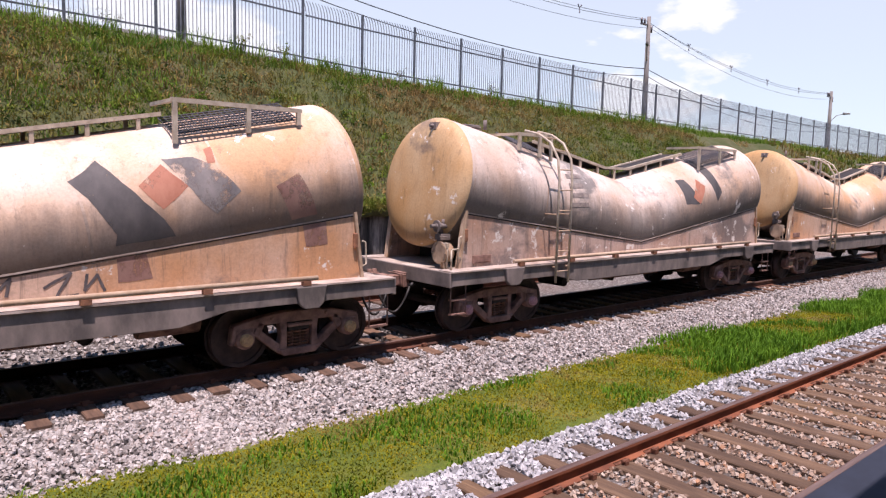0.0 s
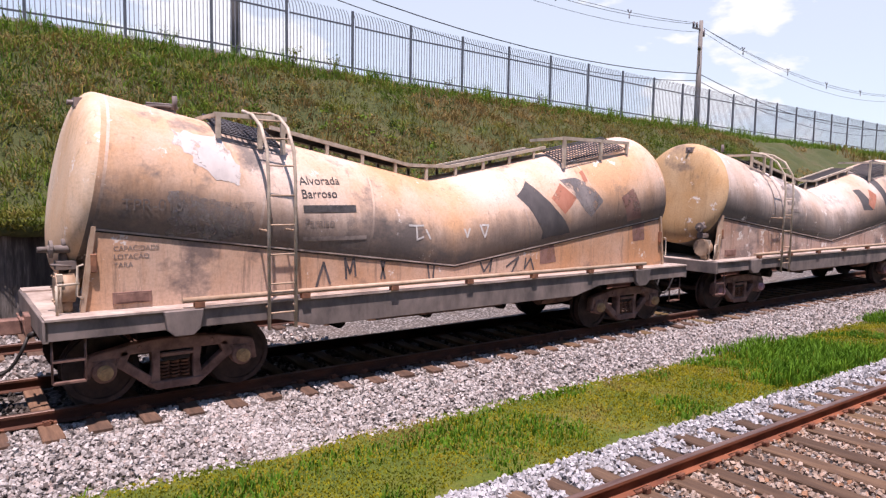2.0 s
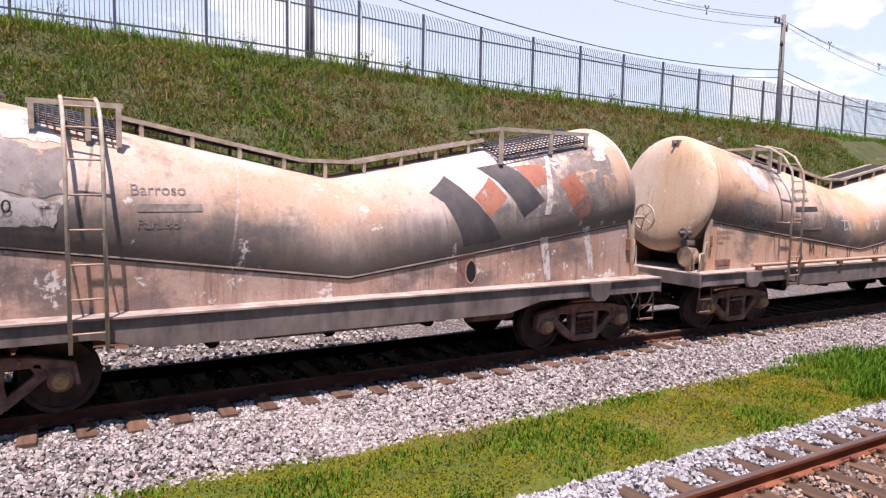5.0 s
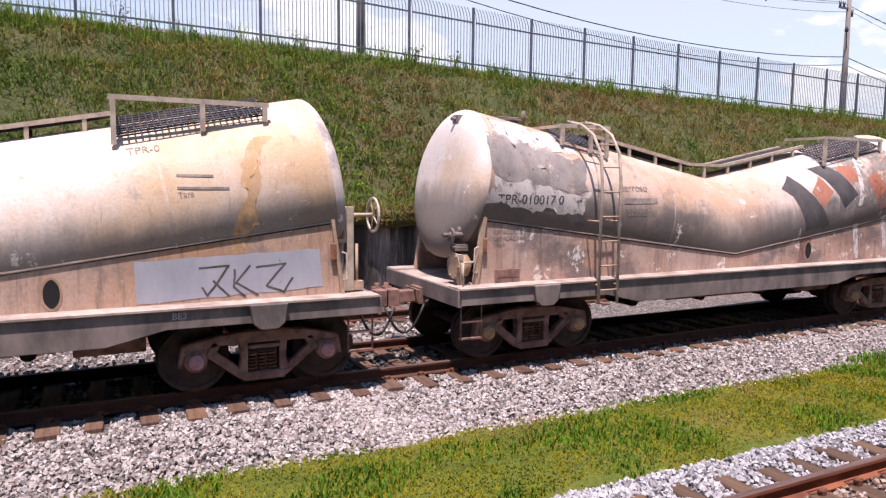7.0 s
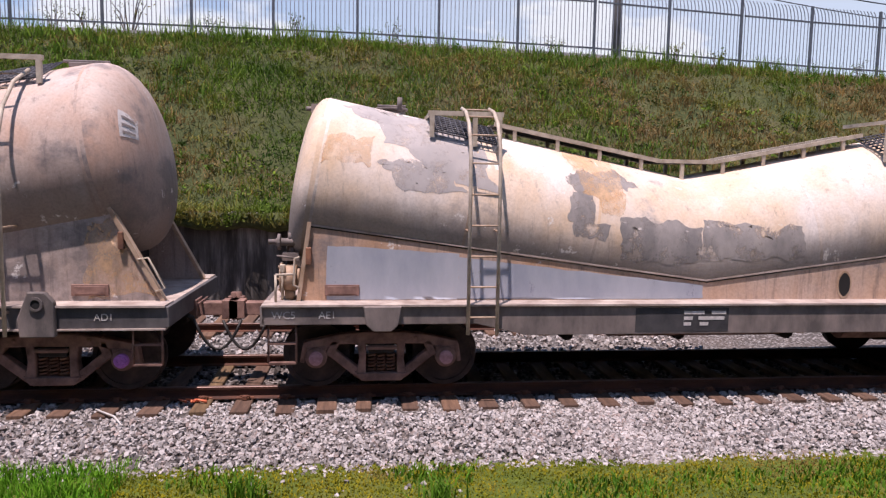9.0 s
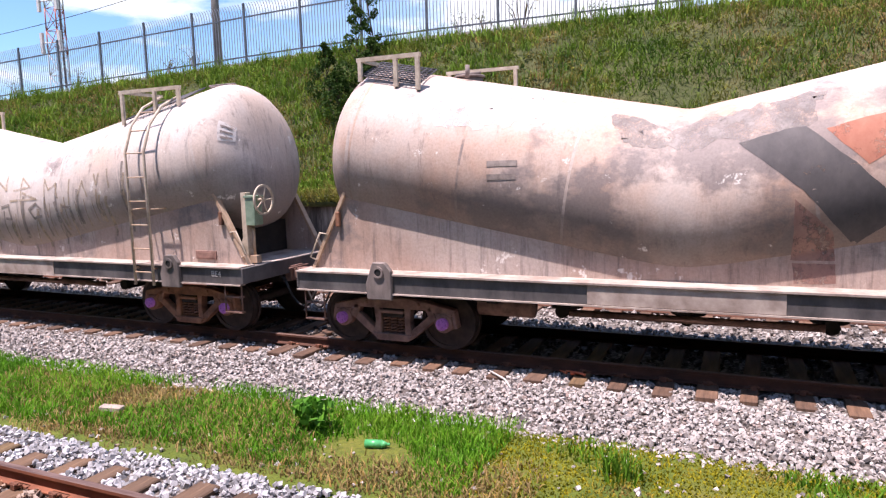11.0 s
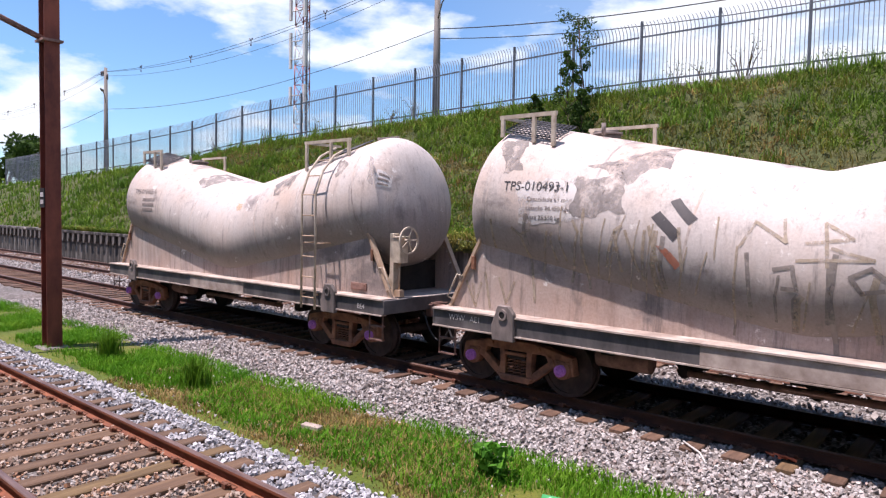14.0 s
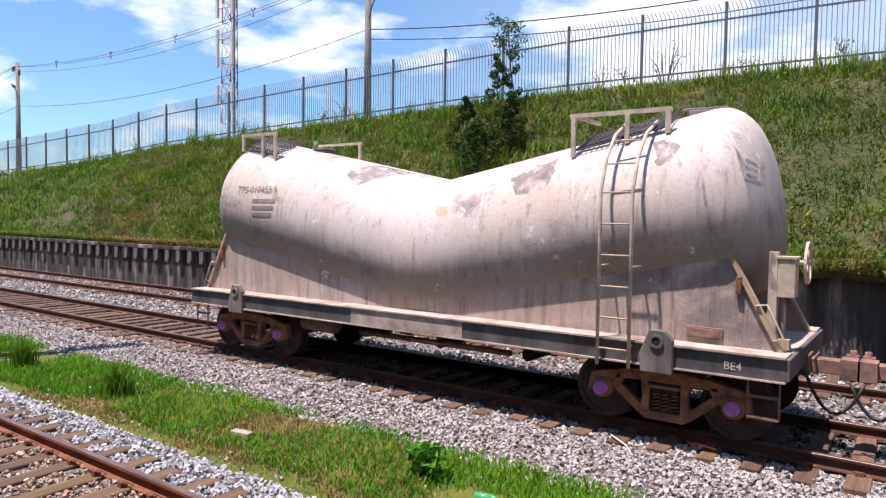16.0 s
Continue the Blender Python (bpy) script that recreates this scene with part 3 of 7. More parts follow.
def bank_point(x, v):
    """v = 0 at the wall, 1 at the fence; uneven, slumped ground."""
    y = WALL_Y + 0.3 + (fence_y(x) - 0.1 - WALL_Y - 0.3) * v
    z0, z1 = wall_top(x) - 0.02, fence_z(x)
    z = z0 + (z1 - z0) * (0.93 * v + 0.07 * math.sin(math.pi * (v - 0.5)))
    z += 0.28 * math.sin(math.pi * min(v, 1)) * (0.35 + noise.noise(Vector((x * 0.13, v * 1.3, 2.0))))
    fade = min(1, v * 7) * min(1, (1 - v) * 7)
    z += (0.26 * noise.noise(Vector((x * 0.45, v * 3.4, 7.0))) + 0.22 * noise.noise(Vector((x * 1.05, v * 7.5, 1.0))) + 0.10 * noise.noise(Vector((x * 2.3, v * 15, 4.0)))) * fade
    return x, y, z


def lip(x):
    """How far slumped earth hangs over the wall's cap; the cap is bare far along the empty track."""
    return max(0.0, min(1.0, (x + 19) / 4)) * (0.95 + 0.6 * noise.noise(Vector((x * 0.5, 2.2, 0))) + 0.35 * noise.noise(Vector((x * 1.7, 6.2, 0))))


xs = np.concatenate([np.arange(-130, -45, 1.0), np.arange(-45, 42, 0.32), np.arange(42, 141, 1.0)])
nv = 34
verts, faces = [], []
for x in xs:
    k, wt = lip(x), wall_top(x)
    verts += [(x, WALL_Y - 0.03 - 0.10 * k, wt - 0.10 - 0.26 * k), (x, WALL_Y + 0.05 - 0.36 * k, wt - 0.08 - 0.20 * k), (x, WALL_Y + 0.1 - 0.38 * k, wt - 0.06 + 0.06 * k)]
    verts += [bank_point(x, j / nv) for j in range(nv + 1)]
    zt = fence_z(x)
    verts += [(x, fence_y(x) + 1.0, zt - 0.05), (x, fence_y(x) + 12.0, zt - 0.7), (x, fence_y(x) + 60, -0.5)]
w = nv + 7
for i in range(len(xs) - 1):
    for k in range(w - 1):
        a = i * w + k
        faces.append((a, a + w, a + w + 1, a + 1))
bank = new("embankment", joined_mesh("embankment", verts, faces, M_bank_soil, True))
tagged(bank, "steep grassy railway embankment above a wall", "embankment", kind="structure")


# ---- fence ----
fence = new("security_fence")
tagged(fence, "tall grey steel palisade fence on a low curb", "fence", kind="structure")
PANEL, F0, F1 = 2.5, -27, 34
POST_X0 = -0.38                      # a post stands here
bm = bmesh.new()
box(bm, -0.04, 0.04, -0.04, 0.04, -0.3, 2.26)
post_mesh = to_mesh("fence_post", bm, M_fence_post, 0.006)


def picket_points():
    return [(0, 0.12), (0, 1.85), (-0.03, 2.02), (-0.07, 2.14), (-0.13, 2.24)]


def picket_bm(bm, m=None):
    pts = picket_points()
    for (ya, za), (yb, zb) in zip(pts, pts[1:]):
        fs = []
        vs = [bm.verts.new(p) for p in ((ya - 0.011, -0.008, za), (ya + 0.011, -0.008, za), (ya + 0.011, 0.008, za), (ya - 0.011, 0.008, za),
                                       (yb - 0.011, -0.008, zb), (yb + 0.011, -0.008, zb), (yb + 0.011, 0.008, zb), (yb - 0.011, 0.008, zb))]
        for f in ((0, 1, 5, 4), (1, 2, 6, 5), (2, 3, 7, 6), (3, 0, 4, 7)):
            bm.faces.new([vs[i] for i in f])
        if m is not None:
            for v in vs:
                v.co = m @ v.co


bm = bmesh.new()
picket_bm(bm)
picket_mesh = to_mesh("picket", bm, M_fence)
rest_v, rest_f = [], []
base_v = [tuple(v.co) for v in picket_mesh.vertices]
base_f = [tuple(p.vertices) for p in picket_mesh.polygons]
N_PICK = 19
for k in range(F0, F1):
    xa, xb = POST_X0 + PANEL * k + 0.14 * (k < -1), POST_X0 + PANEL * (k + 1) + 0.14 * (k < -2)
    pa, pb = Vector((xa, fence_y(xa), fence_z(xa))), Vector((xb, fence_y(xb), fence_z(xb)))
    p = part("fence_post", post_mesh, None, fence)
    p.location = pa
    for h in (0.28, 1.72):
        bm = bmesh.new()
        d = pb - pa
        q = d.to_track_quat("X", "Z").to_matrix().to_4x4()
        box(bm, 0.04, d.length - 0.04, -0.02, 0.02, h, h + 0.05, Matrix.Translation(pa) @ q)
        part("fence_rail", bm, M_fence_post, fence)
    bm = bmesh.new()
    zlow = min(pa.z, pb.z)
    box(bm, 0.04, d.length - 0.04, -0.07, 0.07, -0.5, 0.10, Matrix.Translation(pa) @ q)
    part("curb", bm, M_curb, fence)
    for j in range(1, N_PICK + 1):
        pt = pa.lerp(pb, j / (N_PICK + 1))
        if -6 <= k <= 8:
            o = part("picket", picket_mesh, None, fence)
            o.location = pt
        else:
            n0 = len(rest_v)
            rest_v += [(vx + pt.x, vy + pt.y, vz + pt.z) for vx, vy, vz in base_v]
            rest_f += [tuple(i + n0 for i in f) for f in base_f]
o = new("pickets", joined_mesh("pickets", rest_v, rest_f, M_fence))
o.parent = fence
tagged(o, kind="stuff")


# ---- tracks ----
def rail_mesh(x0, x1, side):
    bm = bmesh.new()
    prof = [(-0.07, -0.16), (0.07, -0.16), (0.07, -0.148), (0.012, -0.13), (0.010, -0.045), (0.036, -0.036), (0.036, -0.006), (0.028, 0.0), (-0.028, 0.0),
            (-0.036, -0.006), (-0.036, -0.036), (-0.010, -0.045), (-0.012, -0.13), (-0.07, -0.148)]
    n = len(prof)
    cols = []
    for x in np.arange(x0, x1 + 1, 12.0):
        cols.append([bm.verts.new((x, y, z)) for y, z in prof])
    for a, b in zip(cols, cols[1:]):
        for k in range(n):
            f = bm.faces.new((a[k], a[(k + 1) % n], b[(k + 1) % n], b[k]))
            f.material_index = 1 if k in (6, 7, 8) else 0
    return to_mesh("rail", bm, [side, M_rail_top])


bm = bmesh.new()
box(bm, -0.11, 0.11, -0.06, 0.06, 0, 0.02)
box(bm, -0.03, 0.03, -0.115, -0.055, 0.0, 0.05)
rod(bm, (-0.05, -0.09, 0.05), (0.05, -0.09, 0.05), 0.014, 6)
rod(bm, (0.05, -0.09, 0.05), (0.06, -0.06, 0.03), 0.012, 6)
clip_mesh = to_mesh("rail_clip", bm, M_clip)


def track(name, yc, x0, x1, spacing, phase, half, mat, label, clips=None):
    tr = new(name)
    tagged(tr, label, "railway track", kind="structure")
    rm = rail_mesh(-130 if name != "track_near" else -90, 130, M_rail_rust if name == "track_near" else M_rail_shaded)
    for s in (-1, 1):
        r = part("rail", rm, None, tr, "rust-brown steel rail")
        r.location = (0, yc + s * GAUGE / 2, 0)
    shapes = []
    for v in range(4):
        bm = bmesh.new()
        hw = 0.105 + 0.012 * v / 3
        box(bm, -hw, hw, -half + 0.03 * (v % 2), half - 0.03 * (v // 2), -0.17, 0)
        for vv in bm.verts:
            vv.co.x += random.uniform(-0.012, 0.012)
            vv.co.z += random.uniform(-0.008, 0.004)
        shapes.append(to_mesh("sleeper", bm, mat, 0.012))
    k = 0
    for n in range(int((x0 - phase) / spacing), int((x1 - phase) / spacing) + 1):
        x = phase + n * spacing
        s = part("sleeper", shapes[k % 4], None, tr)
        s.location = (x + random.uniform(-0.03, 0.03), yc + random.uniform(-0.05, 0.05), -0.152 + random.uniform(-0.008, 0.006))
        s.rotation_euler = (0, 0, random.uniform(-0.025, 0.025))
        k += 1
        if clips and clips[0] < x < clips[1]:
            for sgn, side in ((-1, -1), (-1, 1), (1, -1), (1, 1)):
                if clips[2] == "front" and (sgn, side) != (-1, -1):
                    continue
                c = part("rail_clip", clip_mesh, None, tr)
                c.location = (x, yc + sgn * GAUGE / 2 + side * 0.02, -0.155)
                c.rotation_euler = (0, 0, 0 if side < 0 else math.pi)
    return tr


track("track_near", TRACK_NEAR, -30, 42, 0.53, 0.10, 1.45, M_sleeper_near, "rusty broad-gauge track on brown wooden sleepers", (-16, 16, "all"))
track("track_train", TRACK_TRAIN, -62, 42, 0.53, -0.59, 1.41, M_sleeper_far, "rusty track that carries the goods train", (-14, 16, "front"))
track("track_far", TRACK_FAR, -70, 14, 0.53, 0.2, 1.2, M_sleeper_far, "empty rusty track beside the retaining wall")


# ---- crushed stone ----
def stones(name, n, x0, x1, ymin, ymax, z_at, smin, smax, mat, label, avoid=None, bias=1.0):
    rs = np.random.RandomState(int(n + x0 * 7 + ymin * 100 + 5000))
    u = rs.uniform(-1, 1, n)
    mid, halfw = (x0 + x1) / 2, (x1 - x0) / 2
    px = mid + halfw * np.sign(u) * np.abs(u) ** bias
    py = rs.uniform(ymin, ymax, n)
    if avoid is not None:
        keep = ~avoid(px, py)
        px, py = px[keep], py[keep]
    n = len(px)
    cube = np.array([(x, y, z) for x in (-1, 1) for y in (-1, 1) for z in (-1, 1)], float)
    v = cube[None] * (1 + rs.uniform(-0.45, 0.25, (n, 8, 3)))
    v *= (rs.uniform(smin, smax, (n, 1, 1)) * rs.uniform(0.55, 1.1, (n, 1, 3))) * 0.55
    a = rs.normal(size=(n, 4))
    a /= np.linalg.norm(a, axis=1, keepdims=True)
    w, x, y, z = a.T
    R = np.stack([1 - 2 * (y * y + z * z), 2 * (x * y - z * w), 2 * (x * z + y * w), 2 * (x * y + z * w), 1 - 2 * (x * x + z * z), 2 * (y * z - x * w),
                  2 * (x * z - y * w), 2 * (y * z + x * w), 1 - 2 * (x * x + y * y)], 1).reshape(n, 3, 3)
    v = np.einsum("nij,nkj->nki", R, v)
    zz = z_at(py) + rs.uniform(-0.012, 0.028, n)
    v += np.stack([px, py, zz], 1)[:, None]
    q = np.array([(0, 1, 3, 2), (4, 6, 7, 5), (0, 4, 5, 1), (2, 3, 7, 6), (0, 2, 6, 4), (1, 5, 7, 3)])
    f = (q[None] + (np.arange(n) * 8)[:, None, None]).reshape(-1, 4)
    me = bpy.data.meshes.new(name)
    me.from_pydata(v.reshape(-1, 3).tolist(), [], f.tolist())
    me.materials.append(mat)
    return tagged(new(name, me), label, "gravel", kind="stuff")


def on_sleeper(phase, spacing, ya, yb):
    return lambda x, y: (np.abs((x - phase + spacing / 2) % spacing - spacing / 2) < 0.125) & (y > ya) & (y < yb)


z_train = lambda y: np.interp(y, [6.7, 7.3, 8.2, 8.4, 12, 13, 16], [-0.30, -0.205, -0.185, -0.198, -0.195, -0.19, -0.18])
z_near = lambda y: np.interp(y, [1.2, 1.6, 4.6, 4.75, 5.2], [-0.21, -0.18, -0.18, -0.19, -0.29])
stones("ballast_stones_train", 56000, -24, 30, 6.7, 9.0, z_train, 0.024, 0.050, M_stone_far, "loose grey crushed granite beside the train", on_sleeper(-0.59, 0.53, 8.42, 12), 1.5)
# stones under the train carry painted shade on top of their oil
stones("ballast_stones_between", 10000, -26, 22, 9.0, 11.4, z_train, 0.035, 0.06, M_oily_shaded, "oily crushed stone between the rails, darkened with painted train shade", on_sleeper(-0.59, 0.53, 8.76, 11.09))
stones("ballast_stones_back", 12000, -48, 6, 11.2, 15.4, z_train, 0.04, 0.075, M_stone_far, "loose grey crushed granite by the wall", on_sleeper(0.2, 0.53, 12.8, 15.2))
stones("ballast_stones_near", 40000, -19, 24, 1.5, 4.02, z_near, 0.024, 0.050, M_stone_near, "rust-dusted crushed stone between the near rails", on_sleeper(0.10, 0.53, 1.7, 4.6), 1.2)
stones("ballast_stones_edge", 19000, -22, 30, 4.02, 5.02, z_near, 0.028, 0.055, M_stone_white, "pale bluish crushed stone along the near rail", on_sleeper(0.10, 0.53, 1.7, 4.58), 1.3)


# ---- grass ----
def blades(name, pts, hmin, hmax, wmin, wmax, mat, label, lean=0.45, seed=1, category="grass", parent=None):
    rs = np.random.RandomState(seed)
    p = np.asarray(pts, float)
    n = len(p)
    h, w, az = rs.uniform(hmin, hmax, n) ** 1.0, rs.uniform(wmin, wmax, n), rs.uniform(0, 2 * math.pi, n)
    ln = rs.uniform(0.1, 1.0, n) * lean * h
    d = np.stack([np.cos(az), np.sin(az), 0 * az], 1)
    a2 = az + rs.uniform(0.6, 2.5, n)
    s = np.stack([np.cos(a2), np.sin(a2), 0 * az], 1) * w[:, None]
    up = np.array([0, 0, 1.0])
    mid = p + d * (ln * 0.3)[:, None] + up * (h * 0.6)[:, None]
    tip = p + d * ln[:, None] + up * h[:, None]
    v = np.stack([p - s, p + s, mid + s * 0.7, mid - s * 0.7, tip], 1).reshape(-1, 3)
    base = (np.arange(n) * 5)[:, None]
    q = (base + np.array([0, 1, 2, 3])).tolist()
    t = (base + np.array([3, 2, 4])).tolist()
    me = bpy.data.meshes.new(name)
    me.from_pydata(v.tolist(), [], q + t)
    me.materials.append(mat)
    ob = new(name, me)
    ob.parent = parent
    return tagged(ob, label, category, kind="stuff" if parent is None else "")


stones("stray_stones", 450, -12, 1.0, 5.0, 7.2, lambda y: -0.25 + 0 * y, 0.022, 0.05, M_stone_far, "stray ballast stones in the grass strip")


def patchy(n, x0, x1, y0, y1, thresh, scale, seed, zf=lambda y: float(np.interp(y, [4.5, 5.2, 6.2, 7.0, 7.6], [-0.30, -0.25, -0.23, -0.25, -0.30])) - 0.006):
    r = np.random.RandomState(seed)
    out = []
    while len(out) < n:
        x, y = r.uniform(x0, x1), r.uniform(y0, y1)
        edge = 0.25 * noise.noise(Vector((x * 0.8, 5.0, seed)))
        if not (y0 + 0.12 + edge < y < y1 - 0.12 + edge * 1.3):
            if r.rand() > 0.12:
                continue
        if noise.noise(Vector((x * scale, y * scale, seed * 1.7))) > thresh - r.uniform(0, 0.35):
            out.append((x, y, zf(y)))
    return out


blades("strip_grass_low", patchy(84000, -2.6, 18, 5.0, 7.05, -0.35, 1.1, 11), 0.010, 0.040, 0.005, 0.014, M_grass_low, "low mossy yellow-green grass between the tracks", 0.9, 2)
blades("strip_grass_tall", patchy(30000, 10.2, 40, 4.95, 7.2, 0.02, 0.5, 12), 0.05, 0.23, 0.006, 0.016, M_grass_tall, "taller fresh green grass between the tracks", 0.7, 3)
blades("strip_grass_mixed", patchy(7500, -2, 16, 4.95, 6.95, 0.36, 0.9, 13), 0.03, 0.11, 0.006, 0.014, M_grass_tall, "scattered fresh green grass tufts between the tracks", 0.8, 4)
blades("strip_grass_lush", patchy(74000, -30, -2.4, 5.2, 7.3, 0.0, 0.7, 14), 0.02, 0.15, 0.004, 0.010, M_grass_lush, "lush bright green grass between the tracks", 0.8, 5)
blades("strip_grass_straw", patchy(15000, -12, -1.8, 5.0, 6.9, -0.02, 0.6, 15), 0.03, 0.10, 0.005, 0.012, M_grass_dry, "dry straw-coloured grass between the tracks", 1.2, 6)


def bank_scatter(n, x0, x1, v0, v1, seed, power=1.0, thresh=-2):
    r = np.random.RandomState(seed)
    out = []
    while len(out) < n:
        x, v = r.uniform(x0, x1), v0 + (v1 - v0) * r.uniform() ** power
        if thresh > -2 and noise.noise(Vector((x * 0.22, v * 2.2, seed))) < thresh:
            continue
        bx, by, bz = bank_point(x, v)
        out.append((bx, by, bz - 0.03))
    return out


blades("bank_grass", bank_scatter(88000, -33, 36, 0.0, 1.0, 21), 0.05, 0.20, 0.007, 0.018, M_grass_bank, "rough olive-green grass on the embankment", 2.0, 7)
blades("bank_grass_lush", bank_scatter(18000, -40, 8, 0.0, 1.0, 22, 1.0, 0.14), 0.08, 0.26, 0.009, 0.02, M_grass_edge, "lush green grass patches on the embankment", 1.6, 8)


def clumps(n, per, x0, x1, seed, thresh=-2, spread=0.16):
    r = np.random.RandomState(seed)
    out = []
    for bx, by, bz in bank_scatter(n, x0, x1, 0.02, 0.98, seed, 1.0, thresh):
        out += [(bx + r.normal() * spread, by + r.normal() * spread, bz + 0.6 * r.uniform(-0.05, 0.05)) for _ in range(per)]
    return out


def leafy(name, centres, per, rad, size, mat, label, seed):
    """Low leafy weeds: small leaves in flattened heaps."""
    r = np.random.RandomState(seed)
    c = np.repeat(np.asarray(centres, float), per, 0)
    n = len(c)
    k = np.repeat(r.uniform(0.55, 1.35, len(centres)), per)[:, None]
    d = r.normal(size=(n, 3))
    d /= np.linalg.norm(d, axis=1, keepdims=True)
    p = c + d * rad * k * r.uniform(0.3, 1.0, (n, 1)) * np.array([1.25, 1.0, 0.7]) + np.array([0, 0, 0.12])
    a, b = r.normal(size=(n, 3)), r.normal(size=(n, 3))
    a /= np.linalg.norm(a, axis=1, keepdims=True)
    b -= a * (a * b).sum(1, keepdims=True)
    b /= np.linalg.norm(b, axis=1, keepdims=True)
    sz = size * r.uniform(0.6, 1.4, (n, 1))
    v = np.stack([p - a * sz, p + b * sz * 0.45, p + a * sz, p - b * sz * 0.45], 1).reshape(-1, 3)
    f = np.arange(4 * n).reshape(-1, 4)
    return tagged(new(name, joined_mesh(name, v.tolist(), f.tolist(), mat)), label, "weeds", kind="stuff")


blades("bank_clumps", clumps(3400, 14, -34, 36, 31), 0.10, 0.34, 0.007, 0.018, M_grass_bank, "shaggy grass clumps on the embankment", 1.3, 14)
blades("bank_clumps_green", clumps(800, 16, -40, 10, 32, 0.08), 0.14, 0.38, 0.008, 0.018, M_grass_edge, "bright green grass clumps on the embankment", 1.1, 15)
blades("bank_clumps_left", clumps(1500, 14, -48, -7, 33), 0.15, 0.40, 0.012, 0.032, M_grass_edge, "fresh green clumps on the sunlit bank", 1.0, 16)
leafy("bank_weeds", bank_scatter(2100, -34, 36, 0.0, 0.97, 41), 15, 0.22, 0.05, M_grass_bank, "low leafy weeds on the embankment", 51)
leafy("bank_weeds_dark", bank_scatter(420, -34, 36, 0.0, 0.95, 42, 1.0, 0.05), 18, 0.24, 0.05, M_bush, "dark leafy weeds on the embankment", 52)
leafy("bank_weeds_green", bank_scatter(600, -40, 14, 0.0, 1.0, 43, 1.0, 0.14), 16, 0.22, 0.05, M_grass_edge, "fresh green leafy weeds on the embankment", 53)
blades("bank_grass_dry", bank_scatter(12000, -30, 45, 0.1, 0.9, 23, 1.0, 0.16), 0.08, 0.24, 0.008, 0.018, M_grass_dry, "dry straw tufts on the embankment", 1.3, 9)
blades("bank_edge_grass", bank_scatter(15000, -45, 60, 0.90, 1.0, 24), 0.12, 0.36, 0.010, 0.022, M_grass_edge, "bright long grass along the fence", 0.7, 10)
blades("bank_edge_tufts", [(x + g[0] * 0.16, fence_y(x) - 0.35 + g[1] * 0.12, fence_z(x) - 0.06) for x in np.random.RandomState(61).uniform(-40, 40, 110) for g in np.random.RandomState(int(abs(x) * 997)).normal(size=(26, 2))],
       0.2, 0.62, 0.007, 0.016, M_grass_edge, "tall grass tufts at the foot of the fence", 0.6, 17)
blades("bank_far_grass", bank_scatter(9000, 48, 120, 0.2, 1.0, 25), 0.2, 0.5, 0.03, 0.06, M_grass_bank, "distant grass on the embankment", 0.7, 11)
blades("bank_far_grass_left", bank_scatter(9000, -110, -38, 0.0, 1.0, 26), 0.2, 0.5, 0.03, 0.06, M_grass_edge, "distant green grass on the embankment", 0.7, 12)


def lip_points(n, x0, x1, seed, bare=0.12):
    r = np.random.RandomState(seed)
    out = []
    for x in r.uniform(x0, x1, n):
        k = max(lip(x), bare)
        u = r.uniform()
        out.append((x, WALL_Y + 0.12 - 0.46 * k * min(1, u * 1.6) + r.normal() * 0.03, wall_top(x) + 0.02 - 0.26 * k * max(0, u - 0.35) / 0.65))
    return out


blades("wall_overhang_grass", lip_points(17000, -46, 26, 8), 0.06, 0.30, 0.009, 0.02, M_grass_bank, "grass hanging over the wall's cap", 2.2, 13)
leafy("wall_overhang_weeds", [(x, y, z - 0.10) for x, y, z in lip_points(900, -24, 24, 9)], 16, 0.18, 0.045, M_grass_bank, "leafy weeds hanging over the wall", 54)


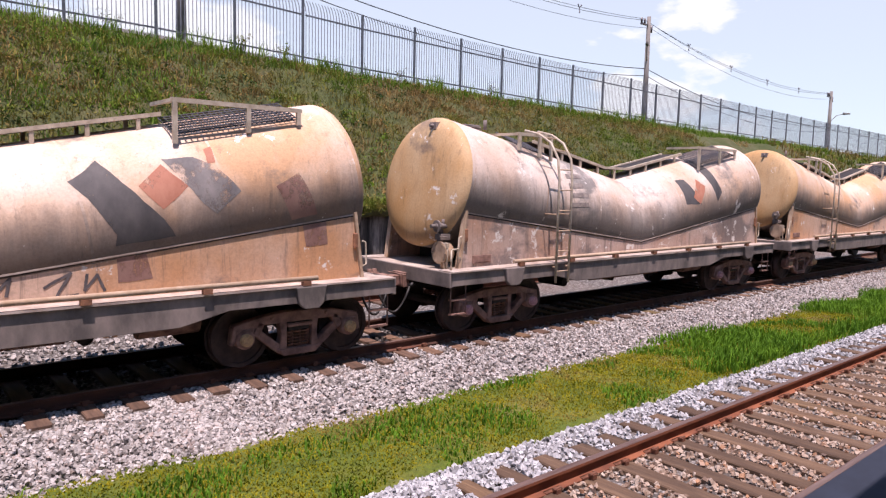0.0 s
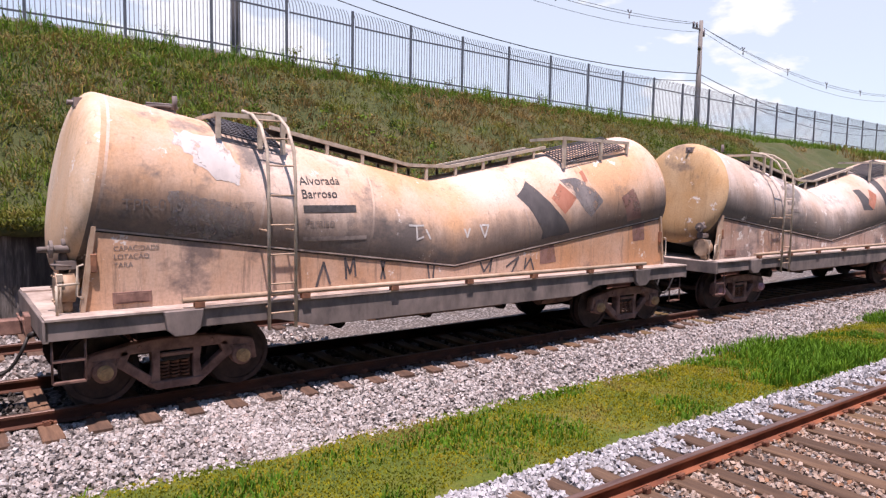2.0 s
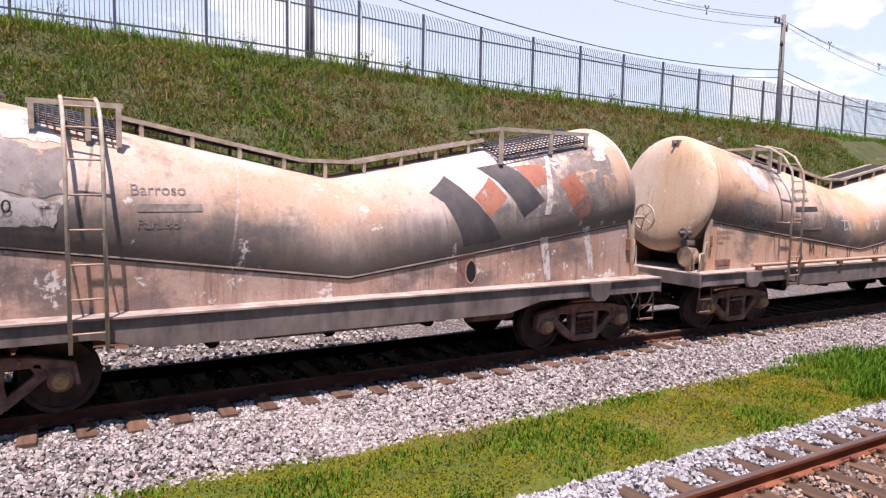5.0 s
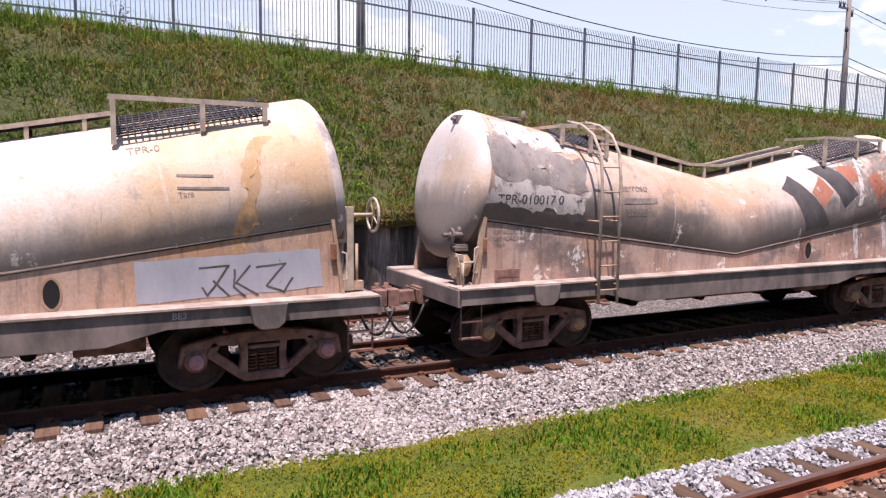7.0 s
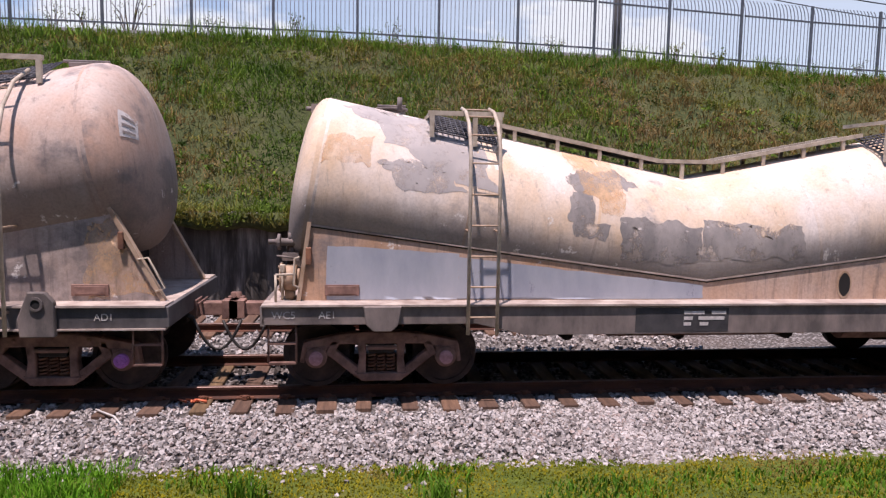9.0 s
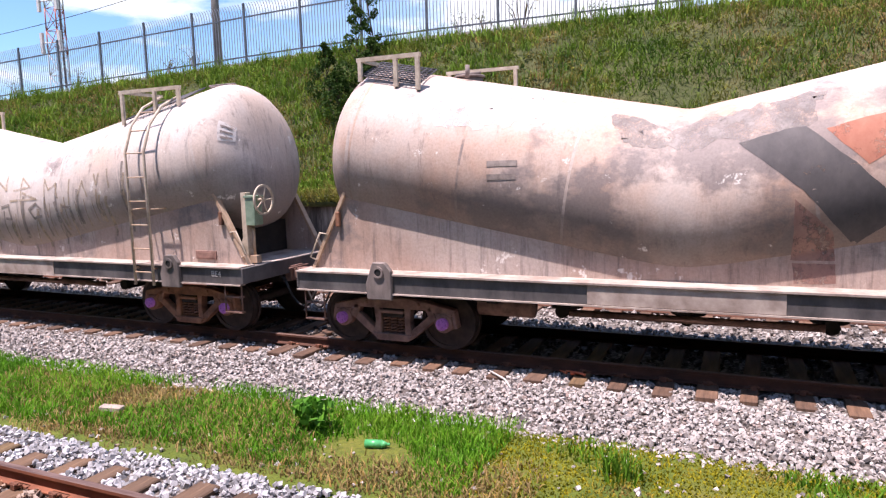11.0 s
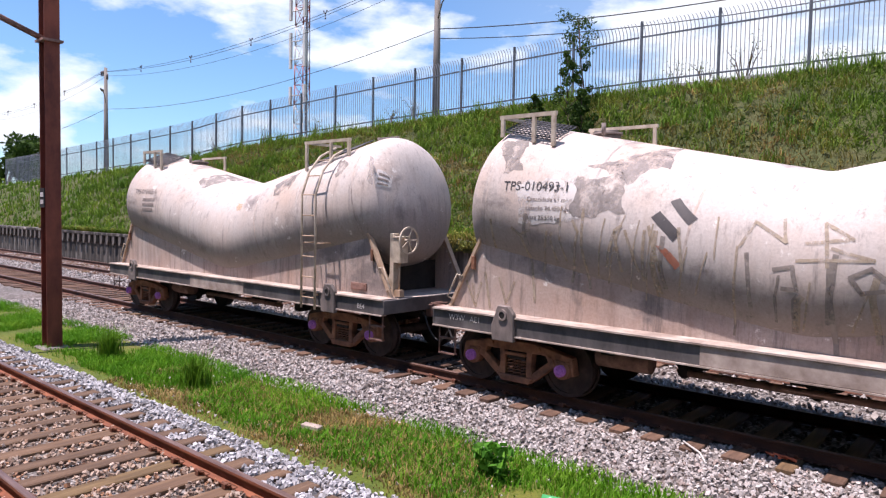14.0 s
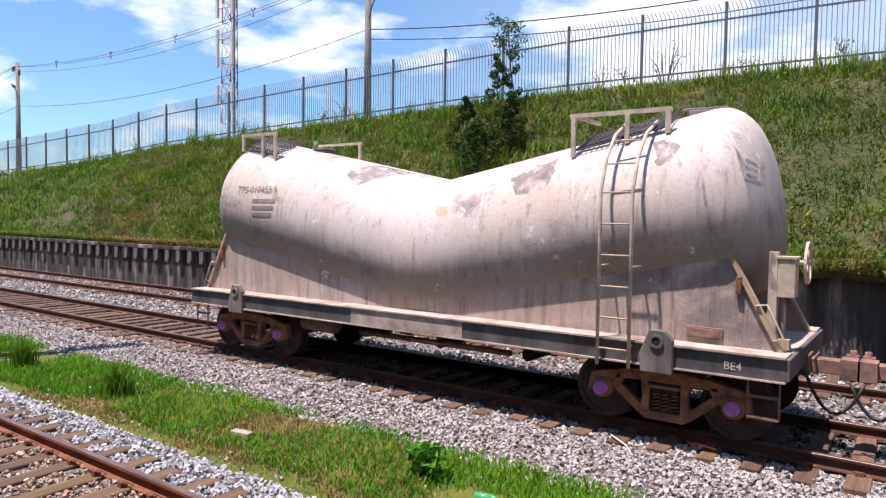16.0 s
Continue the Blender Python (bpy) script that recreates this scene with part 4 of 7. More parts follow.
# ---- tank wagons ----
class Tank:
    """The broken-backed tank: two halves that fall towards the middle."""

    def __init__(self, xe, zc, ze, rc, re, tilt, dome, power):
        self.xe, self.zc, self.ze, self.rc, self.re, self.tilt, self.dome, self.power = xe, zc, ze, rc, re, radians(tilt), dome, power

    def at(self, s):
        k = abs(s) / self.xe
        e = math.sqrt(s * s + 0.04) - 0.2
        return self.zc + (self.ze - self.zc) * e / (self.xe - 0.2), self.rc + (self.re - self.rc) * k, math.copysign(self.tilt * min(1, abs(s) / 0.55), s)

    def point(self, s, a, extra=0.0):
        z, r, t = self.at(s)
        r += extra
        return Vector((s - r * math.sin(a) * math.sin(t), -r * math.cos(a), z + r * math.sin(a) * math.cos(t)))

    def near(self, x, z, extra=0.006):
        """The near side's point that shows at (x, z) in side view."""
        s, a = x, 0.0
        for _ in range(12):
            zc, r, t = self.at(s)
            a = math.asin(max(-0.995, min(0.995, (z - zc) / (r * math.cos(t)))))
            s = x + r * math.sin(a) * math.sin(t)
        return self.point(s, a, extra)

    def shell(self):
        bm = bmesh.new()
        rings, seg = [], 56
        for s in [self.xe * v for v in (-1, -0.85, -0.7, -0.55, -0.4, -0.25, -0.15, -0.115, -0.08, -0.06, -0.04, -0.02, 0, 0.02, 0.04, 0.06, 0.08, 0.115, 0.15, 0.25, 0.4, 0.55, 0.7, 0.85, 1)]:
            rings.append([bm.verts.new(self.point(s, 2 * math.pi * k / seg)) for k in range(seg)])
        for a, b in zip(rings, rings[1:]):
            for k in range(seg):
                bm.faces.new((a[k], a[(k + 1) % seg], b[(k + 1) % seg], b[k]))
        return bm

    def head(self, sgn):
        bm = bmesh.new()
        seg = 56
        z, r, t = self.at(sgn * self.xe)
        c = Vector((sgn * self.xe, 0, z))
        out = Vector((sgn * math.cos(t), 0, abs(math.sin(t))))
        rings = []
        for j in range(9):
            f = j / 9 * math.pi / 2
            rr = (math.cos(f) ** self.power)
            ring = []
            for k in range(seg):
                p = self.point(sgn * self.xe, 2 * math.pi * k / seg)
                ring.append(bm.verts.new(c + (p - c) * rr + out * self.dome * math.sin(f)))
            rings.append(ring)
        for a, b in zip(rings, rings[1:]):
            for k in range(seg):
                bm.faces.new((a[k], a[(k + 1) % seg], b[(k + 1) % seg], b[k]))
        top = bm.verts.new(c + out * self.dome)
        for k in range(seg):
            bm.faces.new((rings[-1][k], rings[-1][(k + 1) % seg], top))
        return bm

    def band(self, s, w, proud):
        bm = bmesh.new()
        seg = 56
        rings = []
        for ds, ex in ((-w / 2, -0.004), (-w / 2, proud), (w / 2, proud), (w / 2, -0.004)):
            rings.append([bm.verts.new(self.point(s + ds, 2 * math.pi * k / seg, ex)) for k in range(seg)])
        for a, b in zip(rings, rings[1:]):
            for k in range(seg):
                bm.faces.new((a[k], a[(k + 1) % seg], b[(k + 1) % seg], b[k]))
        return bm

    def decal(self, quad, w, extra=0.007, n=12, m=12, rough=0.0, bm=None):
        """A painted patch: four corners (x, z) in side view, laid on tank or skirt; rough: how ragged its edge is."""
        bm = bmesh.new() if bm is None else bm
        (x0, z0), (x1, z1), (x2, z2), (x3, z3) = quad
        grid = []
        for i in range(n + 1):
            row = []
            for j in range(m + 1):
                u, v = i / n, j / m
                x = (1 - v) * ((1 - u) * x0 + u * x1) + v * ((1 - u) * x3 + u * x2)
                z = (1 - v) * ((1 - u) * z0 + u * z1) + v * ((1 - u) * z3 + u * z2)
                if rough:
                    x, z = (x + rough * noise.noise(Vector((x * 4, z * 4, 1.5))) + 0.5 * rough * noise.noise(Vector((x * 13, z * 13, 8))),
                            z + rough * noise.noise(Vector((x * 4, z * 4, 6.5))) + 0.5 * rough * noise.noise(Vector((x * 13, z * 13, 3))))
                z = max(z, 1.185)
                p = self.near(x, z, extra)
                zc, r, t = self.at(x)
                if z < zc - math.sqrt(max(0.0, r * r - w * w)) / 1.02:
                    p = Vector((x, -w - 0.008 - extra, z))
                row.append(bm.verts.new(p))
            grid.append(row)
        for i in range(n):
            for j in range(m):
                bm.faces.new((grid[i][j], grid[i + 1][j], grid[i + 1][j + 1], grid[i][j + 1]))
        return bm


TPR = dict(tank=Tank(5.30, 1.73, 2.66, 1.12, 1.20, 9.8, 0.25, 0.45), sill=5.87, w=1.07, bogie=4.39, skirt=((-5.32, 2.16), (-5.46, 1.16)), seam=((0, 1.44), (5.32, 2.16)))
TPS = dict(tank=Tank(4.64, 2.07, 2.95, 1.27, 1.28, 9.8, 0.52, 0.62), sill=5.53, w=1.045, bogie=4.08, skirt=((-4.80, 2.34), (-5.44, 1.16)), seam=((0, 1.36), (4.80, 2.34)))
HALF = 1.38                    # half the width over the side sills


def text_mesh(words, size):
    cu = bpy.data.curves.new("lettering", "FONT")
    cu.body, cu.size, cu.extrude, cu.align_x = words, size, 0.0004, "LEFT"
    ob = new("lettering", cu)
    bpy.context.view_layer.update()
    me = bpy.data.meshes.new_from_object(ob.evaluated_get(bpy.context.evaluated_depsgraph_get()))
    bpy.data.objects.remove(ob)
    return me


def lettering(root, tank, words, x, z, size, mat, on="tank", slope=0.0, w=1.0):
    me = cached(("text", words, size, mat.name), lambda: text_mesh(words, size))
    if not me.materials:
        me.materials.append(mat)
    ob = part("lettering", me, None, root, "painted lettering")
    if on == "tank":
        a, b = tank.near(x, z, 0.0065), tank.near(x, z + size * 0.7, 0.0065)
        c = tank.near(x + 0.6, z + slope * 0.6, 0.0065)
        ex = (c - a).normalized()
        up = (b - a).normalized()
        nz = ex.cross(up).normalized()
        up = nz.cross(ex)
        ob.matrix_basis = Matrix((ex, up, nz)).transposed().to_4x4()
        ob.matrix_basis.translation = a
        ob.location = a
    else:
        ob.matrix_basis = pose(x, -on - (0.012 if on < 1.2 else 0.006), z, 90, 0, 0)
    return ob


def bars(root, tank, x, z, widths, h, gap, mat, name="faded_bar"):
    """Writing that is not lettered: plain bars, one a line."""
    for k, wd in enumerate(widths):
        zz = z - k * (h + gap)
        part(name, tank.decal([(x, zz), (x + wd, zz), (x + wd, zz - h), (x, zz - h)], 1.0, 0.0055, 6, 2), mat, root)


def make_wheelset():
    bm = bmesh.new()
    rod(bm, (0, -1.0, 0), (0, 1.0, 0), 0.075, 12)
    for s in (-1, 1):
        rod(bm, (0, s * 0.765, 0), (0, s * 0.90, 0), 0.425, 36)
        rod(bm, (0, s * 0.735, 0), (0, s * 0.766, 0), 0.452, 36)
        ring_band(bm, (0, s * 0.905, 0), (0, 1, 0), 0.425, 0.03, 0.06, 36)
        rod(bm, (0, s * 0.90, 0), (0, s * 0.94, 0), 0.15, 16)
        rod(bm, (0, s * 1.02, 0), (0, s * 1.165, 0), 0.088, 14, index=1)
        rod(bm, (0, s * 1.165, 0), (0, s * 1.18, 0), 0.07, 12, index=1)
        for k in range(3):
            a = k * 2.0944
            rod(bm, (0.045 * math.cos(a), s * 1.178, 0.045 * math.sin(a)), (0.045 * math.cos(a), s * 1.195, 0.045 * math.sin(a)), 0.014, 6, index=1)
    return bm


def make_side_frame():
    """A cast three-piece bogie's side frame, in side view about the bogie's middle; axles at +-0.84."""
    bm = bmesh.new()
    y0, y1 = -0.075, 0.075
    slab(bm, [(-0.62, 0.60), (0.62, 0.60), (0.60, 0.72), (0.25, 0.76), (-0.25, 0.76), (-0.60, 0.72)], y0, y1)
    for s in (-1, 1):
        beam(bm, s * 0.58, 0.655, s * 0.99, 0.565, 0.13, y0, y1)
        beam(bm, s * 0.66, 0.50, s * 0.27, 0.185, 0.115, y0 + 0.01, y1 - 0.01)
        slab(bm, [(s * 0.20, 0.62), (s * 0.31, 0.62), (s * 0.29, 0.40), (s * 0.33, 0.20), (s * 0.20, 0.20)], y0, y1)
        beam(bm, s * 0.59, 0.64, s * 0.68, 0.44, 0.11, y0, y1)
        rod(bm, (s * 0.44, y0 - 0.02, 0.68), (s * 0.44, y1, 0.68), 0.03, 8)
        beam(bm, s * 0.98, 0.60, s * 1.02, 0.36, 0.06, y0, y1)
        slab(bm, [(s * 0.70, 0.58), (s * 0.98, 0.57), (s * 0.96, 0.50), (s * 0.72, 0.50)], y0 - 0.01, y1)
        slab(bm, [(s * 0.28, 0.24), (s * 0.36, 0.24), (s * 0.30, 0.14), (s * 0.20, 0.14)], y0, y1)
    slab(bm, [(-0.34, 0.22), (0.34, 0.22), (0.26, 0.115), (-0.26, 0.115)], y0 - 0.02, y1 + 0.02)
    box(bm, -0.2, 0.2, y0 - 0.03, y0 + 0.02, 0.53, 0.58)
    return bm


def make_springs():
    bm = bmesh.new()
    pipe(bm, [(0.052 * math.cos(a * 0.9), 0.052 * math.sin(a * 0.9), 0.225 + 0.0066 * a) for a in range(38)], 0.014, 5)
    return bm


def make_bearing():
    bm = bmesh.new()
    rod(bm, (0, -0.11, 0), (0, 0.11, 0), 0.14, 16)
    slab(bm, [(-0.15, 0.14), (0.15, 0.14), (0.13, 0.02), (-0.13, 0.02)], -0.07, 0.07)
    return bm


def make_bolster():
    bm = bmesh.new()
    box(bm, -0.17, 0.17, -1.06, 1.06, 0.47, 0.60)
    box(bm, -0.3, 0.3, -0.3, 0.3, 0.58, 0.78)
    rod(bm, (-0.75, -0.5, 0.5), (0.75, -0.5, 0.5), 0.05, 8)
    box(bm, -0.45, -0.36, -0.85, 0.85, 0.30, 0.42)
    box(bm, 0.36, 0.45, -0.85, 0.85, 0.30, 0.42)
    return bm


WHEELSETS = []


def bogie(root, x, cap, cast):
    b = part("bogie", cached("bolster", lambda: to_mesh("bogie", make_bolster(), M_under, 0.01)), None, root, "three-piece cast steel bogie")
    b.location = (x, 0, 0)
    for s in (-1, 1):
        f = part("side_frame", cached(("frame", cast.name), lambda: to_mesh("side_frame", make_side_frame(), cast, 0.012)), None, b)
        f.location = (0, s * 1.0, 0)
        for dx in (-0.125, 0.0, 0.125):
            sp = part("spring", cached("spring", lambda: to_mesh("spring", make_springs(), M_cast_rust)), None, b)
            sp.location = (dx, s * 1.0, 0)
        for ax in (-0.84, 0.84):
            br = part("bearing", cached(("bearing", cast.name), lambda: to_mesh("bearing", make_bearing(), cast, 0.01)), None, b)
            br.location = (ax, s * 0.99, 0.43)
    for ax in (-0.84, 0.84):
        ws = part("wheelset", cached(("wheelset", cap.name), lambda: to_mesh("wheelset", make_wheelset(), [M_wheel, cap])), None, b, "steel wheelset with painted bearing caps")
        ws.location = (ax, 0, 0.43)
        WHEELSETS.append((ws, ax))


def make_sill(kind, y0, y1):
    bm = bmesh.new()
    L = kind["sill"]
    if kind is TPR:
        poly = [(-L, 1.15), (-L, 0.92), (-3.2, 0.92), (-2.55, 0.77), (2.55, 0.77), (3.2, 0.92), (L, 0.92), (L, 1.15)]
    else:
        poly = [(-L, 1.15), (-L, 0.89), (L, 0.89), (L, 1.15)]
    slab(bm, poly, y0, y1)
    return bm


def make_coupler(s):
    bm = bmesh.new()
    box(bm, 0, 0.42, -0.10, 0.10, 0.80, 0.98)
    box(bm, -0.25, 0.05, -0.17, 0.17, 0.76, 1.03)
    box(bm, 0.38, 0.60, -0.16, 0.06, 0.76, 1.02)
    box(bm, 0.42, 0.56, 0.06, 0.17, 0.74, 1.04)
    rod(bm, (0.5, 0.1, 0.70), (0.5, 0.1, 1.10), 0.045, 8)
    rod(bm, (0.1, -0.3, 1.0), (0.1, 0.25, 1.0), 0.018, 6)
    for v in bm.verts:
        v.co.x *= s
    return bm


def make_hose(s):
    bm = bmesh.new()
    pts = [Vector((s * (0.05 + 0.62 * t), -0.34 + 0.1 * t, 0.88 - 0.52 * math.sin(math.pi * min(t * 0.92 + 0.03, 1)) ** 0.8)) for t in [k / 9 for k in range(10)]]
    pipe(bm, pts, 0.021, 7)
    rod(bm, pts[0], pts[0] + Vector((-0.1 * s, 0, 0.06)), 0.035, 7)
    return bm


def make_end_step(y):
    bm = bmesh.new()
    for x in (-0.17, 0.17):
        pipe(bm, [(x, y, 0.92), (x, y, 0.42)], 0.014, 6)
    for z in (0.42, 0.67):
        box(bm, -0.17, 0.17, y - 0.02, y + 0.06, z - 0.012, z + 0.012)
    return bm


def ladder_path(kind):
    if kind is TPR:
        return [(-1.47, 0.80), (-1.47, 2.75), (-1.42, 3.15), (-1.22, 3.45), (-0.92, 3.62), (-0.55, 3.70)]
    return [(-1.47, 0.82), (-1.47, 3.05), (-1.30, 3.50), (-1.02, 3.82), (-0.62, 4.02)]


def ladder(root, kind, x0, x1):
    path = ladder_path(kind)
    for x in (x0, x1):
        bm = bmesh.new()
        pipe(bm, [(x, y, z) for y, z in path], 0.024, 8)
        part("ladder_rail", bm, M_rail_paint, root, "cream-coloured bent ladder rail")
    lens = [0.0]
    for a, b in zip(path, path[1:]):
        lens.append(lens[-1] + math.dist(a, b))
    k = 0.22
    rung = cached(("rung", x1 - x0), lambda: to_mesh("rung", (lambda b: (rod(b, (0, 0, 0), (x1 - x0, 0, 0), 0.013, 6), b)[1])(bmesh.new()), M_pipe))
    while k < lens[-1] - 0.05:
        y = float(np.interp(k, lens, [p[0] for p in path]))
        z = float(np.interp(k, lens, [p[1] for p in path]))
        r = part("rung", rung, None, root)
        r.location = (x0, y, z)
        k += 0.385 if kind is TPR else 0.40
    for x in (x0, x1):
        for ya, z, r in ((-HALF, 1.10, 0.018), (-kind["w"] - 0.02, 2.1, 0.014)):
            bm = bmesh.new()
            rod(bm, (x, ya, z), (x, -1.47, z), r, 6)
            part("ladder_bracket", bm, M_pipe, root)


def grating(root, kind, x0, x1):
    """A dark open grating on the tank's shoulder with a low rail round it."""
    tk = kind["tank"]
    top = lambda x: tk.at(x)[0] + tk.at(x)[1]
    ya, yb = -0.16, -0.80
    bm = bmesh.new()
    pa, pb = (lambda x: (x, ya, top(x) + 0.10)), (lambda x: (x, yb, top(x) - 0.17))
    n = max(8, int((x1 - x0) / 0.075))
    for k in range(n + 1):
        x = x0 + (x1 - x0) * k / n
        rod(bm, pa(x), pb(x), 0.011, 4)
    for j in range(9):
        v = j / 8
        e = lambda x: tuple((1 - v) * a + v * b for a, b in zip(pa(x), pb(x)))
        rod(bm, e(x0), e(x1), 0.012, 4)
    part("grating", bm, M_grate, root, "dark open steel grating")
    zr = max(top(x0), top(x1)) - (0.05 if kind is TPR and x0 > 0 else -0.05)
    bm = bmesh.new()
    for y in (-0.82,):
        box(bm, x0 - 0.05, x1 + 0.05, y - 0.025, y + 0.025, zr - 0.03, zr + 0.03)
        for x in (x0, (x0 + x1) / 2 + 0.12, x1):
            box(bm, x - 0.03, x + 0.03, y - 0.025, y + 0.025, top(x) - (0.26 if y < 0 else -0.02), zr - 0.03)
    for x in (x0,):
        box(bm, x - 0.025, x + 0.025, -0.795, 0.10, zr - 0.025, zr + 0.025)
    part("platform_rail", bm, M_rail_paint, root, "cream-painted low rail")


def walkway(root, kind, x0, x1):
    tk = kind["tank"]
    top = lambda x: tk.at(x)[0] + tk.at(x)[1]
    xs = [x0 + 0.02, -0.42, 0.42, x1 - 0.02]
    lift = 0.15
    pts = [(x, top(x) + lift) for x in xs]
    pts[1] = (xs[1], top(0) + lift + 0.06)
    pts[2] = (xs[2], top(0) + lift + 0.06)
    bm = bmesh.new()
    for (xa, za), (xb, zb) in zip(pts, pts[1:]):
        for y in (-0.32, 0.24):
            beam(bm, xa, za, xb, zb, 0.055, y - 0.03, y + 0.03)
    part("walkway_edge", bm, M_rail_paint, root, "cream walkway edge angle")
    bm = bmesh.new()
    for (xa, za), (xb, zb) in zip(pts, pts[1:]):
        beam(bm, xa, za - 0.01, xb, zb - 0.01, 0.02, -0.29, 0.21)
    part("walkway_plank", bm, M_under, root, "dark walkway plank")
    n = 9
    for k in range(n):
        x = x0 + (x1 - x0) * (k + 0.5) / n
        z = float(np.interp(x, [p[0] for p in pts], [p[1] for p in pts]))
        for y in (-0.32, 0.24):
            bm = bmesh.new()
            box(bm, x - 0.025, x + 0.025, y - 0.02, y + 0.02, top(x) - 0.06, z - 0.03)
            part("walkway_bracket", bm, M_rail_paint, root)


def hatch(root, kind, x):
    tk = kind["tank"]
    z = tk.at(x)[0] + tk.at(x)[1]
    bm = bmesh.new()
    rod(bm, (x, 0.05, z - 0.06), (x, 0.05, z + 0.05), 0.20, 20)
    rod(bm, (x, 0.05, z + 0.05), (x, 0.05, z + 0.085), 0.23, 20)
    rod(bm, (x + 0.1, -0.28, z + 0.02), (x + 0.1, -0.28, z + 0.20), 0.035, 8)
    rod(bm, (x - 0.2, 0, z + 0.11), (x + 0.2, 0, z + 0.11), 0.02, 6)
    part("hatch", bm, M_sill, root, "round filling hatch")


def brake_stand(root, kind, s, tint):
    """Hand brake post with its gear box and spoked wheel at a wagon's end."""
    x = s * (kind["sill"] - 0.25)
    span = lambda a, b: (min(x + s * a, x + s * b), max(x + s * a, x + s * b))
    bm = bmesh.new()
    box(bm, *span(-0.05, 0.05), -0.92, -0.90, 1.176, 2.34)
    box(bm, *span(-0.05, -0.03), -0.90, -0.78, 1.176, 2.34)
    box(bm, *span(0.03, 0.05), -0.90, -0.78, 1.176, 2.34)
    slab(bm, [(x - s * 0.24, 1.176), (x - s * 0.05, 1.176), (x - s * 0.05, 1.62)], -0.91, -0.89)
    part("brake_post", bm, M_rail_paint, root, "cream steel brake post", bevel=0.004)
    bm = bmesh.new()
    if kind is TPR:
        box(bm, *span(-0.30, -0.055), -0.93, -0.75, 1.84, 2.32)
    else:
        box(bm, *span(0.055, 0.25), -0.95, -0.74, 1.80, 2.26)
    gear = part("gear_box", bm, tint, root, "painted hand brake gear box", bevel=0.012)
    bm = bmesh.new()
    if kind is TPR:
        box(bm, *span(-0.25, -0.10), -0.934, -0.92, 1.90, 2.26)
    else:
        box(bm, *span(0.04, 0.265), -0.965, -0.725, 2.258, 2.29)
    part("gear_cover", bm, M_cast_rust if kind is TPR else tint, gear, bevel=0.003)
    bm = bmesh.new()
    rod(bm, (x + s * 0.12, -0.84, 1.176), (x + s * 0.12, -0.84, 1.82), 0.022, 8)
    box(bm, *span(0.06, 0.20), -0.90, -0.78, 1.176, 1.30)
    part("brake_rod", bm, M_pipe, root)
    bm = bmesh.new()
    c = Vector((x + s * 0.36, -0.84, 2.22))
    ring_band(bm, c, (1, 0, 0), 0.25, 0.03, 0.03, 28)
    for k in range(5):
        a = k * 2 * math.pi / 5
        rod(bm, c, c + Vector((0, 0.23 * math.cos(a), 0.23 * math.sin(a))), 0.012, 6)
    rod(bm, c - Vector((s * 0.30, 0, 0)), c + Vector((s * 0.03, 0, 0)), 0.028, 8)
    part("brake_wheel", bm, M_rail_paint, root, "cream spoked hand brake wheel")


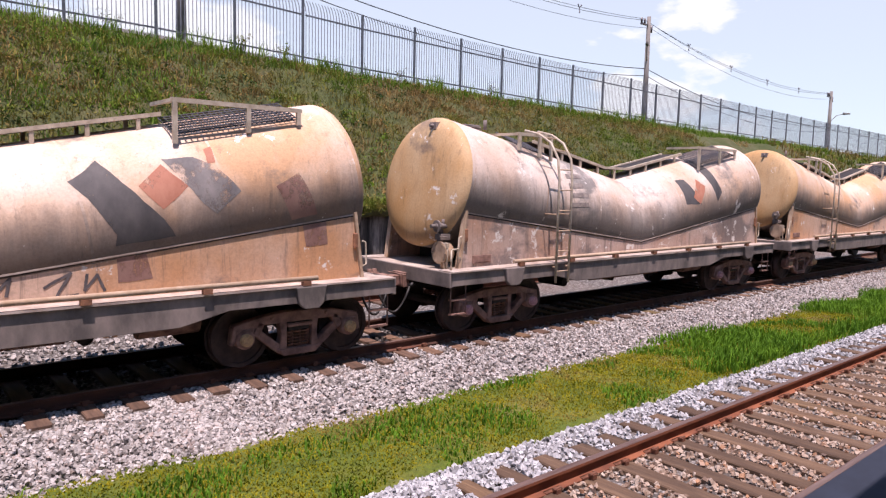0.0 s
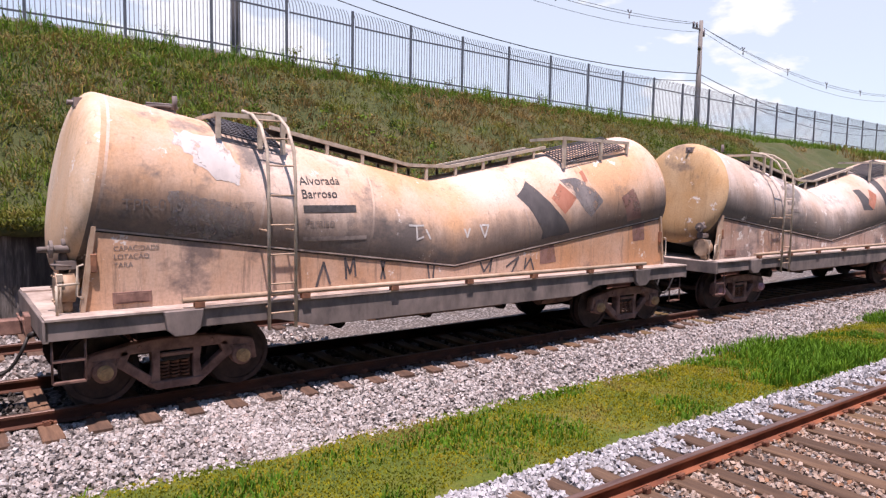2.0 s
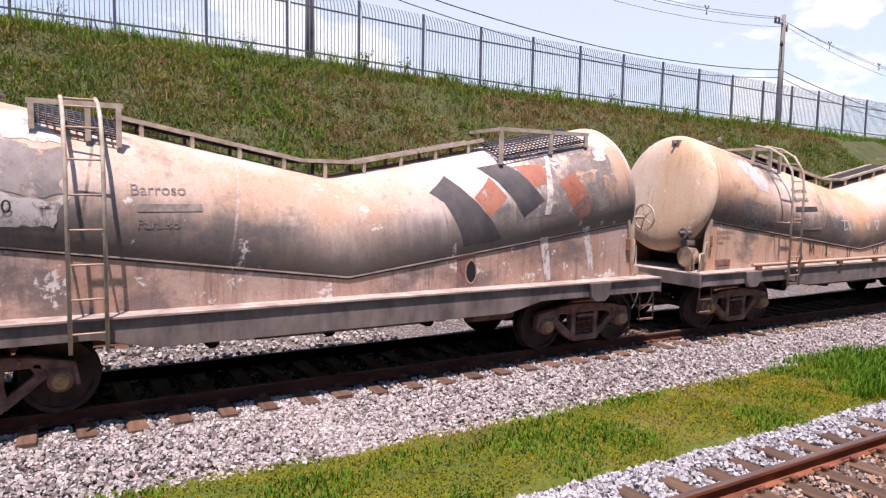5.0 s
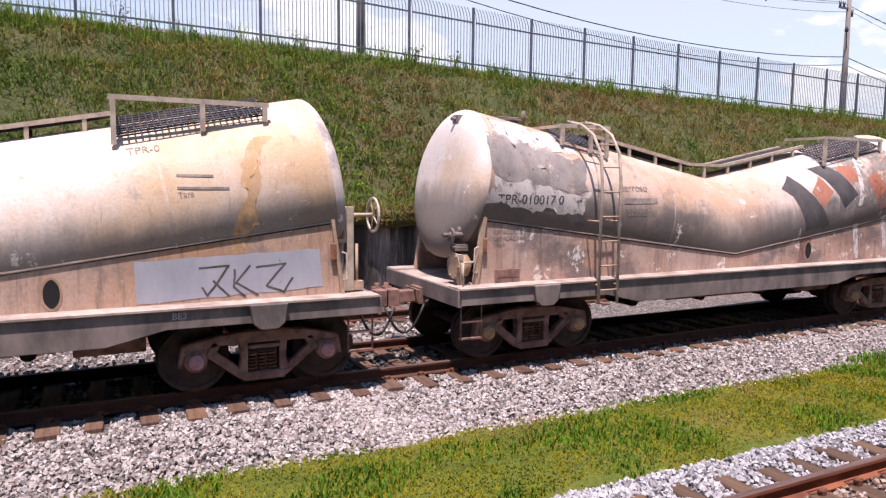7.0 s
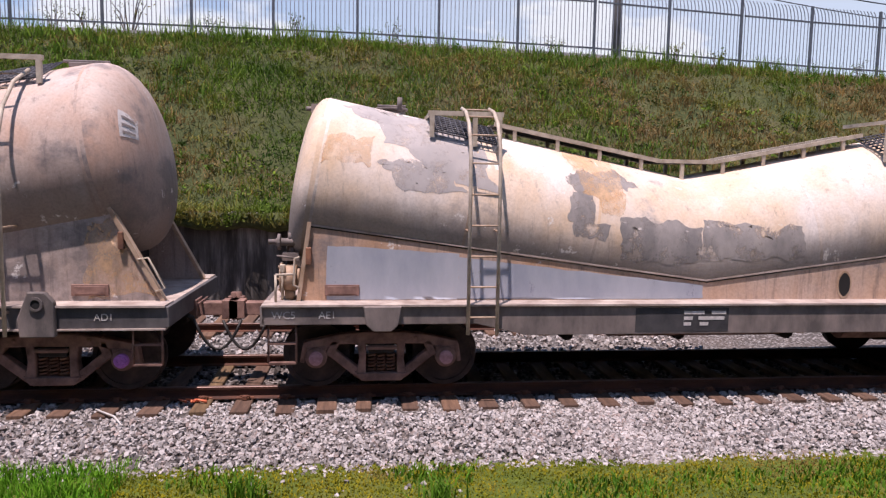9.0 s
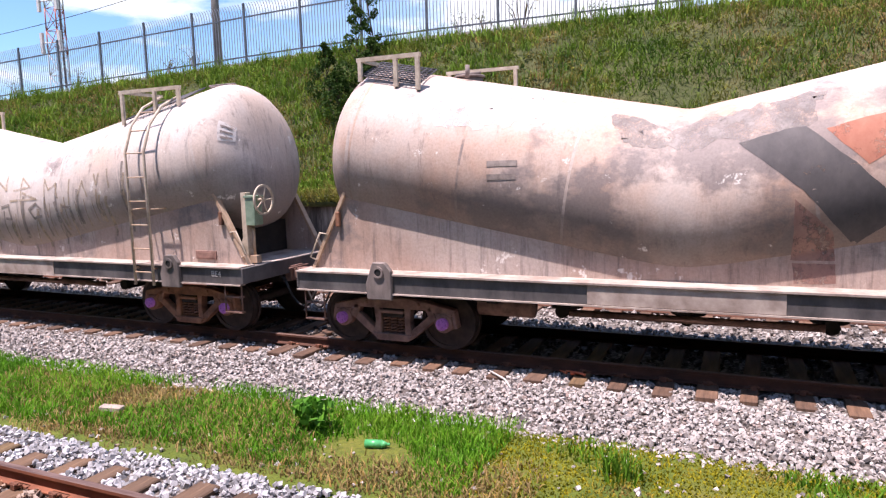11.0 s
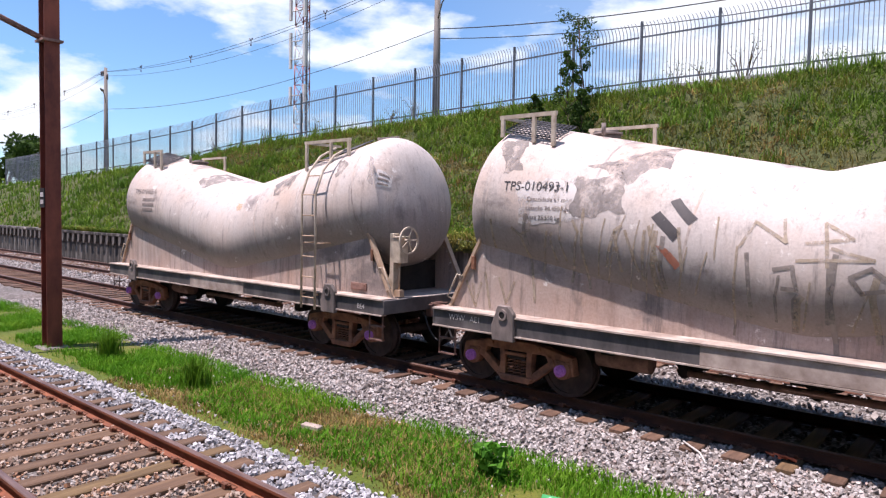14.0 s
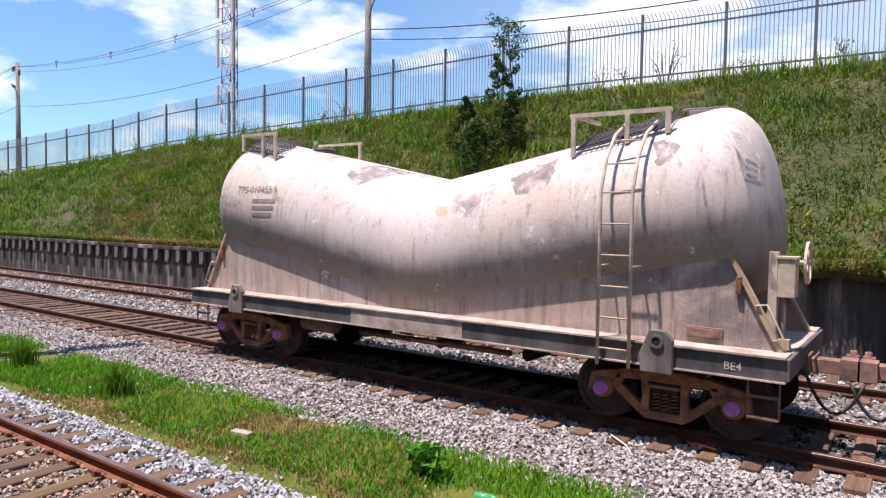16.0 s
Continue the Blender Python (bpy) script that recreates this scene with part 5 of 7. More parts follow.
def end_valve(root, kind, s):
    """Discharge blower, valve stub and couplings between the tank's end and the side plate."""
    x = s * 5.58
    bm = bmesh.new()
    rod(bm, (x, -0.84, 1.16), (x, -0.84, 1.30), 0.07, 10)
    rod(bm, (x - 0.09, -0.84, 1.44), (x + 0.09, -0.84, 1.44), 0.17, 18)
    rod(bm, (x - 0.12, -0.84, 1.44), (x - 0.09, -0.84, 1.44), 0.20, 18)
    rod(bm, (x + 0.09, -0.84, 1.44), (x + 0.13, -0.84, 1.44), 0.12, 14)
    for k in range(6):
        a = k * math.pi / 3
        rod(bm, (x - 0.14, -0.84 + 0.17 * math.cos(a), 1.44 + 0.17 * math.sin(a)), (x - 0.12, -0.84 + 0.17 * math.cos(a), 1.44 + 0.17 * math.sin(a)), 0.018, 6)
    part("blower", bm, M_pipe, root, "tan round blower casing")
    bm = bmesh.new()
    rod(bm, (x + 0.16, -0.80, 1.90), (s * 5.76, -0.80, 1.90), 0.05, 10)
    ring_band(bm, (s * 5.72, -0.80, 1.90), (1, 0, 0), 0.105, 0.035, 0.05, 16)
    rod(bm, (s * 5.76, -0.80, 1.90), (s * 5.86, -0.80, 1.90), 0.035, 8)
    rod(bm, (x, -0.80, 1.90), (x, -0.80, 2.02), 0.03, 8)
    rod(bm, (x, -0.72, 1.60), (x, -0.72, 1.90), 0.055, 10)
    box(bm, x - 0.10, x + 0.12, -0.86, -0.70, 1.66, 1.76)
    rod(bm, (s * 5.52, -0.90, 1.70), (s * 5.74, -0.90, 1.73), 0.014, 6)
    part("valve_pipe", bm, M_sill, root, "flanged discharge valve and pipe")
    bm = bmesh.new()
    for y in (-1.02, -0.94):
        rod(bm, (s * 5.66, y, 1.16), (s * 5.66, y, 1.58), 0.016, 6)
    box(bm, s * 5.66 - 0.03, s * 5.66 + 0.03, -1.04, -0.92, 1.54, 1.62)
    rod(bm, (s * 5.72, -1.20, 1.18), (s * 5.72, -1.20, 1.52), 0.016, 6)
    rod(bm, (s * 5.72, -1.20, 1.52), (s * 5.48, -1.12, 1.52), 0.016, 6)
    part("grab_rail", bm, M_rail_paint, root)
    z = kind["tank"].at(s * 5.3)[0] + kind["tank"].at(s * 5.3)[1]
    bm = bmesh.new()
    box(bm, s * 5.22 - 0.13, s * 5.22 + 0.13, -0.26, -0.08, z - 0.24, z - 0.12)
    rod(bm, (s * 5.42, -0.17, z - 0.18), (s * 5.30, -0.17, z - 0.18), 0.03, 8)
    part("lifting_lug", bm, M_sill, root)


def wagon(name, kind, label, tank_mat, skirt_mat, head_mat, sill_mat, cap, cast, brake=None, ladder_x=-3.32):
    root = new(name)
    tagged(root, label, "tank wagon", "wagons of the goods train")
    root.location = (0, TRACK_TRAIN, 0)
    tk, L, w = kind["tank"], kind["sill"], kind["w"]
    key = "r" if kind is TPR else "s"
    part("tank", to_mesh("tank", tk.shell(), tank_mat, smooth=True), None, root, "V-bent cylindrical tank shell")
    for s in (-1, 1):
        part("tank_head", to_mesh("tank_head", tk.head(s), head_mat if s < 0 else tank_mat, smooth=True), None, root, "domed tank end")
    for v in (0.985, 0.62, 0.30):
        for s in (-1, 1):
            part("weld_band", to_mesh("weld_band", tk.band(s * v * tk.xe, 0.035, 0.0016), tank_mat, smooth=False), None, root)
    # side plates
    (xt, zt), (xb, zb) = kind["skirt"]
    (sx0, sz0), (sx1, sz1) = kind["seam"]
    for side in (-1, 1):
        bm = bmesh.new()
        slab(bm, [(xb, zb), (xt, zt), (0, sz0), (-xt, zt), (-xb, zb)], side * w - 0.008, side * w + 0.008)
        part("side_plate", bm, skirt_mat, root, "rust-streaked steel side plate")
        for s in (-1, 1):
            bm = bmesh.new()
            beam(bm, s * (abs(xt) - 0.01), zt + 0.02, s * (abs(xb) - 0.01), zb, 0.05, side * w - 0.055, side * w + 0.055)
            part("edge_flange", bm, M_pipe, root, "tan edge flange")
            if side < 0:
                bm = bmesh.new()
                if kind is TPR:
                    pipe(bm, [(s * (abs(xb) - 0.02), -w - 0.06, 1.35), (s * (abs(xb) + 0.05), -w - 0.06, 1.38), (s * (abs(xb) + 0.03), -w - 0.06, 1.72), (s * (abs(xb) - 0.03), -w - 0.06, 1.74)], 0.014, 6)
                else:
                    pipe(bm, [(s * 5.34, -w - 0.07, 1.30), (s * 5.46, -w - 0.07, 1.34), (s * 5.26, -w - 0.07, 1.72), (s * 5.14, -w - 0.07, 1.70)], 0.014, 6)
                part("grab_handle", bm, M_rail_paint, root)
                bm = bmesh.new()
                xx = s * (abs(xt) - (0.0 if kind is TPR else -0.14))
                box(bm, xx - 0.035, xx + 0.035, -w - 0.07, -w - 0.01, zt - 0.52, zt - 0.30)
                part("lamp_bracket", bm, M_cast_rust, root, bevel=0.01)
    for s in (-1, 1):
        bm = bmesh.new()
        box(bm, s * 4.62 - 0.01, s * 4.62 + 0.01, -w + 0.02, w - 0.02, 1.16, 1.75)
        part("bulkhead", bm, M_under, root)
        bm = bmesh.new()
        box(bm, min(s * 3.2, s * L), max(s * 3.2, s * L), -HALF + 0.10, HALF - 0.10, 1.11, 1.15)
        part("end_deck", bm, M_deck, root, "dusty steel end deck")
        bm = bmesh.new()
        box(bm, s * L - 0.02, s * L + 0.04, -HALF, HALF, 0.90, 1.155)
        part("end_beam", bm, sill_mat, root, bevel=0.008)
        part("coupler", cached(("coupler", s), lambda: to_mesh("coupler", make_coupler(s), M_cast, 0.012)), None, root, "knuckle coupler").location = (s * (L + 0.03), 0, 0)
        part("air_hose", cached(("hose", s), lambda: to_mesh("air_hose", make_hose(s), M_rubber)), None, root, "black brake air hose").location = (s * (L + 0.02), 0, 0)
        st = part("end_step", cached("step", lambda: to_mesh("end_step", make_end_step(-1.30), M_cast)), None, root)
        st.location = (s * (L - 0.24), 0, 0)
        bm = bmesh.new()
        xb0 = s * kind["bogie"]
        if kind is TPR:
            slab(bm, [(xb0 - 0.24, 1.16), (xb0 + 0.24, 1.16), (xb0 + 0.20, 0.92), (xb0 + 0.11, 0.84), (xb0 - 0.11, 0.84), (xb0 - 0.20, 0.92)], -HALF - 0.07, -HALF + 0.02)
            part("jacking_pad", bm, sill_mat, root, bevel=0.012)
        else:
            slab(bm, [(xb0 - 0.22, 1.02), (xb0 - 0.10, 1.34), (xb0 + 0.10, 1.34), (xb0 + 0.20, 1.22), (xb0 + 0.20, 0.80), (xb0 - 0.20, 0.80)], -HALF - 0.06, -HALF + 0.02)
            jp = part("lifting_bracket", bm, M_sill, root, "grey lifting bracket with a round eye", bevel=0.012)
            bm = bmesh.new()
            rod(bm, (xb0, -HALF - 0.075, 1.20), (xb0, -HALF - 0.05, 1.20), 0.055, 14)
            part("bracket_eye", bm, M_hole, jp)
            bm = bmesh.new()
            ring_band(bm, (xb0, -HALF - 0.07, 1.20), (0, 1, 0), 0.085, 0.03, 0.03, 16)
            part("bracket_ring", bm, M_sill, jp)
        bogie(root, s * kind["bogie"], cap, cast)
    for side in (-1, 1):
        y0, y1 = (side * HALF, side * (HALF - 0.05))
        part("side_sill", cached(("sill", key, side, sill_mat.name), lambda: to_mesh("side_sill", make_sill(kind, min(y0, y1), max(y0, y1)), sill_mat, 0.006)), None, root, "dusty grey side sill")
        bm = bmesh.new()
        box(bm, -L, L, min(side * (HALF + 0.035), side * (w - 0.02)), max(side * (HALF + 0.035), side * (w - 0.02)), 1.15, 1.175)
        part("sill_flange", bm, M_deck, root, "dust-covered sill flange")
        if kind is TPS:
            bm = bmesh.new()
            box(bm, -L, L, min(side * (HALF + 0.03), side * (HALF - 0.1)), max(side * (HALF + 0.03), side * (HALF - 0.1)), 0.872, 0.892)
            part("sill_flange", bm, M_deck, root)
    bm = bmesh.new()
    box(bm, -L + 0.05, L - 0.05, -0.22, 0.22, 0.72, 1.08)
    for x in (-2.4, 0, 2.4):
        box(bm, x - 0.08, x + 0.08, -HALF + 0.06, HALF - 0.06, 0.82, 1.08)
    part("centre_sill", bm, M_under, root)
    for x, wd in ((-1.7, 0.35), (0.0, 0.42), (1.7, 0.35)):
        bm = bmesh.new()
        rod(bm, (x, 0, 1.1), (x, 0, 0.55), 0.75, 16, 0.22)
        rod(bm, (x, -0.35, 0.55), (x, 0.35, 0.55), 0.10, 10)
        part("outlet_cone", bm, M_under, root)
    bm = bmesh.new()
    if kind is TPR:
        rod(bm, (2.2, -0.75, 0.72), (3.0, -0.75, 0.72), 0.17, 14)
        rod(bm, (-1.2, -0.62, 0.62), (1.4, -0.62, 0.62), 0.045, 8)
    else:
        rod(bm, (-2.75, -0.85, 0.70), (-1.95, -0.85, 0.70), 0.15, 14)
        rod(bm, (-1.5, -0.7, 0.62), (1.6, -0.7, 0.62), 0.05, 8)
    part("brake_reservoir", bm, M_cast, root)
    if kind is TPR:
        ladder(root, kind, ladder_x, ladder_x + 0.37)
        grating(root, kind, -3.75, -2.85)
        grating(root, kind, 2.72, 4.5)
        walkway(root, kind, -2.85, 2.72)
        hatch(root, kind, -4.25)
        end_valve(root, kind, -1)
    else:
        ladder(root, kind, 3.32, 3.74)
        grating(root, kind, 2.62, 3.95)
        grating(root, kind, -4.6, -3.65)
        hatch(root, kind, -3.2)
        bm = bmesh.new()
        zr = tk.at(-3.2)[0] + tk.at(-3.2)[1] + 0.20
        box(bm, -3.75, -2.55, 0.42, 0.47, zr - 0.025, zr + 0.025)
        for x in (-3.7, -2.6):
            box(bm, x - 0.025, x + 0.025, 0.42, 0.47, tk.at(x)[0] + tk.at(x)[1] - 0.14, zr - 0.025)
        part("platform_rail", bm, M_rail_paint, root)
        bm = bmesh.new()
        z = tk.at(4.3)[0] + tk.at(4.3)[1]
        box(bm, 4.0, 4.45, -0.10, 0.10, z - 0.02, z + 0.05)
        box(bm, 3.9, 4.5, -0.03, 0.03, z + 0.05, z + 0.09)
        part("vent_valve", bm, M_sill, root, bevel=0.01)
        bm = bmesh.new()
        box(bm, -1.1, 1.15, -HALF - 0.012, -HALF + 0.01, 0.90, 1.14)
        part("sill_panel", bm, M_deck, root, "pale dusty panel on the sill")
    if brake is not None:
        brake_stand(root, kind, brake[0], brake[1])
    # the angle that joins side plate and tank
    if kind is TPR:
        for s in (-1, 1):
            bm = bmesh.new()
            beam(bm, 0, 1.435, s * 5.31, 2.145, 0.020, -w - 0.030, -w + 0.02)
            part("seam_angle", bm, M_deck, root)
            bm = bmesh.new()
            beam(bm, 0, 1.412, s * 5.31, 2.122, 0.016, -w - 0.016, -w + 0.01)
            part("seam_strip", bm, M_under, root)
    # small plates on the skirt
    bm = bmesh.new()
    px = 4.55 if kind is TPS else -4.9
    box(bm, px - 0.22, px + 0.22, -w - 0.03, -w, 1.24, 1.38)
    box(bm, px - 0.18, px + 0.18, -w - 0.036, -w - 0.03, 1.26, 1.36)
    part("data_plate", bm, M_cast, root, "small dark data plate", bevel=0.005)
    return root


def marks(root, kind, items):
    """Painted patches: (material, quad of (x, z) corners)."""
    for n, (mat, quad) in enumerate(items):
        worn = mat in (M_grey_patch, M_grey_soft, M_orange_dust, M_pale_patch, M_grey_light)
        part("painted_patch", kind["tank"].decal(quad, kind["w"], 0.002 + 0.0003 * n, 22 if worn else 14, 22 if worn else 14, 0.09 if worn else 0.015), mat, root, smooth=True)


LAYERS = {}


def band_mark(root, kind, mat, pairs):
    """A painted band that bends: pairs of (x, z) points along its two edges."""
    worn = mat in (M_grey_patch, M_grey_soft, M_orange_dust, M_pale_patch, M_rust_streak)
    LAYERS[root.name] = LAYERS.get(root.name, 0) + 1
    bm = bmesh.new()
    for (a, b), (c, d) in zip(pairs, pairs[1:]):
        kind["tank"].decal([a, b, d, c], kind["w"], 0.0018 + 0.00025 * LAYERS[root.name], 10, 10, 0.10 if worn else 0.012, bm)
    bmesh.ops.remove_doubles(bm, verts=bm.verts, dist=0.0005)
    part("painted_patch", bm, mat, root, smooth=True)


def stroke(root, kind, mat, pts, width, extra=0.0055):
    """A sprayed line through (x, z) points on the side."""
    bm = bmesh.new()
    for k, ((xa, za), (xb, zb)) in enumerate(zip(pts, pts[1:])):
        d = Vector((xb - xa, zb - za))
        if d.length < 1e-4:
            continue
        n = Vector((-d.y, d.x)).normalized() * width / 2
        e = d.normalized() * width * 0.3
        quad = [(xa - e.x + n.x, za - e.y + n.y), (xb + e.x + n.x, zb + e.y + n.y), (xb + e.x - n.x, zb + e.y - n.y), (xa - e.x - n.x, za - e.y - n.y)]
        kind["tank"].decal(quad, kind["w"], extra + 0.0003 * (k % 3), 5, 1, 0.01, bm)
    part("sprayed_line", bm, mat, root)


def head_plate(root, kind, mat):
    """A pale painted panel with bars of small writing on the right-hand tank end."""
    tk = kind["tank"]
    z, r, t = tk.at(tk.xe)
    c, out = Vector((tk.xe, 0, z)), Vector((math.cos(t), 0, math.sin(t)))

    def at(a, f, ex):
        return c + (tk.point(tk.xe, a) - c) * math.cos(f) ** tk.power + out * tk.dome * math.sin(f) + (Vector((0.6, -0.6, 0.3)) * ex)

    def sheet(name, a0, a1, f0, f1, ex, m):
        bm = bmesh.new()
        g = [[bm.verts.new(at(a0 + (a1 - a0) * i / 6, f0 + (f1 - f0) * j / 6, ex)) for j in range(7)] for i in range(7)]
        for i in range(6):
            for j in range(6):
                bm.faces.new((g[i][j], g[i + 1][j], g[i + 1][j + 1], g[i][j + 1]))
        part(name, bm, m, root, smooth=True)
    sheet("end_panel", 0.18, 0.52, 0.72, 1.12, 0.008, mat)
    for k in range(3):
        a = 0.22 + 0.10 * k
        sheet("faded_bar", a, a + 0.035, 0.78, 1.05, 0.016, M_letter_faint)


def poke_hole(root, kind, x, z):
    """An upright oval hand hole in the side plate with a raised rim."""
    for name, rx, rz, y, mat in (("hole_rim", 0.108, 0.195, 0.016, M_pipe), ("hand_hole", 0.085, 0.165, 0.020, M_hole)):
        bm = bmesh.new()
        ring = [(x + rx * math.cos(a) * (1 if abs(math.sin(a)) < 0.8 else 0.9), z + rz * math.sin(a)) for a in [2 * math.pi * k / 20 for k in range(20)]]
        slab(bm, ring, -kind["w"] - y, -kind["w"])
        part(name, bm, mat, root)


def sill_pipe(root):
    """A tan pipe on small feet along the sill."""
    bm = bmesh.new()
    rod(bm, (-4.4, -HALF - 0.02, 1.27), (4.5, -HALF - 0.02, 1.27), 0.035, 10)
    part("sill_pipe", bm, M_pipe, root, "tan air pipe along the sill")
    for k in range(7):
        x = -4.2 + 1.42 * k
        bm = bmesh.new()
        box(bm, x - 0.06, x + 0.06, -HALF - 0.06, -HALF + 0.02, 1.175, 1.24)
        part("pipe_foot", bm, M_cast_rust, root)


TRAIN = {}
SPECS = [
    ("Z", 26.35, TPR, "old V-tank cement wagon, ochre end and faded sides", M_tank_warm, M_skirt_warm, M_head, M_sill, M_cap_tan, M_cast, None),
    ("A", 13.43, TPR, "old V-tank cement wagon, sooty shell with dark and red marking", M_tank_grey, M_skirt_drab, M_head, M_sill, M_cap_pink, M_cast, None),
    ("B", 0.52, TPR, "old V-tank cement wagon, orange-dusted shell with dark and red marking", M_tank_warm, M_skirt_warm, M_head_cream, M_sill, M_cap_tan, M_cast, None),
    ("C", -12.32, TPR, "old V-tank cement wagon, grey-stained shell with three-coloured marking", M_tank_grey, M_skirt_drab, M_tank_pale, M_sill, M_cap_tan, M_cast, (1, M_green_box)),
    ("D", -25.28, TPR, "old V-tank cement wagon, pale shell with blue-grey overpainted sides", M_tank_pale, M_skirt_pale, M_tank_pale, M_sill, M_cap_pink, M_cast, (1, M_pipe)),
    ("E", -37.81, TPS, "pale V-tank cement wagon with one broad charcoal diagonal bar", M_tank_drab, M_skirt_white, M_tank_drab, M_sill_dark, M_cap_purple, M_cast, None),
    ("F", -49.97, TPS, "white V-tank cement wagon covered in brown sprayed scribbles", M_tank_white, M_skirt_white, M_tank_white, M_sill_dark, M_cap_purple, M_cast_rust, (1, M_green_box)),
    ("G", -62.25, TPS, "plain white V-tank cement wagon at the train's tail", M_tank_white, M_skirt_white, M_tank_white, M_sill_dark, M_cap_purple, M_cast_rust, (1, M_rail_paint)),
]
for k, c, kind, label, tm, sm, hm, slm, cp, cs, br in SPECS:
    TRAIN[k] = (wagon("tank_wagon", kind, label, tm, sm, hm, slm, cp, cs, br, -3.45 if k == "C" else -3.32), c)

for k in "EFG":
    head_plate(TRAIN[k][0], TPS, M_pale_patch)
for k in "ZAB":
    sill_pipe(TRAIN[k][0])
marks(TRAIN["A"][0], TPR, [
    (M_logo_dark, [(2.7, 3.3), (3.08, 3.34), (3.34, 2.57), (3.13, 2.32)]),
    (M_logo_dark, [(1.67, 2.82), (1.99, 2.85), (2.41, 2.26), (1.76, 2.26)]),
    (M_logo_red, [(2.42, 2.86), (2.69, 2.7), (2.36, 2.26), (2.11, 2.42)]),
])
bars(TRAIN["A"][0], TPR["tank"], -2.53, 2.88, [0.55, 0.5, 0.6, 0.55], 0.09, 0.1, M_letter_faint)
bars(TRAIN["B"][0], TPR["tank"], -2.69, 1.98, [1.0], 0.06, 0.1, M_letter_faint)
stroke(TRAIN["B"][0], TPR, M_spray_dark, [(-1.99, 1.35), (-2.01, 1.65), (-1.93, 1.42), (-1.86, 1.67), (-1.83, 1.38)], 0.035)
stroke(TRAIN["B"][0], TPR, M_spray_dark, [(-1.4, 1.58), (-1.33, 1.31)], 0.035)
stroke(TRAIN["B"][0], TPR, M_spray_dark, [(-1.33, 1.62), (-1.4, 1.31)], 0.035)
stroke(TRAIN["B"][0], TPR, M_spray_dark, [(0.52, 1.49), (0.62, 1.3), (0.79, 1.49), (0.75, 1.3)], 0.035)
stroke(TRAIN["B"][0], TPR, M_spray_dark, [(1.12, 1.36), (1.4, 1.51), (1.24, 1.22), (1.47, 1.25)], 0.035)
stroke(TRAIN["B"][0], TPR, M_spray_dark, [(1.57, 1.48), (1.54, 1.29), (1.69, 1.47), (1.76, 1.28)], 0.035)
stroke(TRAIN["B"][0], TPR, M_spray_dark, [(-2.46, 1.27), (-2.35, 1.6), (-2.25, 1.29)], 0.035)
stroke(TRAIN["B"][0], TPR, M_spray_dark, [(-0.54, 1.5), (-0.49, 1.21)], 0.035)
stroke(TRAIN["B"][0], TPR, M_spray_dark, [(-0.41, 1.54), (-0.42, 1.24)], 0.035)
stroke(TRAIN["B"][0], TPR, M_letter_white, [(-0.91, 2.1), (-0.64, 2.1)], 0.03)
stroke(TRAIN["B"][0], TPR, M_letter_white, [(-0.78, 2.1), (-0.78, 1.88), (-0.66, 1.92)], 0.03)
stroke(TRAIN["B"][0], TPR, M_letter_white, [(-0.6, 2.03), (-0.52, 1.89)], 0.03)
stroke(TRAIN["B"][0], TPR, M_letter_white, [(0.51, 2.08), (0.59, 1.88), (0.68, 2.08), (0.55, 2.08)], 0.03)
stroke(TRAIN["B"][0], TPR, M_letter_white, [(0.19, 2.02), (0.22, 1.89), (0.29, 2.03)], 0.03)
lettering(TRAIN["C"][0], TPR["tank"], "TPR-010017 0", -5.15, 2.38, 0.205, M_letter, "tank", -0.02)
lettering(TRAIN["C"][0], TPR["tank"], "CAPACIDADE", -5.15, 1.92, 0.085, M_letter_faint, TPR["w"], 0.0)
lettering(TRAIN["C"][0], TPR["tank"], "LOTAÇÃO", -5.15, 1.82, 0.085, M_letter_faint, TPR["w"], 0.0)
lettering(TRAIN["C"][0], TPR["tank"], "TARA", -5.16, 1.73, 0.085, M_letter_faint, TPR["w"], 0.0)
poke_hole(TRAIN["C"][0], TPR, 2.02, 1.42)
marks(TRAIN["D"][0], TPR, [
    (M_grey_patch, [(-1.99, 2.84), (-1.12, 2.9), (-0.91, 2.64), (-1.75, 2.56)]),
    (M_grey_patch, [(-1.89, 2.66), (-1.6, 2.58), (-1.62, 2.19), (-1.95, 2.19)]),
    (M_grey_patch, [(-1.92, 2.22), (-1.43, 2.17), (-1.43, 2.01), (-1.88, 2.04)]),
    (M_grey_patch, [(-1.26, 2.27), (-0.08, 2.17), (-0.06, 1.69), (-1.25, 1.7)]),
    (M_grey_patch, [(-0.07, 2.26), (1.31, 2.15), (1.32, 1.75), (-0.06, 1.71)]),
    (M_orange_dust, [(-1.53, 2.59), (-1.16, 2.57), (-1.16, 2.29), (-1.56, 2.27)]),
    (M_blue_patch, [(-5.09, 1.89), (-3.4, 1.78), (-3.41, 1.12), (-5.1, 1.15)]),
    (M_blue_patch, [(-3.4, 1.74), (-0.04, 1.37), (-0.03, 1.19), (-3.41, 1.12)]),
    (M_blue_patch, [(2.88, 1.71), (5.14, 1.8), (5.18, 1.28), (2.91, 1.2)]),
])
stroke(TRAIN["D"][0], TPR, M_spray_dark, [(3.62, 1.6), (3.97, 1.62), (3.84, 1.43), (3.71, 1.25), (3.65, 1.35)], 0.028)
stroke(TRAIN["D"][0], TPR, M_spray_dark, [(3.78, 1.43), (3.96, 1.24)], 0.028)
stroke(TRAIN["D"][0], TPR, M_spray_dark, [(4.04, 1.56), (4.02, 1.34), (4.16, 1.21)], 0.028)
stroke(TRAIN["D"][0], TPR, M_spray_dark, [(4.23, 1.6), (4.05, 1.39), (4.32, 1.22)], 0.028)
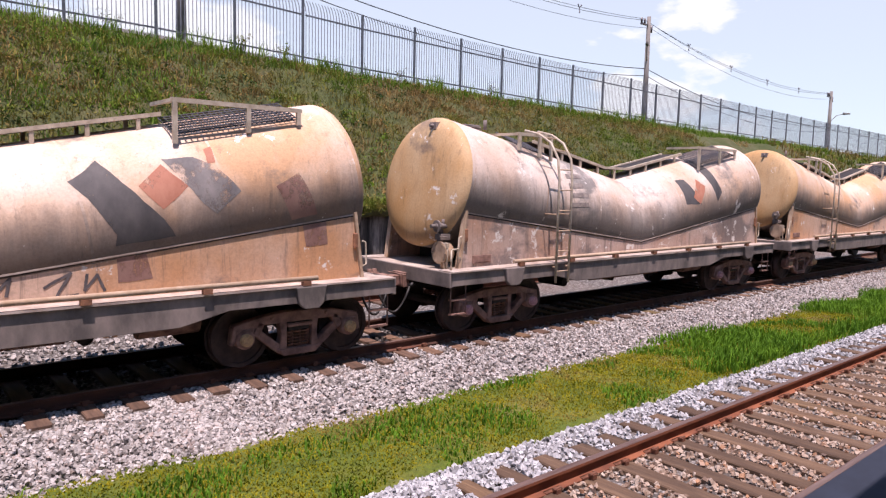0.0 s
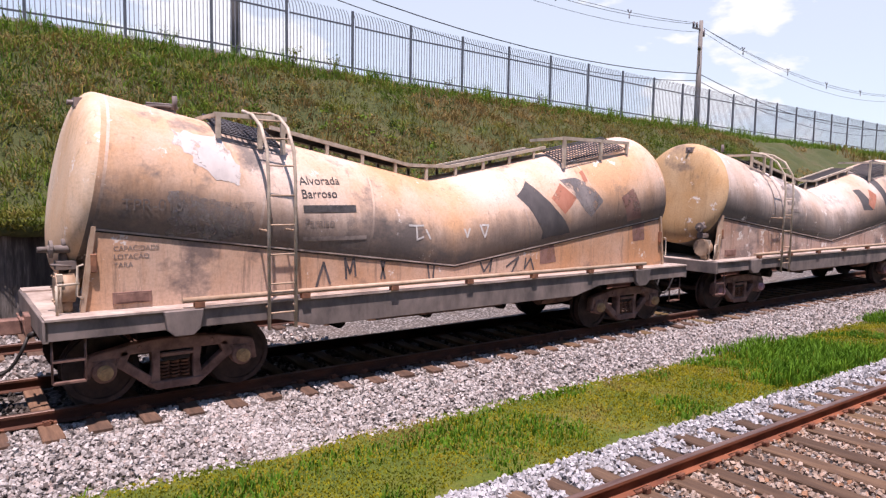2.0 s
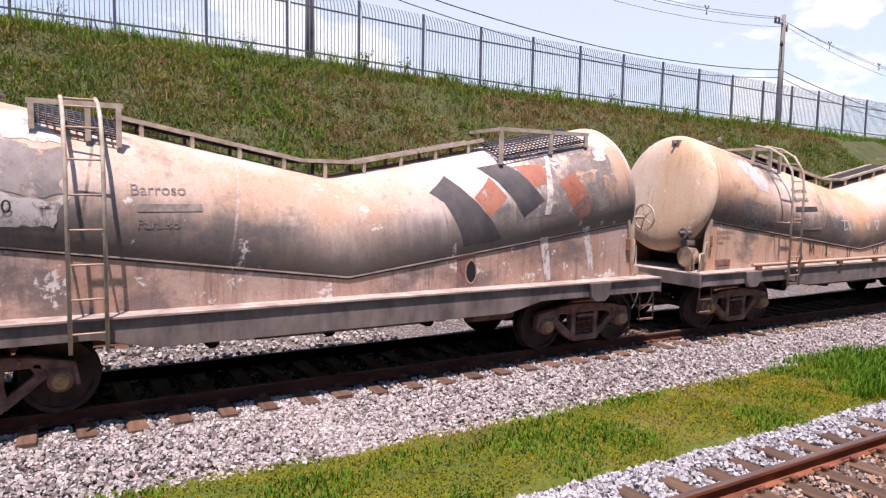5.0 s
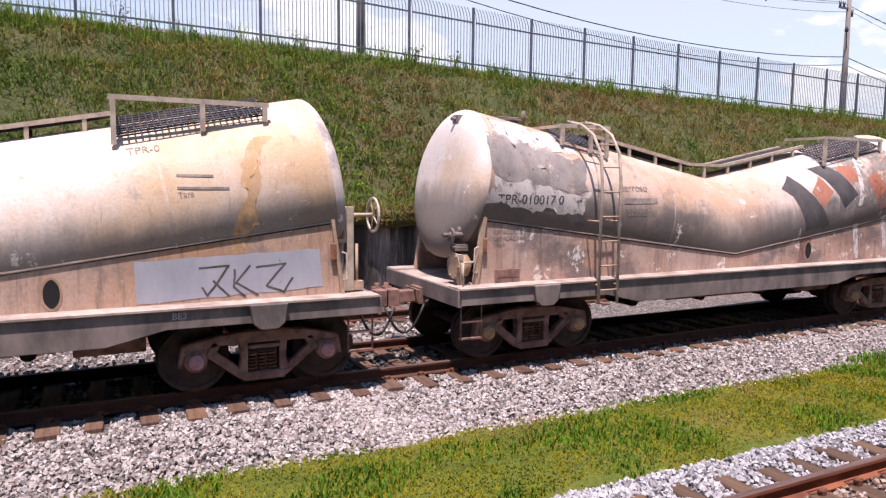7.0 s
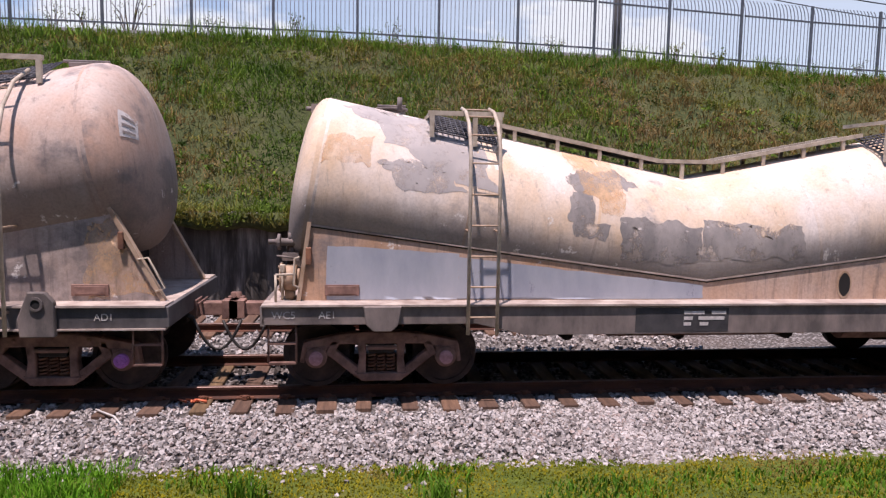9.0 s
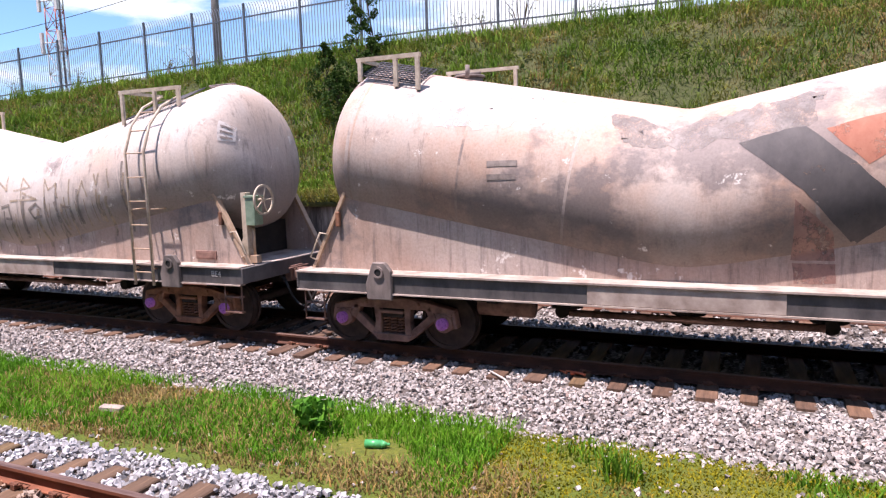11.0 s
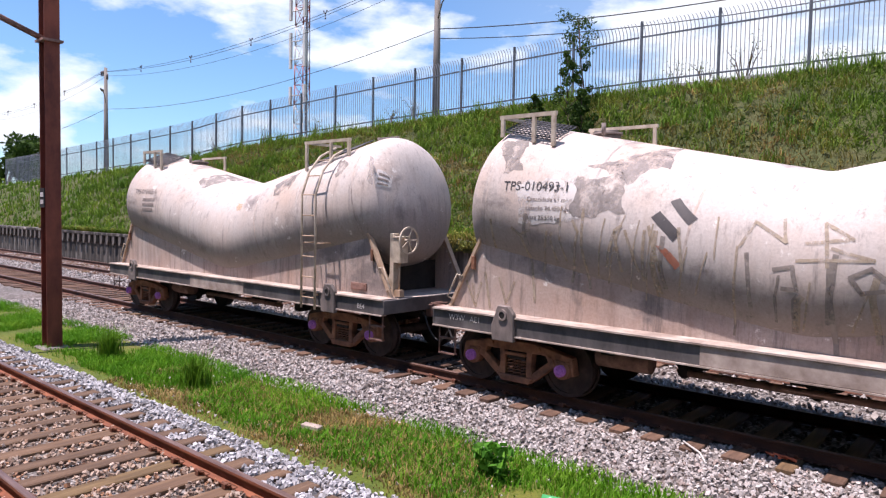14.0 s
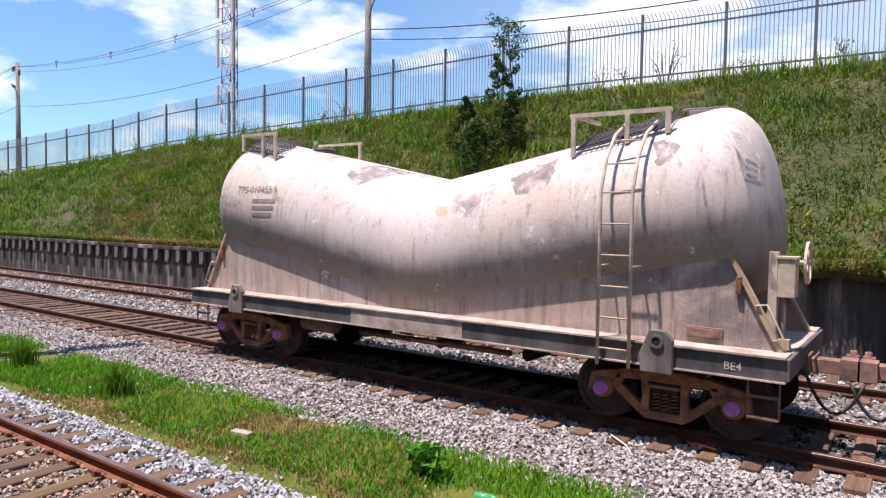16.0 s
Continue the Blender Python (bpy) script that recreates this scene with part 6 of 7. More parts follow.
stroke(TRAIN["D"][0], TPR, M_spray_dark, [(4.31, 1.58), (4.68, 1.61), (4.43, 1.34), (4.65, 1.25), (4.77, 1.42)], 0.028)
lettering(TRAIN["D"][0], TPR["tank"], "TPR-0", 2.85, 2.97, 0.15, M_letter_faint, "tank", 0.15)
lettering(TRAIN["D"][0], TPR["tank"], "WC5", -5.75, 1.0, 0.13, M_letter_white, HALF, 0.0)
lettering(TRAIN["D"][0], TPR["tank"], "AE1", -5.18, 1.0, 0.13, M_letter_white, HALF, 0.0)
lettering(TRAIN["D"][0], TPR["tank"], "BE3", 3.26, 1.04, 0.11, M_letter_white, HALF, 0.0)
poke_hole(TRAIN["D"][0], TPR, 2.02, 1.38)
marks(TRAIN["E"][0], TPS, [
    (M_logo_red, [(1.5, 2.97), (2.09, 3.14), (2.26, 2.84), (1.91, 2.57)]),
    (M_logo_wine, [(1.21, 2.19), (1.6, 1.83), (1.64, 1.48), (1.19, 1.48)]),
    (M_logo_wine, [(1.21, 1.45), (1.64, 1.44), (1.65, 1.22), (1.23, 1.2)]),
])
bars(TRAIN["E"][0], TPS["tank"], -2.46, 2.73, [0.42, 0.4], 0.075, 0.1, M_letter_faint)
lettering(TRAIN["E"][0], TPS["tank"], "AD1", 4.7, 0.99, 0.12, M_letter_white, HALF, 0.0)
marks(TRAIN["F"][0], TPS, [
    (M_pale_patch, [(-4.02, 3.2), (-2.99, 3.26), (-2.93, 2.65), (-3.9, 2.6)]),
    (M_grey_soft, [(-2.95, 3.47), (-1.93, 3.7), (-1.79, 3.41), (-2.33, 3.19)]),
    (M_grey_soft, [(-3.08, 3.27), (-2.34, 3.26), (-2.26, 2.79), (-2.99, 2.69)]),
    (M_grey_soft, [(-4.54, 3.85), (-4.13, 3.92), (-3.96, 3.37), (-4.32, 3.38)]),
    (M_logo_dark, [(-1.86, 2.72), (-1.75, 2.8), (-1.45, 2.52), (-1.55, 2.41)]),
    (M_logo_dark, [(-1.64, 2.92), (-1.52, 2.96), (-1.26, 2.7), (-1.36, 2.62)]),
    (M_logo_red, [(-1.78, 2.35), (-1.63, 2.31), (-1.43, 2.12), (-1.51, 2.05)]),
])
lettering(TRAIN["F"][0], TPS["tank"], "TPS-010493-1", -4.25, 3.1, 0.2, M_letter, "tank", -0.03)
lettering(TRAIN["F"][0], TPS["tank"], "Capacidade 61 m³", -3.81, 2.93, 0.095, M_letter_faint, "tank", -0.03)
lettering(TRAIN["F"][0], TPS["tank"], "Lotação 74.450 kg", -3.82, 2.8, 0.095, M_letter_faint, "tank", -0.03)
lettering(TRAIN["F"][0], TPS["tank"], "Tara 25.550 kg", -3.8, 2.66, 0.095, M_letter, "tank", -0.03)
stroke(TRAIN["F"][0], TPS, M_spray, [(-4.48, 2.64), (-4.5, 2.2)], 0.045)
stroke(TRAIN["F"][0], TPS, M_spray, [(-4.09, 2.53), (-3.94, 2.42), (-3.76, 2.51)], 0.045)
stroke(TRAIN["F"][0], TPS, M_spray, [(-3.94, 2.42), (-3.82, 2.0), (-3.76, 1.39)], 0.045)
stroke(TRAIN["F"][0], TPS, M_spray, [(-3.45, 2.48), (-3.61, 1.87)], 0.045)
stroke(TRAIN["F"][0], TPS, M_spray, [(-3.01, 2.64), (-2.94, 2.5), (-3.11, 1.76)], 0.045)
stroke(TRAIN["F"][0], TPS, M_spray, [(-2.51, 2.03), (-2.37, 2.52), (-2.27, 2.59)], 0.045)
stroke(TRAIN["F"][0], TPS, M_spray, [(-2.37, 2.52), (-2.28, 1.98)], 0.045)
stroke(TRAIN["F"][0], TPS, M_spray, [(-2.21, 2.53), (-2.02, 2.0)], 0.045)
stroke(TRAIN["F"][0], TPS, M_spray, [(-1.93, 2.54), (-1.97, 1.87)], 0.045)
stroke(TRAIN["F"][0], TPS, M_spray, [(-1.88, 2.6), (-1.69, 1.9)], 0.045)
stroke(TRAIN["F"][0], TPS, M_spray, [(-1.48, 2.58), (-1.42, 2.05)], 0.045)
stroke(TRAIN["F"][0], TPS, M_spray, [(-5.09, 1.62), (-4.93, 1.26)], 0.045)
stroke(TRAIN["F"][0], TPS, M_spray, [(-4.96, 1.59), (-4.91, 1.22), (-4.8, 1.61)], 0.045)
stroke(TRAIN["F"][0], TPS, M_spray, [(-4.72, 1.78), (-4.61, 1.22)], 0.045)
stroke(TRAIN["F"][0], TPS, M_spray, [(-4.44, 1.72), (-4.3, 1.33), (-4.14, 1.67)], 0.045)
stroke(TRAIN["F"][0], TPS, M_spray, [(-0.71, 2.4), (-0.57, 2.68), (-0.21, 2.45), (-0.26, 2.71)], 0.04)
stroke(TRAIN["F"][0], TPS, M_spray, [(0.18, 2.68), (0.24, 2.19)], 0.04)
stroke(TRAIN["F"][0], TPS, M_spray, [(0.18, 2.68), (0.47, 2.51), (-0.01, 2.44)], 0.04)
stroke(TRAIN["F"][0], TPS, M_spray, [(0.27, 2.4), (0.68, 2.29), (-0.09, 2.25)], 0.04)
stroke(TRAIN["F"][0], TPS, M_spray, [(0.89, 2.64), (0.96, 1.95)], 0.04)
stroke(TRAIN["F"][0], TPS, M_spray, [(0.89, 2.64), (1.03, 2.45), (1.22, 2.57), (1.28, 2.31)], 0.04)
stroke(TRAIN["F"][0], TPS, M_spray, [(1.83, 2.36), (1.96, 2.6), (2.06, 2.33)], 0.04)
stroke(TRAIN["F"][0], TPS, M_spray, [(2.26, 2.72), (2.32, 2.53), (2.38, 2.72)], 0.04)
stroke(TRAIN["F"][0], TPS, M_spray, [(2.6, 2.8), (2.63, 2.49)], 0.04)
stroke(TRAIN["F"][0], TPS, M_spray_grey, [(-0.63, 2.3), (-0.58, 1.54)], 0.05)
stroke(TRAIN["F"][0], TPS, M_spray_grey, [(-0.32, 2.13), (-0.13, 2.18), (-0.07, 1.91), (-0.23, 1.92)], 0.05)
stroke(TRAIN["F"][0], TPS, M_spray_grey, [(0.26, 2.24), (0.24, 1.55)], 0.05)
stroke(TRAIN["F"][0], TPS, M_spray_grey, [(0.46, 2.09), (0.66, 2.2), (0.79, 2.1)], 0.05)
stroke(TRAIN["F"][0], TPS, M_spray_grey, [(0.46, 2.09), (0.58, 1.92), (0.78, 1.96)], 0.05)
stroke(TRAIN["F"][0], TPS, M_spray_grey, [(0.92, 2.31), (0.88, 1.59)], 0.05)
stroke(TRAIN["F"][0], TPS, M_spray_grey, [(1.18, 2.22), (1.3, 1.61)], 0.05)
stroke(TRAIN["F"][0], TPS, M_spray_grey, [(1.38, 2.14), (1.58, 2.13), (1.6, 1.9)], 0.05)
stroke(TRAIN["F"][0], TPS, M_spray, [(-2.51, 2.68), (-2.67, 1.88)], 0.022)
stroke(TRAIN["F"][0], TPS, M_spray, [(-2.23, 2.73), (-2.53, 1.78)], 0.022)
stroke(TRAIN["F"][0], TPS, M_spray, [(-2.01, 2.68), (-2.19, 1.69)], 0.022)
stroke(TRAIN["F"][0], TPS, M_spray, [(-1.82, 2.63), (-1.97, 1.6)], 0.022)
stroke(TRAIN["F"][0], TPS, M_spray, [(-1.36, 2.34), (-1.51, 1.63)], 0.022)
stroke(TRAIN["F"][0], TPS, M_spray, [(-1.1, 2.29), (-1.27, 1.74)], 0.022)
stroke(TRAIN["F"][0], TPS, M_spray, [(-1.0, 2.73), (-1.01, 2.2)], 0.022)
stroke(TRAIN["F"][0], TPS, M_spray, [(1.73, 2.24), (1.72, 1.82)], 0.022)
stroke(TRAIN["F"][0], TPS, M_spray, [(1.96, 2.28), (1.95, 1.78)], 0.022)
stroke(TRAIN["F"][0], TPS, M_spray, [(2.16, 2.25), (2.17, 1.84)], 0.022)
stroke(TRAIN["F"][0], TPS, M_spray, [(2.4, 2.22), (2.37, 1.93)], 0.022)
stroke(TRAIN["F"][0], TPS, M_spray, [(2.9, 2.42), (3.0, 2.04)], 0.022)
stroke(TRAIN["F"][0], TPS, M_spray, [(1.45, 2.31), (1.44, 1.8)], 0.022)
stroke(TRAIN["F"][0], TPS, M_spray, [(1.05, 2.21), (0.98, 1.59)], 0.022)
stroke(TRAIN["F"][0], TPS, M_spray, [(0.65, 1.94), (0.48, 1.47)], 0.022)
stroke(TRAIN["F"][0], TPS, M_spray, [(0.07, 2.0), (-0.01, 1.43)], 0.022)
lettering(TRAIN["F"][0], TPS["tank"], "W3W", -5.19, 1.01, 0.13, M_letter_white, HALF, 0.0)
lettering(TRAIN["F"][0], TPS["tank"], "AE1", -4.76, 1.01, 0.13, M_letter_white, HALF, 0.0)
lettering(TRAIN["F"][0], TPS["tank"], "BE4", 4.93, 1.01, 0.13, M_letter_white, HALF, 0.0)
lettering(TRAIN["G"][0], TPS["tank"], "TPS-010453 1", -4.24, 3.11, 0.19, M_letter_faint, "tank", 0.0)
bars(TRAIN["G"][0], TPS["tank"], -3.79, 2.99, [0.62, 0.6, 0.55], 0.07, 0.06, M_letter_faint)
marks(TRAIN["G"][0], TPS, [
    (M_grey_soft, [(-1.92, 3.55), (-1.32, 3.68), (-0.67, 3.54), (-1.44, 3.19)]),
    (M_grey_soft, [(1.66, 3.27), (2.04, 3.42), (2.29, 3.25), (1.89, 3.04)]),
    (M_grey_soft, [(1.95, 3.52), (2.31, 3.54), (2.41, 3.19), (2.22, 3.2)]),
    (M_grey_soft, [(3.72, 3.74), (4.14, 3.67), (4.12, 3.44), (3.98, 3.41)]),
    (M_grey_soft, [(4.75, 3.77), (5.0, 3.68), (5.14, 3.17), (4.95, 3.3)]),
    (M_orange_dust, [(0.38, 2.83), (0.6, 2.86), (0.68, 2.76), (0.46, 2.72)]),
])
lettering(TRAIN["G"][0], TPS["tank"], "BE4", 4.86, 0.96, 0.13, M_letter_white, HALF, 0.0)
lettering(TRAIN["B"][0], TPR["tank"], "Alvorada", -2.7, 2.7, 0.186, M_letter, "tank", 0.025)
lettering(TRAIN["B"][0], TPR["tank"], "Barroso", -2.7, 2.52, 0.178, M_letter, "tank", 0.015)
bars(TRAIN["B"][0], TPR["tank"], -2.69, 2.42, [0.85], 0.1, 0.1, M_letter)
lettering(TRAIN["B"][0], TPR["tank"], "Paraíso", -2.68, 2.13, 0.162, M_letter_faint, "tank", -0.017)
lettering(TRAIN["C"][0], TPR["tank"], "Barroso", -2.78, 2.56, 0.197, M_letter_faint, "tank", 0.0)
bars(TRAIN["C"][0], TPR["tank"], -2.71, 2.45, [0.75], 0.09, 0.1, M_letter_faint)
lettering(TRAIN["C"][0], TPR["tank"], "Paraíso", -2.72, 2.17, 0.167, M_letter_faint, "tank", -0.016)
marks(TRAIN["B"][0], TPR, [
    (M_grey_soft, [(-4.45, 2.6), (-3.39, 2.43), (-3.39, 1.99), (-4.46, 2.05)]),
    (M_pale_patch, [(-4.37, 3.39), (-3.66, 3.25), (-3.5, 2.69), (-4.12, 2.86)]),
])

band_mark(TRAIN["C"][0], TPR, M_grey_soft, [((2.7, 3.2), (2.8, 2.2)), ((3.7, 3.42), (3.8, 2.3)), ((4.85, 3.5), (4.95, 2.45))])
runs = random.Random(5)
for k in range(22):
    x, top = runs.uniform(-4.3, 3.1), runs.uniform(-0.25, 0.35)
    axis = 2.07 + 0.19 * abs(x)
    stroke(TRAIN["F"][0], TPS, M_spray if k % 3 else M_spray_grey, [(x, axis + top), (x - 0.04, axis - 0.3), (x - 0.02 + runs.uniform(-0.05, 0.05), axis - runs.uniform(0.55, 0.95))], runs.uniform(0.03, 0.075), 0.0042)
band_mark(TRAIN["C"][0], TPR, M_logo_dark, [((1.7, 2.88), (1.34, 2.62)), ((1.88, 2.71), (1.55, 2.48)), ((2.1, 2.5), (1.67, 2.25)), ((2.34, 2.22), (1.79, 2.01)), ((2.55, 1.91), (1.85, 1.81))])
band_mark(TRAIN["C"][0], TPR, M_logo_red, [((2.43, 2.88), (2.08, 2.55)), ((2.66, 2.58), (2.34, 2.25))])
band_mark(TRAIN["C"][0], TPR, M_logo_dark, [((2.75, 3.11), (2.31, 3.02)), ((2.98, 2.99), (2.57, 2.8)), ((3.17, 2.78), (2.76, 2.55)), ((3.37, 2.52), (2.95, 2.25))])
band_mark(TRAIN["C"][0], TPR, M_logo_red, [((2.97, 3.07), (3.49, 3.11)), ((3.19, 2.74), (3.51, 2.79))])
band_mark(TRAIN["C"][0], TPR, M_logo_red, [((4.04, 2.99), (3.72, 2.83)), ((4.2, 2.76), (3.88, 2.55)), ((4.28, 2.65), (3.94, 2.41))])
band_mark(TRAIN["C"][0], TPR, M_logo_wine, [((4.27, 2.62), (3.94, 2.39)), ((4.45, 2.37), (4.11, 2.19))])
band_mark(TRAIN["C"][0], TPR, M_logo_wine, [((1.76, 1.69), (2.09, 1.73)), ((1.78, 1.23), (2.14, 1.26))])
band_mark(TRAIN["C"][0], TPR, M_white_run, [((3.69, 3.37), (3.76, 3.37)), ((3.53, 3.02), (3.61, 3.02)), ((3.45, 2.7), (3.57, 2.7)), ((3.36, 2.29), (3.48, 2.29))])
band_mark(TRAIN["C"][0], TPR, M_white_run, [((3.33, 1.92), (3.51, 1.94)), ((3.43, 1.55), (3.57, 1.55)), ((3.49, 1.19), (3.6, 1.21))])
band_mark(TRAIN["C"][0], TPR, M_white_run, [((4.23, 2.07), (4.39, 2.09)), ((4.38, 1.63), (4.5, 1.62)), ((4.43, 1.3), (4.53, 1.29))])
band_mark(TRAIN["C"][0], TPR, M_pale_patch, [((4.62, 3.66), (4.9, 3.7)), ((4.62, 3.5), (4.95, 3.5)), ((4.5, 3.14), (4.75, 3.2))])
band_mark(TRAIN["C"][0], TPR, M_grey_patch, [((-5.24, 3.53), (-5.2, 2.77)), ((-4.68, 3.36), (-4.77, 2.72)), ((-4.09, 3.19), (-4.17, 2.61)), ((-3.41, 3.01), (-3.46, 2.56))])
band_mark(TRAIN["C"][0], TPR, M_pale_patch, [((-5.15, 2.75), (-5.29, 2.35)), ((-4.62, 2.71), (-4.62, 2.29)), ((-4.1, 2.59), (-4.09, 2.24)), ((-3.41, 2.5), (-3.54, 2.18))])
band_mark(TRAIN["C"][0], TPR, M_pale_patch, [((-5.0, 3.72), (-5.08, 3.5)), ((-4.7, 3.62), (-4.7, 3.3)), ((-4.08, 3.52), (-4.08, 3.22)), ((-3.6, 3.44), (-3.44, 3.08))])
band_mark(TRAIN["B"][0], TPR, M_logo_dark, [((1.76, 2.83), (1.42, 2.57)), ((1.94, 2.65), (1.6, 2.39)), ((2.19, 2.4), (1.78, 2.13)), ((2.45, 2.14), (1.9, 1.95)), ((2.61, 1.91), (1.89, 1.81))])
band_mark(TRAIN["B"][0], TPR, M_logo_red, [((2.48, 2.81), (2.18, 2.53)), ((2.78, 2.55), (2.45, 2.25))])
band_mark(TRAIN["B"][0], TPR, M_logo_dark_soft, [((2.9, 2.92), (2.51, 2.88)), ((3.15, 2.82), (2.75, 2.58)), ((3.37, 2.61), (2.96, 2.33)), ((3.47, 2.5), (3.13, 2.19))])
band_mark(TRAIN["B"][0], TPR, M_logo_wine, [((4.33, 2.76), (3.98, 2.56)), ((4.52, 2.45), (4.11, 2.32)), ((4.64, 2.17), (4.24, 2.08))])
band_mark(TRAIN["B"][0], TPR, M_logo_red, [((3.16, 3.07), (3.05, 3.03)), ((3.17, 2.87), (3.07, 2.84))])
band_mark(TRAIN["B"][0], TPR, M_logo_wine, [((4.44, 2.0), (4.82, 2.06)), ((4.49, 1.69), (4.85, 1.71))])
band_mark(TRAIN["B"][0], TPR, M_logo_wine, [((1.91, 1.66), (2.26, 1.7)), ((1.92, 1.36), (2.33, 1.38))])
band_mark(TRAIN["D"][0], TPR, M_rust_streak, [((4.48, 3.2), (4.22, 3.16)), ((4.4, 2.87), (4.12, 2.83)), ((4.37, 2.56), (4.12, 2.56)), ((4.33, 2.09), (4.02, 2.1)), ((4.19, 1.78), (4.0, 1.79))])
band_mark(TRAIN["E"][0], TPS, M_logo_dark, [((1.27, 3.03), (0.6, 2.85)), ((1.78, 2.6), (1.28, 2.31)), ((2.3, 2.07), (1.81, 1.67))])
band_mark(TRAIN["E"][0], TPS, M_grey_soft, [((-0.92, 3.29), (-0.76, 2.92)), ((-0.14, 3.1), (-0.1, 2.8)), ((0.59, 3.22), (0.63, 2.88)), ((1.56, 3.44), (1.34, 3.07))])
band_mark(TRAIN["E"][0], TPS, M_pale_patch, [((-3.46, 3.64), (-3.26, 3.22)), ((-2.65, 3.59), (-2.47, 3.17)), ((-1.87, 3.55), (-1.76, 3.29))])
lettering(TRAIN["B"][0], TPR["tank"], "TPR-010", -5.02, 2.37, 0.20, M_letter_faint, "tank", -0.02)
for k, words in enumerate(("CAPACIDADE", "LOTAÇÃO", "TARA")):
    lettering(TRAIN["B"][0], TPR["tank"], words, -5.10, 1.88 - 0.10 * k, 0.085, M_letter_faint, TPR["w"], 0.0)
bars(TRAIN["D"][0], TPR["tank"], 3.38, 2.75, [0.42, 0.6], 0.03, 0.12, M_letter_faint)
lettering(TRAIN["D"][0], TPR["tank"], "Tara", 3.39, 2.47, 0.10, M_letter_faint, "tank", 0.12)
band_mark(TRAIN["E"][0], TPS, M_orange_dust, [((4.58, 2.20), (4.84, 2.22)), ((4.52, 1.75), (5.06, 1.75)), ((4.48, 1.22), (5.34, 1.22))])
bm = bmesh.new()
box(bm, -1.10, 0.18, -HALF - 0.004, -HALF + 0.01, 0.80, 1.115)
part("painted_panel", bm, M_logo_plain, TRAIN["D"][0], "black painted panel on the sill")
for x, z, wd in ((-0.44, 1.03, 0.28), (-0.06, 1.03, 0.20), (-0.44, 0.955, 0.12), (-0.24, 0.955, 0.36), (-0.44, 0.88, 0.10), (-0.22, 0.88, 0.12)):
    bm = bmesh.new()
    box(bm, x, x + wd, -HALF - 0.008, -HALF - 0.002, z, z + 0.045)
    part("faded_bar", bm, M_letter_white, TRAIN["D"][0])



# ---- poles, cables, tower ----
def utility_pole(x, y, z0, height, lamp, label):
    root = new("utility_pole")
    root.location = (x, y, z0)
    tagged(root, label, "utility pole", "poles along the fence")
    bm = bmesh.new()
    rod(bm, (0, 0, -2.0), (0, 0, height), 0.20, 10, 0.11)
    part("shaft", bm, M_concrete, root)
    bm = bmesh.new()
    box(bm, -0.75, 0.1, -0.05, 0.05, height - 0.52, height - 0.44)
    for xx in (-0.7, -0.4):
        rod(bm, (xx, 0, height - 0.44), (xx, 0, height - 0.16), 0.06, 8)
    rod(bm, (0.25, 0, height - 0.85), (0.25, 0, height - 0.45), 0.08, 8)
    part("crossarm", bm, M_insul, root, "crossarm with insulators")
    if lamp:
        bm = bmesh.new()
        s = lamp
        pipe(bm, [(0, 0, height - 2.6), (s * 0.5, -0.3, height - 2.0), (s * 1.1, -0.7, height - 1.8)], 0.03, 6)
        rod(bm, (s * 1.05, -0.66, height - 1.8), (s * 1.55, -1.0, height - 1.78), 0.10, 8, 0.06)
        part("street_light", bm, M_concrete, root, "curved street light arm")
    return root


POLES = [(62.6, 5.1, 1), (34.9, 6.15, -1), (8.2, 6.6, 0), (-19.85, 6.9, 1), (-50.8, 7.6, 1), (-81, 7.6, 1)]
tops = []
for x, h, lamp in POLES:
    y, z = fence_y(x) + 0.9, fence_z(x)
    utility_pole(x, y, z, h, lamp, "slim grey concrete utility pole behind the fence")
    tops.append(Vector((x, y, z + h)))


def cable(a, b, sag, r, label):
    bm = bmesh.new()
    pts = [a.lerp(b, t) + Vector((0, 0, -sag * 4 * t * (1 - t))) for t in [k / 14 for k in range(15)]]
    pipe(bm, pts, r, 5)
    ob = part("cable", bm, M_wire, None)
    tagged(ob, label, "cable", "overhead cables")


for a, b in zip(tops, tops[1:]):
    for dx, dz, sag, r in ((-0.6, -0.2, 0.9, 0.012), (-0.3, -0.25, 1.0, 0.012), (0.25, -0.6, 1.1, 0.010)):
        cable(a + Vector((dx, 0, dz)), b + Vector((dx, 0, dz)), sag, r, "thin overhead power cable between poles")
    cable(a + Vector((0, 0, -2.9)), b + Vector((0, 0, -2.9)), 0.9, 0.022 if a.x > 0 else 0.014, "thick black telephone cable between poles")
    if a.x > 0:
        cable(a + Vector((0, 0, -3.3)), b + Vector((0, 0, -3.3)), 1.0, 0.018, "black telephone cable between poles")
    for t in (0.22, 0.42, 0.62, 0.82):
        p = (a + Vector((-0.45, 0, -0.22))).lerp(b + Vector((-0.45, 0, -0.22)), t) - Vector((0, 0, 0.95 * 4 * t * (1 - t)))
        bm = bmesh.new()
        for q in ((0.13, 0, 0.16), (-0.13, 0, 0.16), (0.0, 0, -0.22)):
            rod(bm, p, p + Vector(q), 0.018, 6)
            rod(bm, p + Vector(q) * 0.7, p + Vector(q) * 1.1, 0.034, 6)
        me = to_mesh("cable_spacer", bm, M_insul)
        tagged(part("cable_spacer", me, None, None), "dark cable spacer on the power line", "cable spacer", "spacers on the line")


